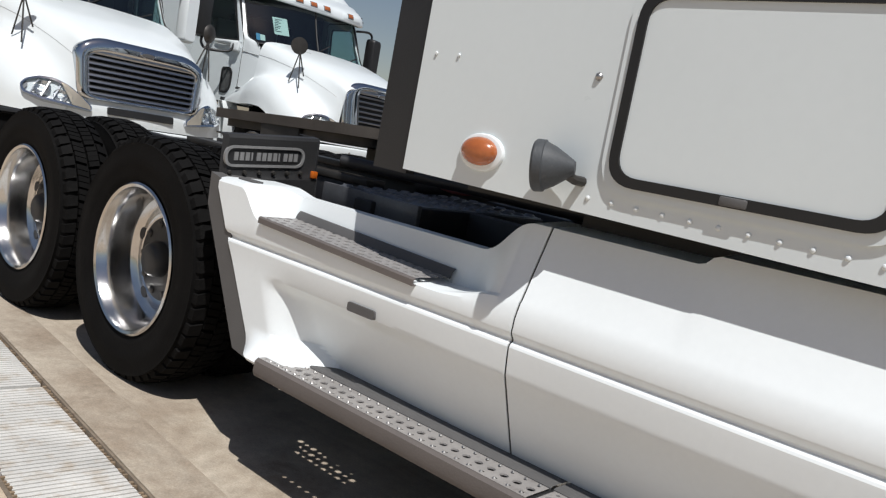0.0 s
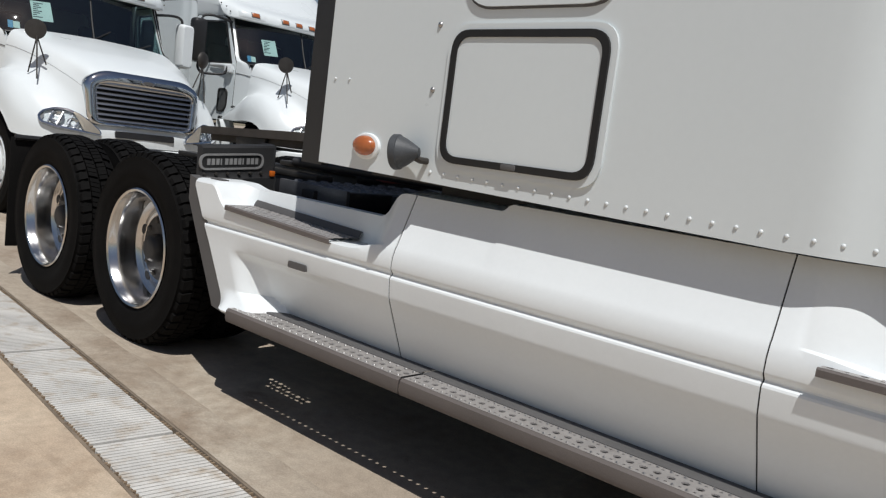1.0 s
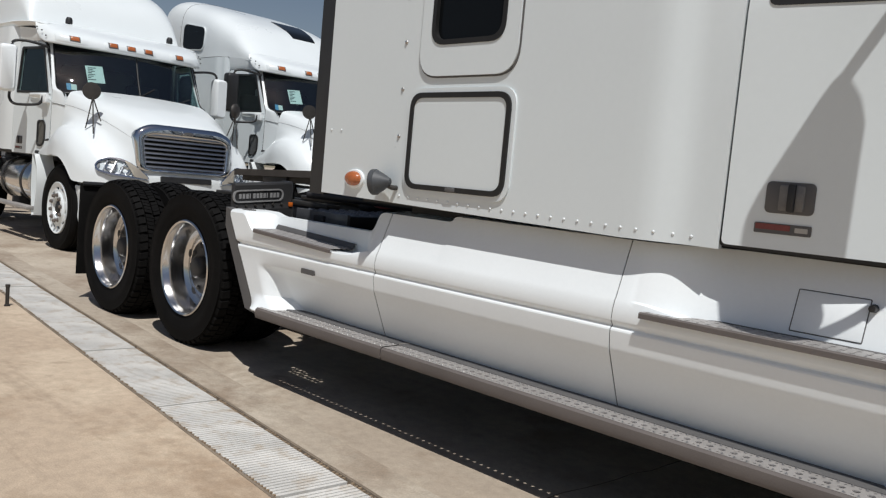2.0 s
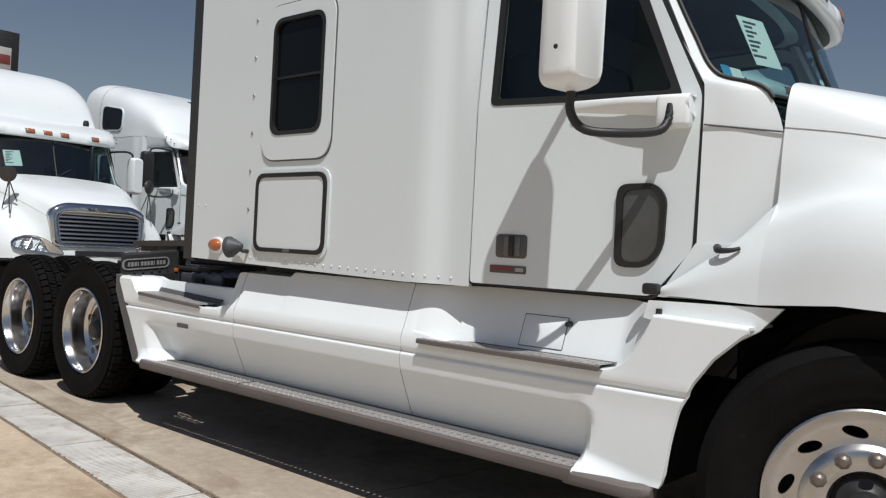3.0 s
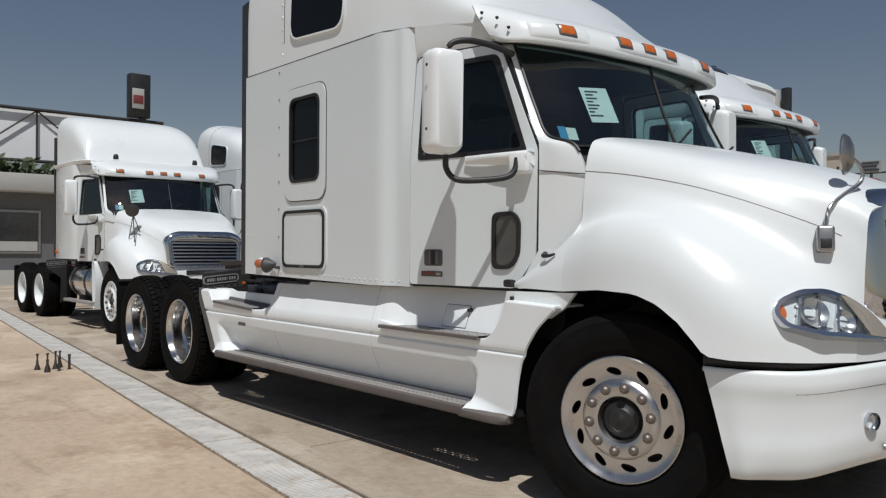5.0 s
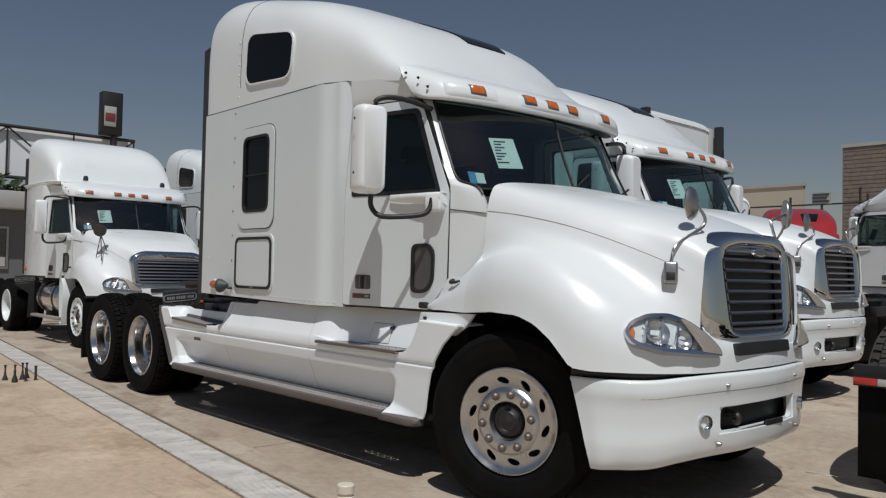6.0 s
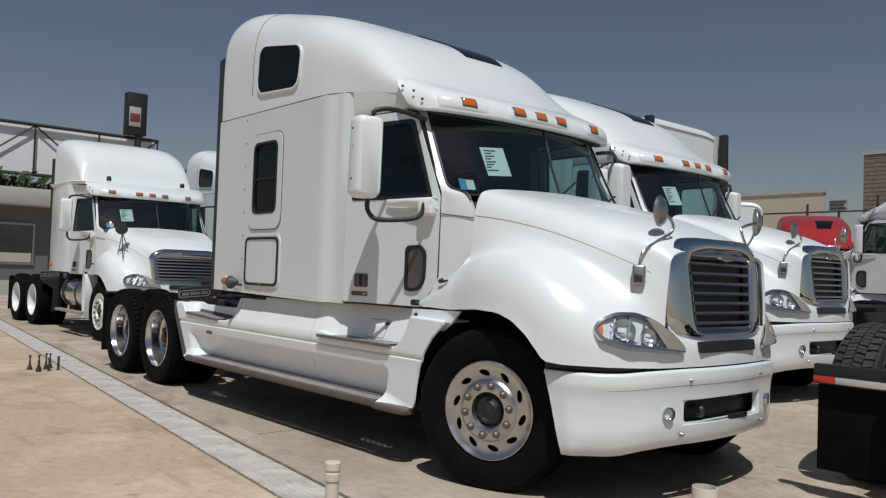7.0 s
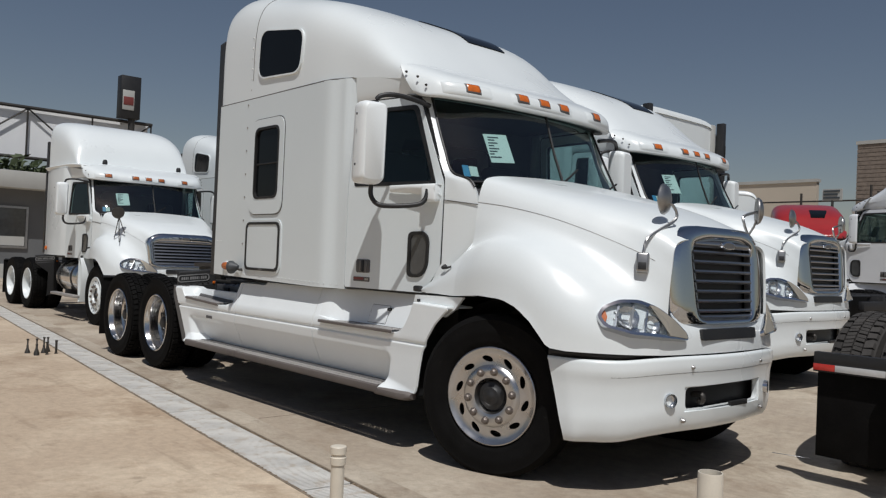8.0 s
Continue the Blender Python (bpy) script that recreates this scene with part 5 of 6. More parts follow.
def fairing_profile(x):
    """Outline (y, z) of the flank moulding at length x, from its inner top edge to its foot."""
    t1 = 1 - ease(-3.74, -3.50, x)
    rise = clamp((x + 0.955) / 0.205) ** 1.2
    t2 = ease(-2.02, -1.62, x) * (1 - rise)
    floor = tread_level(x) - 0.009
    tread = max(t1, t2)
    rear = x < -2.7
    full = lerp(1.09, 1.118, ease(-3.04, -3.0, x))
    ztop = lerp(full, 0.965 if rear else full, tread)
    a = [(-1.0, ztop + 0.006), (-1.155, ztop - 0.008), (-1.2315, 0.889), (-1.2365, 0.882), (-1.2425, 0.862), (-1.2475, 0.842)]
    if x > -0.96:
        h = lerp(1.078, 1.064, clamp((x + 0.75) / 0.36))
        end = [(-1.0, h + 0.004), (-1.172, h + 0.002), (-1.238, h), (-1.244, h - 0.003), (-1.247, h - 0.009), (-1.2485, 0.835)]
        a = [(lerp(p[0], q[0], rise), lerp(p[1], q[1], rise)) for p, q in zip(a, end)]
    wall_y = -1.085 if rear else -1.135
    b = [(-1.0, ztop), (wall_y + (0.025 if rear else 0.10), ztop), (wall_y, floor), (-1.236, floor), (-1.247, floor - 0.004), (-1.2485, floor - 0.012)]
    body = [(lerp(p[0], q[0], tread), lerp(p[1], q[1], tread)) for p, q in zip(a, b)]
    block = 1 - ease(-4.70, -4.57, x)
    cube = [(-1.0, 0.985), (-1.10, 0.985), (-1.215, 0.984), (-1.237, 0.979), (-1.247, 0.965), (-1.2485, 0.835)]
    body = [(lerp(p[0], q[0], block), lerp(p[1], q[1], block)) for p, q in zip(body, cube)]
    # undercut and bright ledge, then the slanted panel that runs in over the foot board
    low = [(-1.2495, 0.806), (-1.2485, 0.802), (-1.236, 0.786), (-1.236, 0.781), (-1.247, 0.7725), (-1.2495, 0.766), (-1.2485, 0.752)]
    flare = max(ease(-4.56, -4.42, x) * (x < -3), float(x > -3))
    for z in np.linspace(0.702, 0.43, 28):
        edge = float(np.interp(z, (0.42, 0.47, 0.55, 0.63, 0.665, 0.69, 0.702), (-1.105, -1.07, -1.04, -1.03, -1.036, -1.06, -1.09)))
        back = float(np.interp(z, (0.42, 0.47, 0.51, 0.71), (-4.21, -4.31, -4.43, -4.54)))
        wide = float(np.interp(z, (0.42, 0.50, 0.60), (0.07, 0.17, 0.20)))
        e = max(1 - ease(back, back + wide, x), ease(edge - 0.015, edge + 0.055, x))
        k = clamp((0.695 - z) / 0.255)
        pocket = 0.034 * ease(0.70, 0.65, z) * (1 - ease(-4.15, -3.6, x))
        away = clamp((x + 1.03) / 0.30)
        flush = -1.246 - lerp(0.074, 0.028, away) * flare * clamp((lerp(0.51, 0.455, away) - z) / 0.08) ** 1.5
        low.append((lerp(-1.241 + 0.112 * k + pocket * (1 - 0.7 * k), flush, e), z))
    out = body + low
    zmin = 0.0
    if x < -4.515:
        zmin = 0.43 + (-4.515 - x) * 1.58
    if x > -0.70:
        zmin = float(np.interp(x, (-0.70, -0.688, -0.672, -0.655, -0.63, -0.58, -0.508, -0.41, -0.30), (0.38, 0.42, 0.50, 0.62, 0.73, 0.84, 0.94, 1.03, 1.108)))
    if zmin <= 0:
        return out
    lim = float(np.interp(-zmin, [-z for _, z in out], [y for y, _ in out]))
    return [(y, z) if z > zmin else (lim, zmin) for y, z in out]


def perforated(x0, x1, y0, y1, z, cell_x, rows, r):
    """A tread plate with punched holes between raised studs."""
    bm = bmesh.new()
    n = max(1, round((x1 - x0) / cell_x))
    dx, dy = (x1 - x0) / n, (y1 - y0) / rows
    for i in range(n):
        for j in range(rows):
            cx, cy = x0 + (i + 0.5) * dx, y0 + (j + 0.5) * dy
            sq = [(cx - dx / 2, cy - dy / 2), (cx, cy - dy / 2), (cx + dx / 2, cy - dy / 2), (cx + dx / 2, cy), (cx + dx / 2, cy + dy / 2), (cx, cy + dy / 2), (cx - dx / 2, cy + dy / 2), (cx - dx / 2, cy)]
            a = [bm.verts.new((x, y, z)) for x, y in sq]
            rr = r if (j == 1 if rows == 3 else (i + j) % 2 == 0) else r * (0.42 if rows == 3 else 0.62)
            angs = [-2.356, -1.571, -0.785, 0, 0.785, 1.571, 2.356, 3.1416]
            b = [bm.verts.new((cx + rr * math.cos(t), cy + rr * math.sin(t), z + 0.0006)) for t in angs]
            c = [bm.verts.new((cx + rr * 0.94 * math.cos(t), cy + rr * 0.94 * math.sin(t), z - 0.004)) for t in angs]
            for k in range(8):
                bm.faces.new((a[k], a[(k + 1) % 8], b[(k + 1) % 8], b[k]))
                bm.faces.new((b[k], b[(k + 1) % 8], c[(k + 1) % 8], c[k]))
    bmesh.ops.remove_doubles(bm, verts=bm.verts, dist=1e-4)
    return bm


def studs(x0, x1, y0, y1, z, step):
    bm = bmesh.new()
    n = int((x1 - x0) / step)
    for i in range(n):
        for j, y in enumerate((y0, y1)):
            x = x0 + (i + 1.0) * step
            ring = [bm.verts.new((x + 0.0058 * math.cos(a), y + 0.0058 * math.sin(a), z)) for a in np.linspace(0, 2 * math.pi, 7)[:-1]]
            top = bm.verts.new((x, y, z + 0.005))
            for k in range(6):
                bm.faces.new((ring[k], ring[(k + 1) % 6], top))
    return bm


def fairings(truck):
    spans = (("rear_fairing", -4.84, -3.452), ("tank_fairing", -3.445, -2.064), ("front_fairing", -2.059, -0.385))
    for name, a, b in spans:
        xs = list(np.linspace(a, -0.8, 60)) + list(np.linspace(-0.79, b, 50)) if b > -1 else list(np.linspace(a, -4.2, 90)) + list(np.linspace(-4.19, b, 60)) if a < -4.7 else list(np.linspace(a, b, 84))
        sheet = thick(grid([[(x, y, z) for y, z in fairing_profile(x)] for x in xs], keep=lambda i, j: not (j == 2 and (-4.5 < xs[i] < -3.86 or -1.58 < xs[i] < -0.99))), -0.012)
        bmesh.ops.dissolve_degenerate(sheet, dist=1e-5, edges=sheet.edges)
        both(name, sheet, WHITE_PLASTIC, truck, "white moulded side fairing", angle=24)
        if a > -4.7:
            both("fairing_joint", grid([[(a - 0.0085, y + 0.004, z - 0.002), (a + 0.0005, y + 0.004, z - 0.002)] for y, z in fairing_profile(a)]), SEAL, truck)
    both("fairing_end", plate([(-4.838, 0.975), (-4.905, 0.99), (-4.90, 0.875), (-4.615, 0.40), (-4.44, 0.375), (-4.37, 0.378), (-4.37, 0.432), (-4.52, 0.442)], flat_side(-1.242), 0.2), GREYPL, truck, "dark grey rubber edge")
    # long foot board
    for x0, x1 in ((-4.36, -3.262), (-3.254, -1.028)):
        skirt = [(-1.2, 0.46), (-1.205, 0.455), (-1.318, 0.452), (-1.33, 0.442), (-1.333, 0.41), (-1.326, 0.392), (-1.312, 0.388), (-1.2, 0.386)]
        board = part("foot_board", thick(grid([[(x, y, z) for y, z in skirt[2:7]] for x in np.linspace(x0, x1, 8)]), 0.006), SKIRT, truck, "brown-grey rubber edged foot board")
        part("tread_plate", perforated(x0 + 0.004, x1 - 0.004, -1.320, -1.214, 0.452, 0.0425, 3, 0.0128), TREADPLATE, board, "punched aluminium tread plate")
        # Added black sheet: weakens the sun spots below and darkens the holes.
        part("tread_backing", perforated(x0 + 0.004, x1 - 0.004, -1.320, -1.214, 0.436, 0.0425, 3, 0.0095), BLACK, board)
        part("inner_strip", grid([[(x0, y, z), (x1, y, z)] for y, z in ((-1.2135, 0.440), (-1.2135, 0.4545), (-1.205, 0.458), (-1.115, 0.456), (-1.115, 0.42))]), GREYPL, board, "grey plastic strip behind the tread")
        tagged(part("tread_studs", studs(x0 + 0.01, x1 - 0.01, -1.308, -1.226, 0.453, 0.0425), STEEL, board), kind="stuff")
        part("foot_board", flipped(grid([[(x, y, z) for y, z in skirt] for x in (x0, x1)])), SKIRT, truck, "brown-grey rubber edged foot board")

    # Black block added under the board gap to hold back sunlight.
    both("board_joint", box(-3.268, -3.248, -1.322, -1.12, 0.425, 0.447), BLACK, truck)

    def skirt_row(x):
        k, e = 0.4 * ease(-0.86, -0.71, x) ** 2, clamp((x + 0.745) / 0.03) ** 2
        return [(x, y + 0.09 * k + 0.02 * e, lerp(z, 0.405, 0.35 * e)) for y, z in ((-1.27, 0.434), (-1.312, 0.434), (-1.326, 0.424), (-1.33, 0.40), (-1.322, 0.382), (-1.29, 0.372), (-1.27, 0.372))]
    sk = grid([skirt_row(x) for x in np.linspace(-1.062, -0.712, 20)], close_u=True)
    for x in (-1.062, -0.712):
        sk.faces.new([sk.verts.new(q) for q in skirt_row(x)])
    bmesh.ops.remove_doubles(sk, verts=sk.verts, dist=1e-5)
    bmesh.ops.recalc_face_normals(sk, faces=sk.faces)
    both("sill_skirt", sk, SKIRT, truck, "brown-grey rubber skirt")
    both("wing_liner", plate([(-0.82, 1.06), (-0.80, 1.128), (-0.29, 1.138), (-0.37, 1.05), (-0.47, 0.99)], flat_side(-1.185), 0.02), WHITE_PLASTIC, truck)
    # Unseen black sheets, put in to keep sun patches off the ground.
    both("under_tray", box(-4.42, -0.74, -0.86, -0.5, 0.405, 0.415), BLACK, truck)
    both("rear_tray", box(-4.93, -4.425, -1.06, -0.5, 0.405, 0.415), BLACK, truck)
    # Added dark sheet that shuts out the bright view behind the wheel arch.
    both("splash_panel", box(-0.76, -0.74, -1.2, -0.44, 0.40, 1.10), BLACK, truck)
    # Black strip added so that the gap below the sleeper stays dark.
    both("sill_liner", box(-3.44, -0.5, -1.03, -1.0, 0.85, 1.125), BLACK, truck)
    # upper treads let into the shoulders
    for x0, x1, inner in ((-4.55, -3.80, -1.085), (-1.93, -0.95, -1.135)):
        ends = [(x, tread_level(x)) for x in (x0, (x0 + x1) / 2, x1)]
        lip, out = (0.034, 0.014) if inner > -1.1 else (0.009, 0.03)
        for s in (1, -1):
            rim = thick(grid([[(x, s * y, z + dz) for y, dz in ((-1.25 - out, -0.017), (-1.25 - out, 0.001), (-1.246 - out, 0.005), (-1.24 - out, 0.006))] for x, z in ends]), -0.005)
            tp = part("upper_tread", rim, SKIRT, truck, "grey tread plate let into the fairing")
            if s < 0:
                part("back_lip", grid([[(x, -y, z + dz) for y, dz in ((-1.25, 0.004), (inner - 0.006, 0.004))] for x, z in ends]), SKIRT, tp)
                continue
            part("back_lip", thick(grid([[(x, y, z + dz) for y, dz in ((inner - 0.022, 0.005), (inner - 0.016, lip * 0.6), (inner - 0.006, lip), (inner + 0.002, lip))] for x, z in ends]), -0.004), GREYPL, tp, "raised grey back lip")
            punched = perforated(x0 + 0.004, x1 - 0.004, -1.24 - out, inner - 0.004, 0.0, 0.0385, 4, 0.0130 if inner > -1.1 else 0.0098)
            for v in punched.verts:
                v.co.z += tread_level(v.co.x) + 0.0065
            part("tread_plate", punched, TREADPLATE, tp, "punched aluminium tread plate")
            # Solid strip added below the overhang; no sunlight gets through its holes.
            part("tread_shelf", thick(grid([[(x, y, z - 0.013) for y in (-1.247 - out, -1.23)] for x, z in ends]), -0.003), SKIRT, tp)
    # finger slot, tank access panel and the moulded socket on the rear block
    part("slot", plate(rrect(-4.06, -3.94, 0.694, 0.722, 0.008), flat_side(-1.2505), 0.02), GREYPL, truck, "grey recessed finger slot")
    part("socket", plate(rrect(-4.80, -4.70, -1.20, -1.15, 0.015), lambda u, v, d: Vector((u, v, 0.990 - d)), 0.01), GREYPL, truck, "small grey socket in the fairing")
    part("access_panel", moved(box(-1.447, -1.223, -0.004, 0.004, -0.072, 0.072, 0.003), pose(0, -1.0985, 0.945, -20, 0, 0)), WHITE_PLASTIC, truck, "white tank access panel")
    part("panel_gap", moved(ring_plate(rrect(-1.4505, -1.2195, -0.0755, 0.0755, 0.006), rrect(-1.447, -1.223, -0.072, 0.072, 0.004), lambda u, v, d: Vector((u, -0.001 + d, v)), 0.004), pose(0, -1.0985, 0.945, -20, 0, 0)), GREYPL, truck)
    part("panel_knob", lathe([(0.0, -0.03), (0.011, -0.028), (0.014, 0.0)], 12, pose(-1.208, -1.085, 0.99)), BLACK, truck)


def fuel_tanks(truck):
    """Bare round tanks with a step, in place of flank mouldings."""
    for s in (1, -1):
        tank = part("fuel_tank", lathe([(0.0, -0.62), (0.2, -0.61), (0.285, -0.58), (0.30, -0.54), (0.30, 0.54), (0.285, 0.58), (0.2, 0.61), (0.0, 0.62)], 40, pose(-1.55, s * -0.92, 0.78, 0, 0, 90)), ALU, truck, "round polished aluminium fuel tank")
        for x in (-1.95, -1.2):
            part("strap", lathe([(0.303, -0.03), (0.312, -0.028), (0.312, 0.028), (0.303, 0.03)], 36, pose(x, s * -0.92, 0.78, 0, 0, 90)), BLACK, tank)
        part("tank_step", box(-2.15, -0.72, s * -1.24 - 0.06, s * -1.24 + 0.06, 0.42, 0.47, 0.012), TREADPLATE, truck, "aluminium tank step")
        part("step_bracket", box(-1.5, -1.45, s * -1.1 - 0.12, s * -1.1 + 0.12, 0.40, 0.55), FRAME, truck)
        part("wing_end", thick(grid([[(x, s * -1.22, z), (x, s * -1.0, z)] for x, z in ((-0.72, 1.15), (-0.62, 0.98), (-0.6, 0.7), (-0.66, 0.36), (-0.74, 0.35), (-0.80, 0.7), (-0.80, 1.15))], close_v=True), 0.01), WHITE, truck)


def chassis(truck, rear1, rear2):
    back = rear2 - 0.75
    for s in (1, -1):
        y = s * -0.43
        part("frame_rail", box(back, 0.75, y - 0.04, y + 0.04, 0.76, 1.0, 0.008), FRAME, truck, "black steel chassis rail")
    for x in (back + 0.05, rear2 + 0.66, rear1 + 0.9, -3.0, -1.5, 0.7):
        part("cross_member", box(x - 0.05, x + 0.05, -0.39, 0.39, 0.78, 0.96, 0.01), FRAME, truck)
    for x in (rear1, rear2, 0.0):
        part("axle", tube([(x, -1.0, 0.5), (x, 1.0, 0.5)], 0.075, 12), FRAME, truck)
        if x < -1:
            part("differential", lathe([(0.0, -0.22), (0.14, -0.18), (0.2, 0.0), (0.14, 0.18), (0.0, 0.22)], 20, pose(x, 0, 0.52)), FRAME, truck)
            for s in (1, -1):
                part("air_spring", lathe([(0.0, 0.14), (0.11, 0.13), (0.13, 0.06), (0.11, 0.0), (0.13, -0.06), (0.11, -0.13), (0.0, -0.14)], 20, pose(x - 0.3, s * -0.45, 0.62, 90, 0, 0)), RUBBER, truck)
    # fifth wheel
    mid = rear1 - 0.15
    outline = rounded([(-0.62, -0.42), (0.50, -0.46), (0.64, -0.36), (0.64, 0.36), (0.50, 0.46), (-0.62, 0.42), (-0.40, 0.12), (-0.02, 0.05), (-0.02, -0.05), (-0.40, -0.12)], 0.05, 3)
    fw = part("fifth_wheel", moved(plate(outline, lambda u, v, d: Vector((u, v, -d)), 0.05), pose(mid, 0, 1.24, 0, -2.0, 0)), GREASY, truck, "greasy dark steel fifth wheel plate")
    part("skirt", moved(plate([(u * 0.9, v * 0.9) for u, v in outline], lambda u, v, d: Vector((u, v, -0.05 - d)), 0.04), pose(mid, 0, 1.24, 0, -2.0, 0)), DARKSTEEL, fw)
    for s in (1, -1):
        part("pedestal", box(mid - 0.16, mid + 0.16, s * 0.38 - 0.05, s * 0.38 + 0.05, 1.0, 1.23, 0.02), DARKSTEEL, fw)
        part("slide_rail", box(mid - 0.75, mid + 0.75, s * 0.42 - 0.06, s * 0.42 + 0.06, 1.0, 1.035, 0.006), DARKSTEEL, fw)
    # splash guard across the front of the drive wheels, with its oval badge
    gx = rear1 + 0.585
    for s in (1, -1):
        def on_guard(off):
            return lambda u, v, d: Vector((gx + off - d + (1.0 - v) * 0.04, s * u, 1.0 + (v - 1.0) * 0.9 - 0.014 + 0.085 * (u + 1.0)))
        prof = [(-0.05, 1.155), (-0.012, 1.152), (0.0, 1.14), (0.006, 1.02), (0.012, 0.995), (0.022, 0.985), (0.03, 0.8), (0.02, 0.5), (0.0, 0.3)]
        g = part("splash_guard", thick(grid([[(gx + dx + bend, s * (y if z > 0.96 else max(y, -0.95)), z + 0.085 * (y + 1.0)) for dx, z in prof] for y, bend in ((-1.20, -0.03), (-1.19, 0.0), (-1.0, 0.0), (-0.77, 0.0), (-0.745, -0.02), (-0.735, -0.12))]), 0.006, Vector((-9, 0, 0.5))), BLACKDULL, truck, "dull black plastic splash guard with a plain oval badge")
        if s > 0:
            by = -1.02
            part("badge_rim", ring_plate(rrect(by - 0.185, by + 0.185, 1.05, 1.14, 0.045, 6), rrect(by - 0.174, by + 0.174, 1.0605, 1.1295, 0.036, 6), on_guard(0.014), 0.012), BADGE, g)
            part("badge_field", plate(rrect(by - 0.174, by + 0.174, 1.0605, 1.1295, 0.036, 6), on_guard(0.008), 0.008), BLACK, g)
            for k in range(12):
                bar_at = by - 0.143 + k * 0.0252
                part("badge_bar", plate([(bar_at, 1.078), (bar_at + (0.006 if k in (3, 8) else 0.017), 1.078), (bar_at + (0.006 if k in (3, 8) else 0.017), 1.112), (bar_at, 1.112)], on_guard(0.012), 0.006), BADGE, g)
            for k in range(7):
                part("bolt", lathe([(0.0, -0.012), (0.008, -0.010), (0.010, 0.0)], 8, pose(gx + 0.014, -1.18 + 0.066 * k, 0.995 + 0.0056 * k, 0, 0, 90)), DARKSTEEL, g)
            part("tail_reflector", box(gx + 0.015, gx + 0.03, -0.80, -0.77, 1.01, 1.04, 0.004), AMBER, g, "small orange reflector")
        flapm = box(rear2 - 0.60, rear2 - 0.585, s * -0.92 - 0.30, s * -0.92 + 0.30, 0.22, 0.98, 0.004)
        part("mud_flap", flapm, RUBBER, truck, "black rubber mud flap")
        part("flap_hanger", tube([(rear2 - 0.58, s * -0.4, 0.98), (rear2 - 0.58, s * -1.2, 0.98)], 0.02, 8), FRAME, truck)
    # deck step, lines and cylinders between sleeper and fifth wheel
    deck = part("deck_plate", box(-4.80, -4.30, -0.75, 0.05, 0.985, 1.005, 0.004), DECK, truck, "black punched deck plate")
    for k in range(6):
        for j in range(9):
            part("raised_stud", MESH["stud"], None, deck, at=pose(-4.755 + k * 0.082, -0.70 + j * 0.085 + 0.04 * (k % 2), 1.005))
    part("deck_edge", box(-4.82, -4.28, -0.775, -0.752, 0.93, 1.01, 0.004), DECK, deck)
    part("deck_face", box(-4.298, -4.285, -0.75, 0.05, 0.90, 1.0, 0.004), FRAME, deck)
    part("deck_bracket", box(-4.6, -4.5, -0.8, -0.42, 0.8, 0.984, 0.01), FRAME, deck)
    part("air_tank", lathe([(0.0, -0.42), (0.1, -0.4), (0.125, -0.34), (0.125, 0.34), (0.1, 0.4), (0.0, 0.42)], 24, pose(rear1 + 1.15, -0.66, 0.78, 0, 0, 90)), FRAME, truck, "black steel air tank")
    part("drive_shaft", tube([(rear1, 0, 0.62), (-2.6, 0, 0.72)], 0.06, 12), FRAME, truck)
    part("loose_hose", tube([(rear1 + 0.70, -0.25, 1.05), (-4.45, -0.15, 1.10), (-4.2, -0.1, 1.11), (-4.0, -0.05, 1.05), (-3.9, 0.0, 0.95)], 0.045, 10, 24), BLACKDULL, truck, "thick black hose")
    for k, (y, z) in enumerate(((-0.2, 1.32), (-0.08, 1.28), (0.08, 1.35))):
        part("air_line", tube([(-3.94, y, 1.5), (-4.1, y, 1.2), (-4.5, y * 1.3, 1.06), (rear1 + 0.6, y, 1.1)], 0.014, 8, 20), (REDLABEL, BLACK, BLACK)[k], truck)
    part("hydraulic_pipe", tube([(rear1 + 0.62, -0.66, 1.10), (-4.4, -0.40, 1.09), (-3.8, -0.2, 1.07)], 0.026, 10), FRAME, truck)
    part("tail_bar", box(back - 0.02, back + 0.06, -1.15, 1.15, 0.80, 0.92, 0.01), FRAME, truck)
    part("engine_mass", box(-1.3, 0.75, -0.42, 0.42, 0.55, 1.5, 0.06), FRAME, truck)


MESH["stud"] = mesh_of(lathe([(0.010, 0.0), (0.018, 0.010), (0.028, 0.0)], 10, pose(0, 0, 0, 90, 0, 0)), "raised_stud", DECK)


def shorten_nose(truck):
    """Draws the front end in a little, ahead of the wheel arch."""
    for ob in truck.children_recursive:
        if ob.matrix_basis == Matrix.Identity(4) and ob.data:
            for v in ob.data.vertices:
                if v.co.x > 0.45 and abs(v.co.y) < 1.3:
                    v.co.x = 0.45 + (v.co.x - 0.45) * 0.905


def repaint(truck, paint):
    for ob in truck.children_recursive:
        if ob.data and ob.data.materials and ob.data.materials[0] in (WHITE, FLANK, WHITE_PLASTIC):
            ob.material_slots[0].link = "OBJECT"
            ob.material_slots[0].material = paint


def build_truck(label, high=True, fairing=True, white_rims=False, black_mirrors=False, rear1=-5.485, rear2=-6.69, tripod=False, steer=0.0, slim=False):
    truck = thing("tractor_truck", label, "truck", "parked tractor trucks")
    sleeper(truck, high)
    (high_roof if high else low_roof)(truck)
    cab(truck)
    mirrors(truck, black_mirrors)
    hood(truck)
    grille(truck, slim)
    headlights(truck)
    bumper(truck)
    (tripod_mirrors if tripod else hood_mirrors)(truck)
    (fairings if fairing else fuel_tanks)(truck)
    chassis(truck, rear1, rear2)
    shorten_nose(truck)
    for s in (-1, 1):
        wheel(truck, 0.0, s, False, white_rims, 9, steer)
        wheel(truck, rear1, s, True, white_rims, 0)
        wheel(truck, rear2, s, True, white_rims, 3)
    return truck


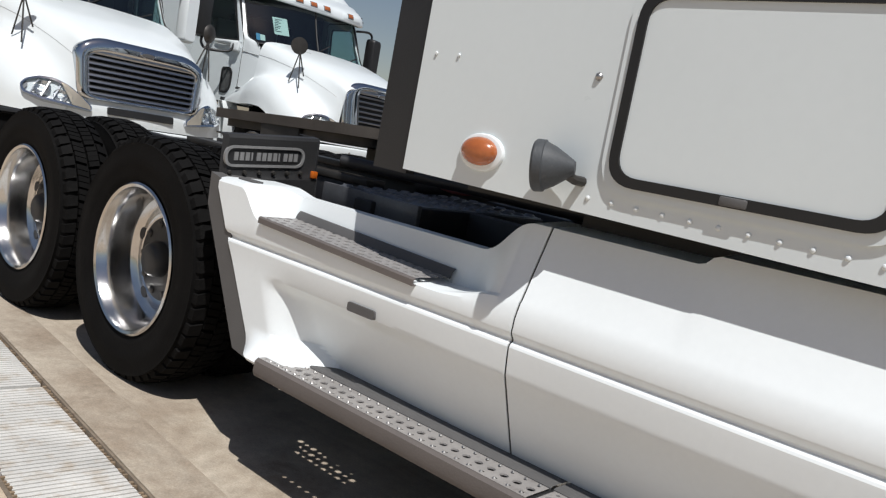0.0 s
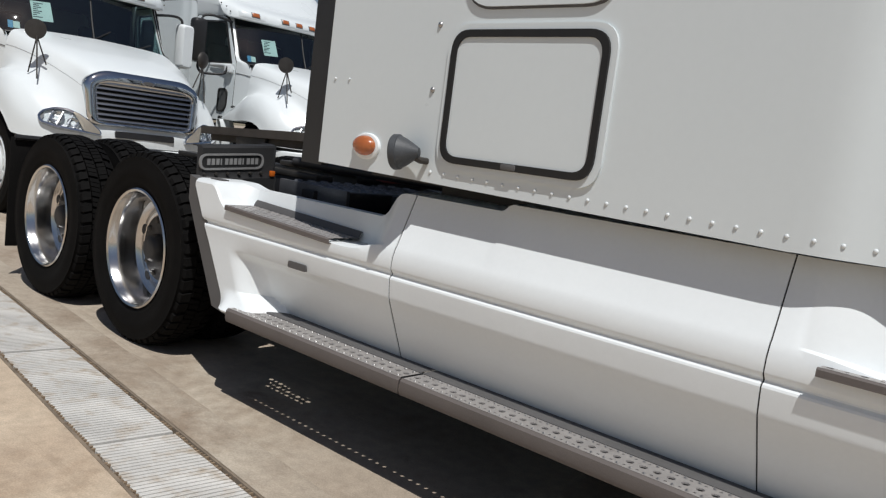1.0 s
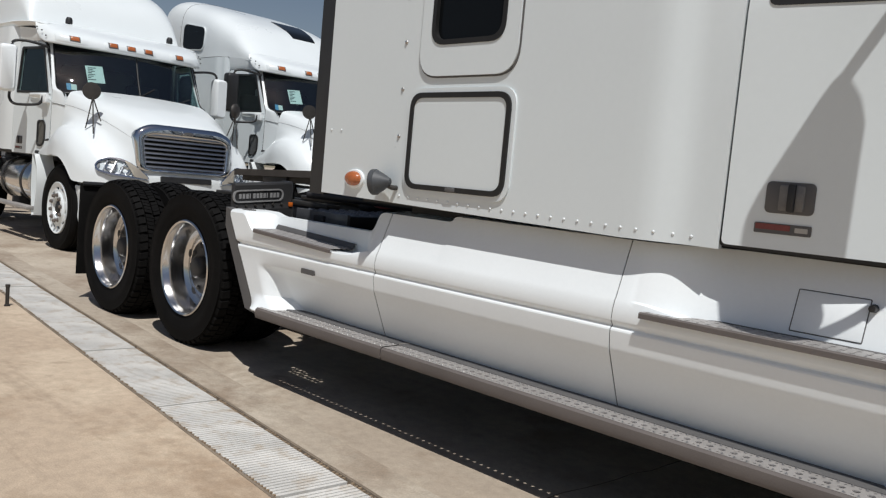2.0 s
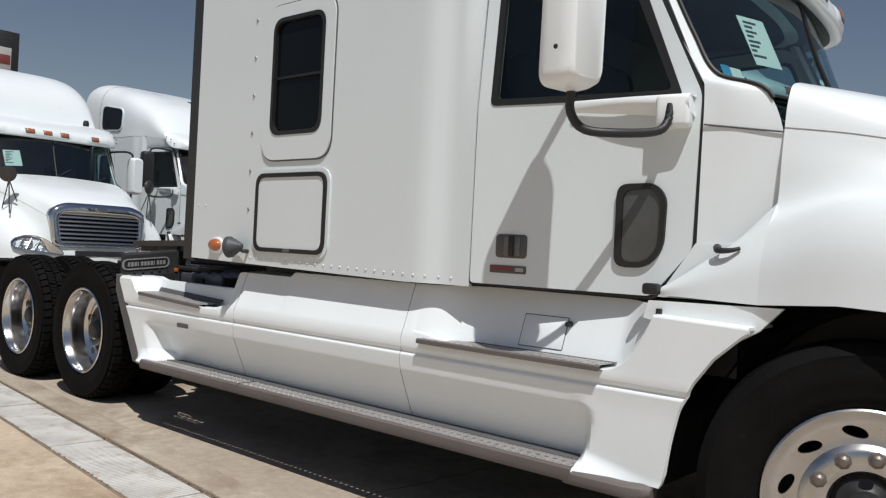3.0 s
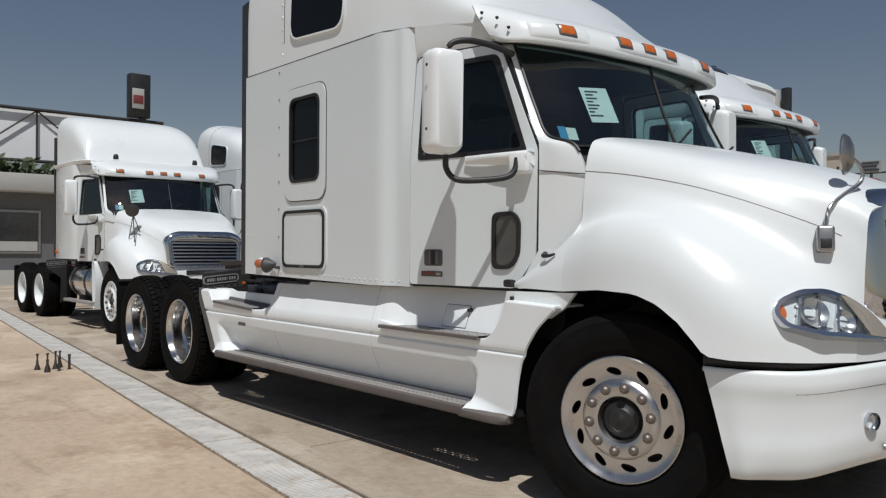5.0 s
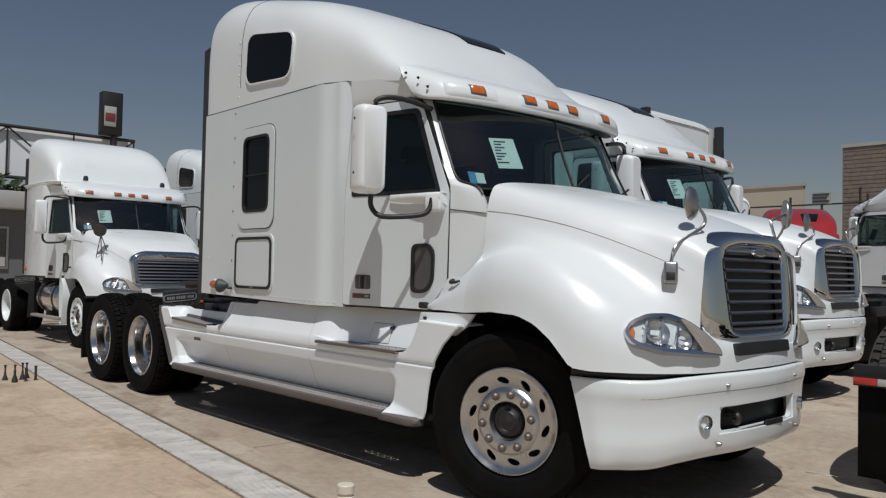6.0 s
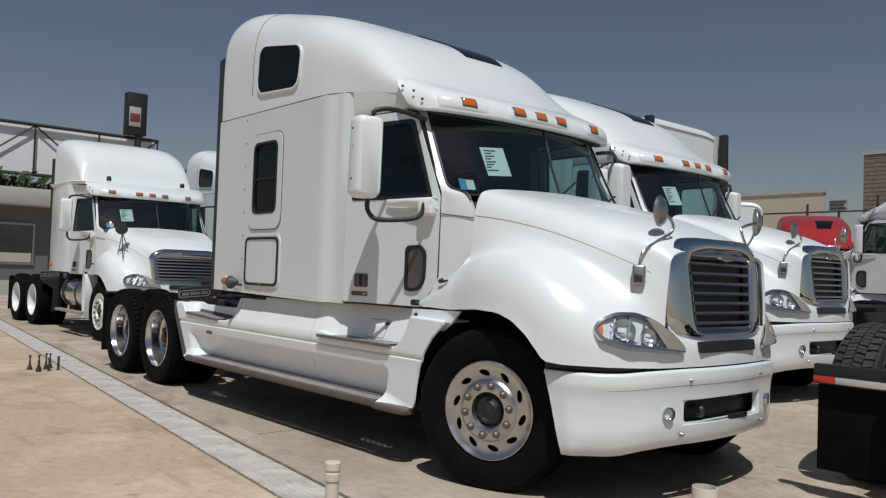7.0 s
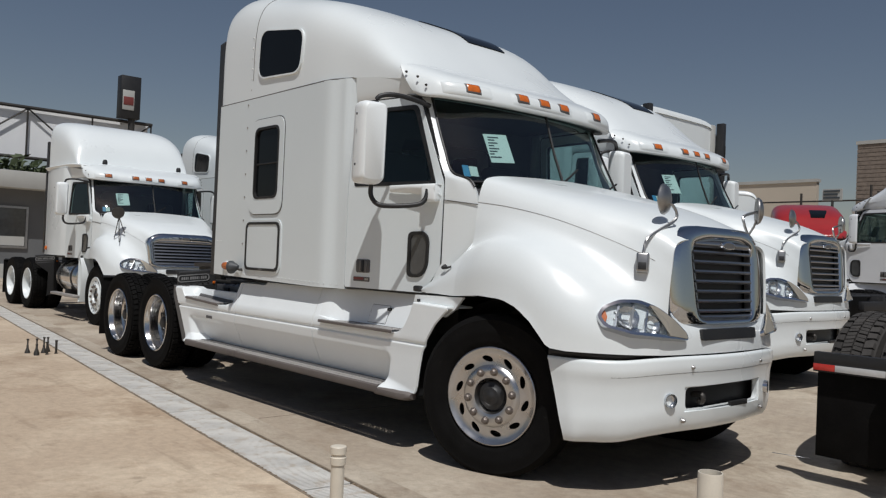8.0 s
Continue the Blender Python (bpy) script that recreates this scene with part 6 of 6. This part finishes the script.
# ---- the yard ----
def concrete(name, base, pale, brown, seed):
    """Stained concrete: pale and brown patches, dark drips, blotches and fine sand."""
    mat = bpy.data.materials.new(name)
    mat.use_nodes = True
    nt = mat.node_tree
    p = nt.nodes["Principled BSDF"]
    p.inputs["Roughness"].default_value = 0.86
    mat.diffuse_color = (*base, 1)
    tc = nt.nodes.new("ShaderNodeTexCoord")
    shift = nt.nodes.new("ShaderNodeMapping")
    shift.inputs["Location"].default_value = (seed, seed * 0.7, 0)
    nt.links.new(tc.outputs["Object"], shift.inputs[0])

    def noise(scale, detail, rough, distort=0.0, stretch=None):
        n = nt.nodes.new("ShaderNodeTexNoise")
        n.inputs["Scale"].default_value, n.inputs["Detail"].default_value, n.inputs["Roughness"].default_value, n.inputs["Distortion"].default_value = scale, detail, rough, distort
        if stretch:
            m = nt.nodes.new("ShaderNodeMapping")
            m.inputs["Scale"].default_value = stretch
            m.inputs["Rotation"].default_value = (0, 0, 0.1)
            nt.links.new(shift.outputs[0], m.inputs[0])
            nt.links.new(m.outputs[0], n.inputs["Vector"])
        else:
            nt.links.new(shift.outputs[0], n.inputs["Vector"])
        return n.outputs[0]

    def limit(src, lo, hi, a=0.0, b=1.0):
        r = nt.nodes.new("ShaderNodeMapRange")
        r.inputs[1].default_value, r.inputs[2].default_value, r.inputs[3].default_value, r.inputs[4].default_value = lo, hi, a, b
        nt.links.new(src, r.inputs[0])
        return r.outputs[0]

    def blend(fac, a, color, mode="MIX"):
        m = nt.nodes.new("ShaderNodeMix")
        m.data_type, m.blend_type = "RGBA", mode
        if isinstance(fac, float):
            m.inputs[0].default_value = fac
        else:
            nt.links.new(fac, m.inputs[0])
        if isinstance(a, tuple):
            m.inputs[6].default_value = (*a, 1)
        else:
            nt.links.new(a, m.inputs[6])
        if isinstance(color, tuple):
            m.inputs[7].default_value = (*color, 1)
        else:
            nt.links.new(color, m.inputs[7])
        return m.outputs[2]
    col = blend(limit(noise(0.55, 9, 0.66, 0.12), 0.47, 0.62, 0.0, 0.9), base, pale)
    col = blend(limit(noise(0.85, 10, 0.72, 0.15), 0.50, 0.66, 0.0, 0.85), col, brown)
    col = blend(limit(noise(1.3, 8, 0.7, 0.3, (0.25, 2.2, 1)), 0.56, 0.70, 0.0, 0.55), col, tuple(c * 0.72 for c in brown))
    col = blend(limit(noise(3.2, 9, 0.7, 0.4), 0.60, 0.72, 0.0, 0.6), col, tuple(c * 0.6 for c in brown))
    col = blend(1.0, col, limit(noise(14.0, 8, 0.75), 0.3, 0.75, 0.80, 1.16), "MULTIPLY")
    col = blend(1.0, col, limit(noise(150.0, 3, 0.6), 0.3, 0.72, 0.84, 1.14), "MULTIPLY")
    nt.links.new(col, p.inputs["Base Color"])
    b = nt.nodes.new("ShaderNodeBump")
    b.inputs["Strength"].default_value, b.inputs["Distance"].default_value = 0.5, 0.005
    nt.links.new(noise(60.0, 6, 0.7), b.inputs["Height"])
    nt.links.new(b.outputs[0], p.inputs["Normal"])
    return mat


CONCRETE = concrete("yard_concrete", (0.40, 0.33, 0.255), (0.53, 0.46, 0.365), (0.27, 0.20, 0.14), 3.0)
STRIP = concrete("drain_strip_concrete", (0.41, 0.345, 0.27), (0.52, 0.455, 0.365), (0.25, 0.185, 0.13), 11.0)
SLAB = concrete("worn_slab_concrete", (0.485, 0.378, 0.275), (0.65, 0.535, 0.40), (0.33, 0.232, 0.152), 27.0)
GRATE = material("galvanised_grating", (0.68, 0.66, 0.62), 0.55, 0.1, vary=0.35, scale=3.2, dirt=(0.47, 0.39, 0.30), dirt_at=0.52, bump=0.2)
DUSTYIRON = material("dusty_iron", (0.24, 0.19, 0.14), 0.8, 0.1, vary=0.5, scale=9, dirt=(0.1, 0.065, 0.04), dirt_at=0.55, bump=0.4)
BARRUST = material("rusty_bar_end", (0.30, 0.22, 0.145), 0.8, 0.2, vary=0.5, scale=20, dirt=(0.12, 0.07, 0.04), dirt_at=0.55, bump=0.3)
PIT = material("drain_pit", (0.05, 0.043, 0.036), 0.9, vary=0.3, scale=8)
JOINT = material("joint_filler", (0.17, 0.135, 0.10), 0.9, vary=0.4, scale=20, bump=0.4)
WALLGREY = material("grey_rendered_wall", (0.13, 0.135, 0.14), 0.8, vary=0.12, scale=1.2, bump=0.3)
SLABPALE = material("pale_concrete_fascia", (0.42, 0.42, 0.40), 0.75, vary=0.12, scale=1.5)
BEIGE = material("beige_rendered_wall", (0.52, 0.46, 0.38), 0.85, vary=0.1, scale=0.3)
BRICK = material("grey_brown_brick", (0.22, 0.18, 0.15), 0.85, vary=0.35, scale=2.5, dirt=(0.11, 0.09, 0.075), dirt_at=0.54)
LEAF = material("dusty_leaves", (0.055, 0.075, 0.03), 0.7, vary=0.4, scale=5)
TRUNK = material("bark", (0.10, 0.075, 0.05), 0.85, vary=0.3, scale=8, bump=0.4)
PANELWHITE = material("billboard_back_sheet", (0.86, 0.87, 0.88), 0.6, vary=0.06, scale=0.8)

SLOPE = -0.0994


def lane(x, off=0.0):
    """y of the drain's far edge at length x, moved off metres towards the open yard."""
    return -1.94 + SLOPE * (x + 0.95) - off * 1.005


ground = part("ground", grid([[(x, y, z) for x in (-600, -60, -20, 20, 60, 600)] for y, z in ((-600, -0.3), (-60, -0.3), (-20, -0.3), (20, -0.3), (60, -0.3), (600, -0.3))]), CONCRETE)
tagged(ground, "bare tan-grey concrete yard reaching far off", "ground", kind="structure")
# two sheets of paving on either side of the drain
X0, X1 = -60.0, 40.0
RISE = 0.15
rows = [[(x, lane(x), 0) for x in (X0, X1)]]
for k in np.linspace(2.9, 4.7, 10):
    rows.append([(x, lane(x, -k), RISE * ease(2.9, 4.7, k)) for x in (X0, X1)])
rows.append([(x, 90, RISE) for x in (X0, X1)])
paving = part("pavement", grid(rows), CONCRETE)
tagged(paving, "stained tan-grey concrete yard under the parked trucks", "pavement", kind="structure")
apron = part("pavement", grid([[(X0, -60, 0), (X1, -60, 0)], [(X0, lane(X0, 0.375), 0), (X1, lane(X1, 0.375), 0)]]), SLAB)
tagged(apron, "worn tan concrete apron with pale patches", "pavement", kind="structure")
# joints and cracks between the slabs, as thin wandering strips


def crack(parent, a, b, width, wander, seed):
    rng = random.Random(seed)
    a, b = Vector(a), Vector(b)
    n = max(6, int((b - a).length / 0.12))
    side = (b - a).normalized().cross(Vector((0, 0, 1)))
    off, rows = 0.0, []
    for i in range(n + 1):
        off = off * 0.9 + rng.uniform(-wander, wander)
        p = a.lerp(b, i / n) + side * off
        w = width * rng.uniform(0.3, 1.2)
        rows.append([p - side * w + Vector((0, 0, -0.004)), p - side * w + Vector((0, 0, 0.0025)), p + side * w + Vector((0, 0, 0.0025)), p + side * w + Vector((0, 0, -0.004))])
    part("slab_joint", grid(rows), JOINT, parent)


crack(paving, (-2.3, lane(-2.3) + 0.24, 0), (-2.1, lane(-2.1, -2.8), 0), 0.0016, 0.02, 31)
crack(apron, (-16, lane(-16, 3.6), 0), (8, lane(8, 3.6), 0), 0.002, 0.012, 20)
# strip of newer concrete along the drain
strip = part("drain_strip", grid([[(x, lane(x, -0.004), 0.003), (x, lane(x, -0.012), 0.004), (x, lane(x, -0.20), 0.0035), (x, lane(x, -0.23), -0.002)] for x in np.linspace(-16, 8, 60)]), STRIP, paving)

# drain with its gratings
turn = pose(0, lane(0), 0, 0, 0, math.degrees(math.atan(SLOPE)))
drain = thing("drain_channel", "long trench drain with pale galvanised gratings in rusty edges", "drain", at=turn)
part("pit", box(-34, 27, -0.37, -0.005, -0.28, -0.16), PIT, drain)
part("edge_angle", box(-34, 27, -0.009, 0.003, -0.2, 0.003, 0.001), DUSTYIRON, drain, "rusty steel edge")
part("edge_angle", box(-34, 27, -0.379, -0.365, -0.2, 0.003, 0.002), DUSTYIRON, drain, "rusty steel edge")


def grating(n, pitch):
    """Cross bars of one grating section, with its two bearers."""
    bm = bmesh.new()
    for i in range(n):
        x = (i + 0.5) * pitch
        for f in (box(x - pitch * 0.36, x + pitch * 0.36, -0.352, -0.024, -0.03, -0.001),):
            join(bm, f)
    for y in (-0.345, -0.30, -0.19, -0.08, -0.031):
        box(0.004, n * pitch - 0.004, y - 0.004, y + 0.004, -0.05, -0.014, bm=bm)
    return mesh_of(bm, "grating", GRATE, 30)


def bar_ends(n, pitch):
    """Rusty ends of the cross bars along both edges of one section."""
    bm = bmesh.new()
    rng = random.Random(5)
    for i in range(n):
        x = (i + 0.5) * pitch
        for y in (-0.357, -0.019):
            if rng.random() < 0.9:
                box(x - pitch * 0.2, x + pitch * 0.2, y - 0.007, y + 0.007, -0.03, rng.uniform(-0.004, 0.003), bm=bm)
    return mesh_of(bm, "bar_end", BARRUST, 30)


section = grating(48, 0.0265)
ends = bar_ends(48, 0.0265)
for k in range(-12, 35):
    x = -4.19 + 1.288 * (k - 11)
    part("grating", section, None, drain, at=pose(x + 0.008, 0, random.uniform(-0.003, 0.001), random.uniform(-0.3, 0.3), 0, 0))
    tagged(part("bar_end", ends, None, drain, at=pose(x + 0.008, 0, 0)), kind="stuff")

# ---- trucks ----
truck_a = build_truck("white high-roof sleeper truck with polished rims and chrome grille", steer=18.0)
truck_b = copy_thing(truck_a, pose(-1.05, 4.03, RISE))
truck_c = build_truck("white truck with roof deflector, bare fuel tank and white rims", high=False, fairing=False, white_rims=True, rear1=-4.2, rear2=-5.52, tripod=True, slim=True)
truck_c.matrix_basis = pose(-10.8, 1.04, 0)
truck_d = build_truck("white high-roof sleeper truck with black side mirrors", fairing=False, black_mirrors=True, tripod=True)
truck_d.matrix_basis = pose(-10.9, 4.3, RISE)
for ob in truck_c.children_recursive + truck_d.children_recursive:
    if ob.data and ob.data.materials and ob.data.materials[0] == AMBER and ob.parent.name.split(".")[0] in ("roof_lamp", "headlight"):
        ob.material_slots[0].link = "OBJECT"
        ob.material_slots[0].material = MARKER if ob.parent.name.startswith("roof") else STEEL
truck_e = copy_thing(truck_d, pose(-7.93, 7.32, RISE, 0, 0, 180))
tagged(truck_e, "white high-roof truck parked with its tail forward")
truck_f = copy_thing(truck_a, pose(-3.95, 13.6, RISE, 0, 0, 180))
for s in (-1, 1):
    part("exhaust_shield", box(-3.94, -3.80, s * 1.06 - 0.07, s * 1.06 + 0.07, 1.3, 3.9, 0.02), SLABPALE, truck_e, "pale steel exhaust shield")
    part("tall_fin", box(-4.1, -3.95, s * 1.16 - 0.05, s * 1.16 + 0.05, 1.3, 3.93, 0.02), BLACK, truck_e, "tall black side fin")

tagged(truck_f, "silver high-roof truck parked in the rear row")
repaint(truck_f, SILVERPAINT)
truck_g = copy_thing(truck_d, pose(-8.7, 23.55, RISE, 0, 0, -60))
tagged(truck_g, "red tractor truck parked far off by the fence")
repaint(truck_g, REDPAINT)
truck_h = copy_thing(truck_d, pose(-12.4, 23.4, RISE, 0, 0, 120))
tagged(truck_h, "white tractor truck parked far off")

# ---- tail of a truck that stands across the row ----
tail = thing("flatbed_truck", "black truck tail with mud flap and reflective tape", "truck")
part("mud_flap", box(1.36, 2.0, 0.55, 0.565, 0.19, 0.84, 0.003), RUBBER, tail, "large black rubber mud flap")
bar = part("flap_bar", box(1.35, 2.9, 0.50, 0.56, 0.81, 0.885, 0.006), BLACK, tail)
part("red_tape", box(1.352, 1.49, 0.494, 0.499, 0.765, 0.807, 0.001), REDLENS, bar, "red reflective tape")
part("silver_tape", box(1.492, 1.80, 0.494, 0.499, 0.765, 0.807, 0.001), SILVERTAPE, bar, "silver reflective tape")
part("tape_board", box(1.35, 2.0, 0.499, 0.55, 0.755, 0.815, 0.002), BLACK, bar)
for x in (1.46, 1.79, 3.0, 3.33):
    w = part("tyre", MESH["dusty_tyre"], None, tail, at=pose(x - 0.05, 1.45, 0.553, 0, 0, 90) @ Matrix.Scale(1.1, 4) @ pose(0, -0.14, 0))
    part("tread", MESH["dusty_tread"], None, w)
    part("rim", MESH["white_dish"], None, w)
part("axle", tube([(1.4, 1.45, 0.553), (3.4, 1.45, 0.553)], 0.08, 12), FRAME, tail)
for x in (2.0, 2.75):
    part("frame_rail", box(x - 0.04, x + 0.04, 0.56, 6.0, 0.80, 1.05, 0.008), FRAME, tail)
part("second_axle", tube([(1.4, 5.2, 0.553), (3.4, 5.2, 0.553)], 0.08, 12), FRAME, tail)
part("post", box(1.86, 1.93, 0.42, 0.49, 0.0, 0.9, 0.006), BLACK, tail)

# ---- pipes that stand out of the ground ----
def pipe_post(x, y, h, r, capped):
    prof = [(r, 0.0), (r, h - 0.10), (r * 1.18, h - 0.098), (r * 1.2, h - 0.06), (r * 1.02, h - 0.055), (r * 1.02, h - 0.045), (r * 1.2, h - 0.04), (r * 1.2, h - 0.004)]
    prof += [(r * 1.1, h), (0.0, h + 0.004)] if capped else [(r * 1.15, h), (r * 0.98, h), (r * 0.95, h - 0.2), (0.0, h - 0.21)]
    if not capped:
        prof = [(r, 0.0), (r, h - 0.006), (r * 0.97, h), (r * 0.88, h), (r * 0.86, h - 0.2), (0.0, h - 0.21)]
    ob = part("pipe_post", lathe([(a, -b) for a, b in prof], 32, pose(x, y, 0, -90, 0, 0)), PVC)
    return tagged(ob, "cream plastic pipe standing out of the concrete", "pipe", "plastic pipes")


pipe_post(0.06, -2.40, 0.35, 0.037, True)
pipe_post(1.95, -1.83, 0.55, 0.052, False)

# ---- small jacks left on the apron ----
for k, (x, y, h, kind) in enumerate(((-7.29, -2.08, 0.18, 0), (-7.19, -2.00, 0.19, 0), (-7.04, -2.04, 0.14, 0), (-7.25, -1.90, 0.20, 0), (-7.07, -1.91, 0.16, 1), (-7.34, -1.83, 0.19, 0), (-7.12, -1.79, 0.17, 1))):
    if kind == 0:
        prof = [(0.0, 0.0), (0.044, 0.0), (0.04, 0.015), (0.024, 0.055), (0.017, 0.07), (0.017, 0.10), (0.012, 0.105), (0.012, h - 0.02), (0.02, h - 0.018), (0.02, h), (0.0, h)]
    else:
        prof = [(0.0, 0.0), (0.028, 0.0), (0.028, 0.01), (0.018, 0.014), (0.018, h - 0.02), (0.022, h - 0.018), (0.022, h), (0.0, h)]
    tagged(part("screw_jack", lathe([(a * 0.78, -b) for a, b in prof], 16, pose(x, y, 0, -90, 0, 0)), DARKSTEEL), "small dark steel screw jack standing on the concrete" if kind == 0 else "short dark steel pin standing on the concrete", "jack", "jacks on the apron")

# ---- behind the trucks, towards the street ----
office = thing("office_building", "low grey building with a pale flat roof edge", "building")
part("wall", box(-38.0, -30.0, -9.0, 9.0, 0, 3.4), WALLGREY, office)
part("roof_slab", box(-38.6, -29.2, -9.6, 9.6, 3.4, 4.05, 0.03), SLABPALE, office)
part("base_band", box(-30.0, -29.9, -9.0, 9.0, 0, 0.55), SLABPALE, office)
for y in (-6.5, -2.4, 1.6, 5.2):
    win = part("window", ring_plate(rrect(y, y + 2.0, 1.15, 2.75, 0.01, 1), rrect(y + 0.08, y + 1.92, 1.23, 2.67, 0.01, 1), lambda u, v, d: Vector((-29.93 - d, u, v)), 0.06), STEEL, office)
    part("pane", box(-29.99, -29.97, y + 0.08, y + 1.92, 1.23, 2.67), SMOKE, win)
    part("blind", box(-29.968, -29.962, y + 0.1, y + 1.9, 1.25, 1.6), SLABPALE, win)
board = thing("billboard", "wide billboard seen from behind on a steel truss", "billboard")
part("sheet", box(-47.1, -47.0, -14.0, 14.6, 6.3, 9.1), PANELWHITE, board)
for z in (6.25, 9.15):
    part("chord", tube([(-46.8, -14.0, z), (-46.8, 14.8, z)], 0.10, 8), DARKSTEEL, board)
for k in range(9):
    y = -13.9 + k * 3.58
    part("upright", tube([(-46.8, y, 6.2), (-46.8, y, 9.2)], 0.055, 6), DARKSTEEL, board)
    if k < 8:
        a, b = ((6.3, 9.1) if k % 2 else (9.1, 6.3))
        part("diagonal", tube([(-46.8, y, a), (-46.8, y + 3.58, b)], 0.05, 6), DARKSTEEL, board)
for y in (-9.0, 0.0, 9.0, 14.0):
    part("column", tube([(-46.7, y, 0), (-46.7, y, 6.3)], 0.18, 10), DARKSTEEL, board)
sign = thing("pylon_sign", "tall dark pylon sign with a pale panel", "sign")
part("box", box(-46.4, -45.7, 12.4, 13.6, 9.2, 11.8, 0.04), BLACK, sign)
part("panel", box(-45.72, -45.66, 12.5, 13.2, 9.7, 10.9, 0.01), SLABPALE, sign)
part("band", box(-45.68, -45.64, 12.55, 13.15, 10.0, 10.5, 0.01), REDLABEL, sign)
part("pole", tube([(-46.0, 13.2, 0), (-46.0, 13.2, 9.3)], 0.2, 10), DARKSTEEL, sign)


def tree(x, y, h, seed):
    rnd = random.Random(seed)
    t = thing("tree", "dusty green street tree behind the low building", "tree", "street trees", at=pose(x, y, 0))
    part("trunk", tube([(0, 0, 0), (0.1, 0.05, h * 0.35), (0.0, 0.1, h * 0.7)], lambda k: 0.22 * (1 - 0.7 * k), 8, 8), TRUNK, t)
    for k in range(4):
        a = rnd.uniform(0, 6.28)
        part("limb", tube([(0.05, 0.05, h * 0.35), (math.cos(a) * 0.8, math.sin(a) * 0.8, h * 0.6), (math.cos(a) * 1.4, math.sin(a) * 1.4, h * 0.78)], lambda k: 0.09 * (1 - 0.7 * k), 6, 6), TRUNK, t)
    bm = bmesh.new()
    for c in range(26):
        a, rr, z = rnd.uniform(0, 6.28), rnd.uniform(0.2, 1.9), rnd.uniform(0.45, 0.98) * h
        cen = Vector((math.cos(a) * rr, math.sin(a) * rr, z))
        for k in range(46):
            d = Vector((rnd.gauss(0, 1), rnd.gauss(0, 1), rnd.gauss(0, 0.8))) * 0.34
            n = Vector((rnd.gauss(0, 1), rnd.gauss(0, 1), rnd.gauss(0.5, 1))).normalized()
            u = n.orthogonal().normalized() * rnd.uniform(0.16, 0.30)
            v = n.cross(u) * 0.6
            p = cen + d
            bm.faces.new([bm.verts.new(p + q) for q in (-u, v * 0.9, u, -v * 0.9)])
    tagged(part("crown", bm, LEAF, t), kind="stuff")
    return t


for k in range(9):
    tree(-41.5 - (k % 2) * 1.5, -9 + k * 2.5, 5.3 + 0.35 * (k % 3), 40 + k)

rod = thing("steel_rod", "thin pale steel rod lying on the concrete", "rod")
part("bar", tube([(0.79, 1.13, 0.009), (1.12, 1.195, 0.012), (1.49, 1.26, 0.02)], 0.009, 8), ALU, rod)

# ---- far side of the yard ----
shed = thing("warehouse", "long low beige warehouse wall", "building")
part("wall", box(-60.0, -24.6, 60.0, 60.4, 0, 8.9), BEIGE, shed)
part("parapet", box(-60.1, -24.5, 59.9, 60.5, 8.9, 9.15), SLABPALE, shed)
tower = thing("brick_building", "tall grey-brown brick building", "building")
core = part("wall", box(-20.0, 6.0, 56.0, 68.0, 0, 11.0), BRICK, tower)
for k in range(28):
    part("course", box(-20.02, 6.0, 55.965, 56.0, 2.6 + k * 0.3, 2.85 + k * 0.3), BRICK, core)
part("roof_edge", box(-20.1, 6.1, 55.9, 68.1, 11.0, 11.25), SLABPALE, tower)
fence = thing("fence", "dark steel fence along the far yard", "fence")
for k in range(13):
    x = -30 + k * 3.2
    part("post", tube([(x, 34, 0), (x, 34, 5.35 if k % 3 else 5.65)], 0.055, 6), DARKSTEEL, fence)
    if k % 3 == 0:
        part("post", tube([(x + 0.32, 34, 0), (x + 0.32, 34, 5.35)], 0.055, 6), DARKSTEEL, fence)
for z in (2.2, 4.95):
    part("rail", tube([(-30, 34, z), (9, 34, z)], 0.04, 6), DARKSTEEL, fence)
notice = thing("notice_board", "pale notice board with dark lines of print", "sign")
part("board", box(-12.9, -12.0, 33.8, 33.86, 4.95, 5.5), SLABPALE, notice)
for k in range(3):
    part("print_bar", box(-12.85, -12.1 - 0.1 * (k % 2), 33.77, 33.8, 5.36 - k * 0.16, 5.44 - k * 0.16), INK, notice)
part("post", tube([(-12.45, 33.85, 0), (-12.45, 33.85, 4.98)], 0.06, 6), DARKSTEEL, notice)
pole = thing("utility_pole", "grey concrete utility pole with fittings", "pole")
part("shaft", tube([(-9.6, 40, 0), (-9.6, 40, 8.2)], 0.16, 10), SLABPALE, pole)
part("transformer", lathe([(0.0, -0.5), (0.3, -0.48), (0.3, 0.48), (0.0, 0.5)], 16, pose(-9.2, 40, 6.6, 90, 0, 0)), WALLGREY, pole)
part("crossarm", box(-10.5, -8.7, 39.95, 40.05, 7.6, 7.72), DARKSTEEL, pole)
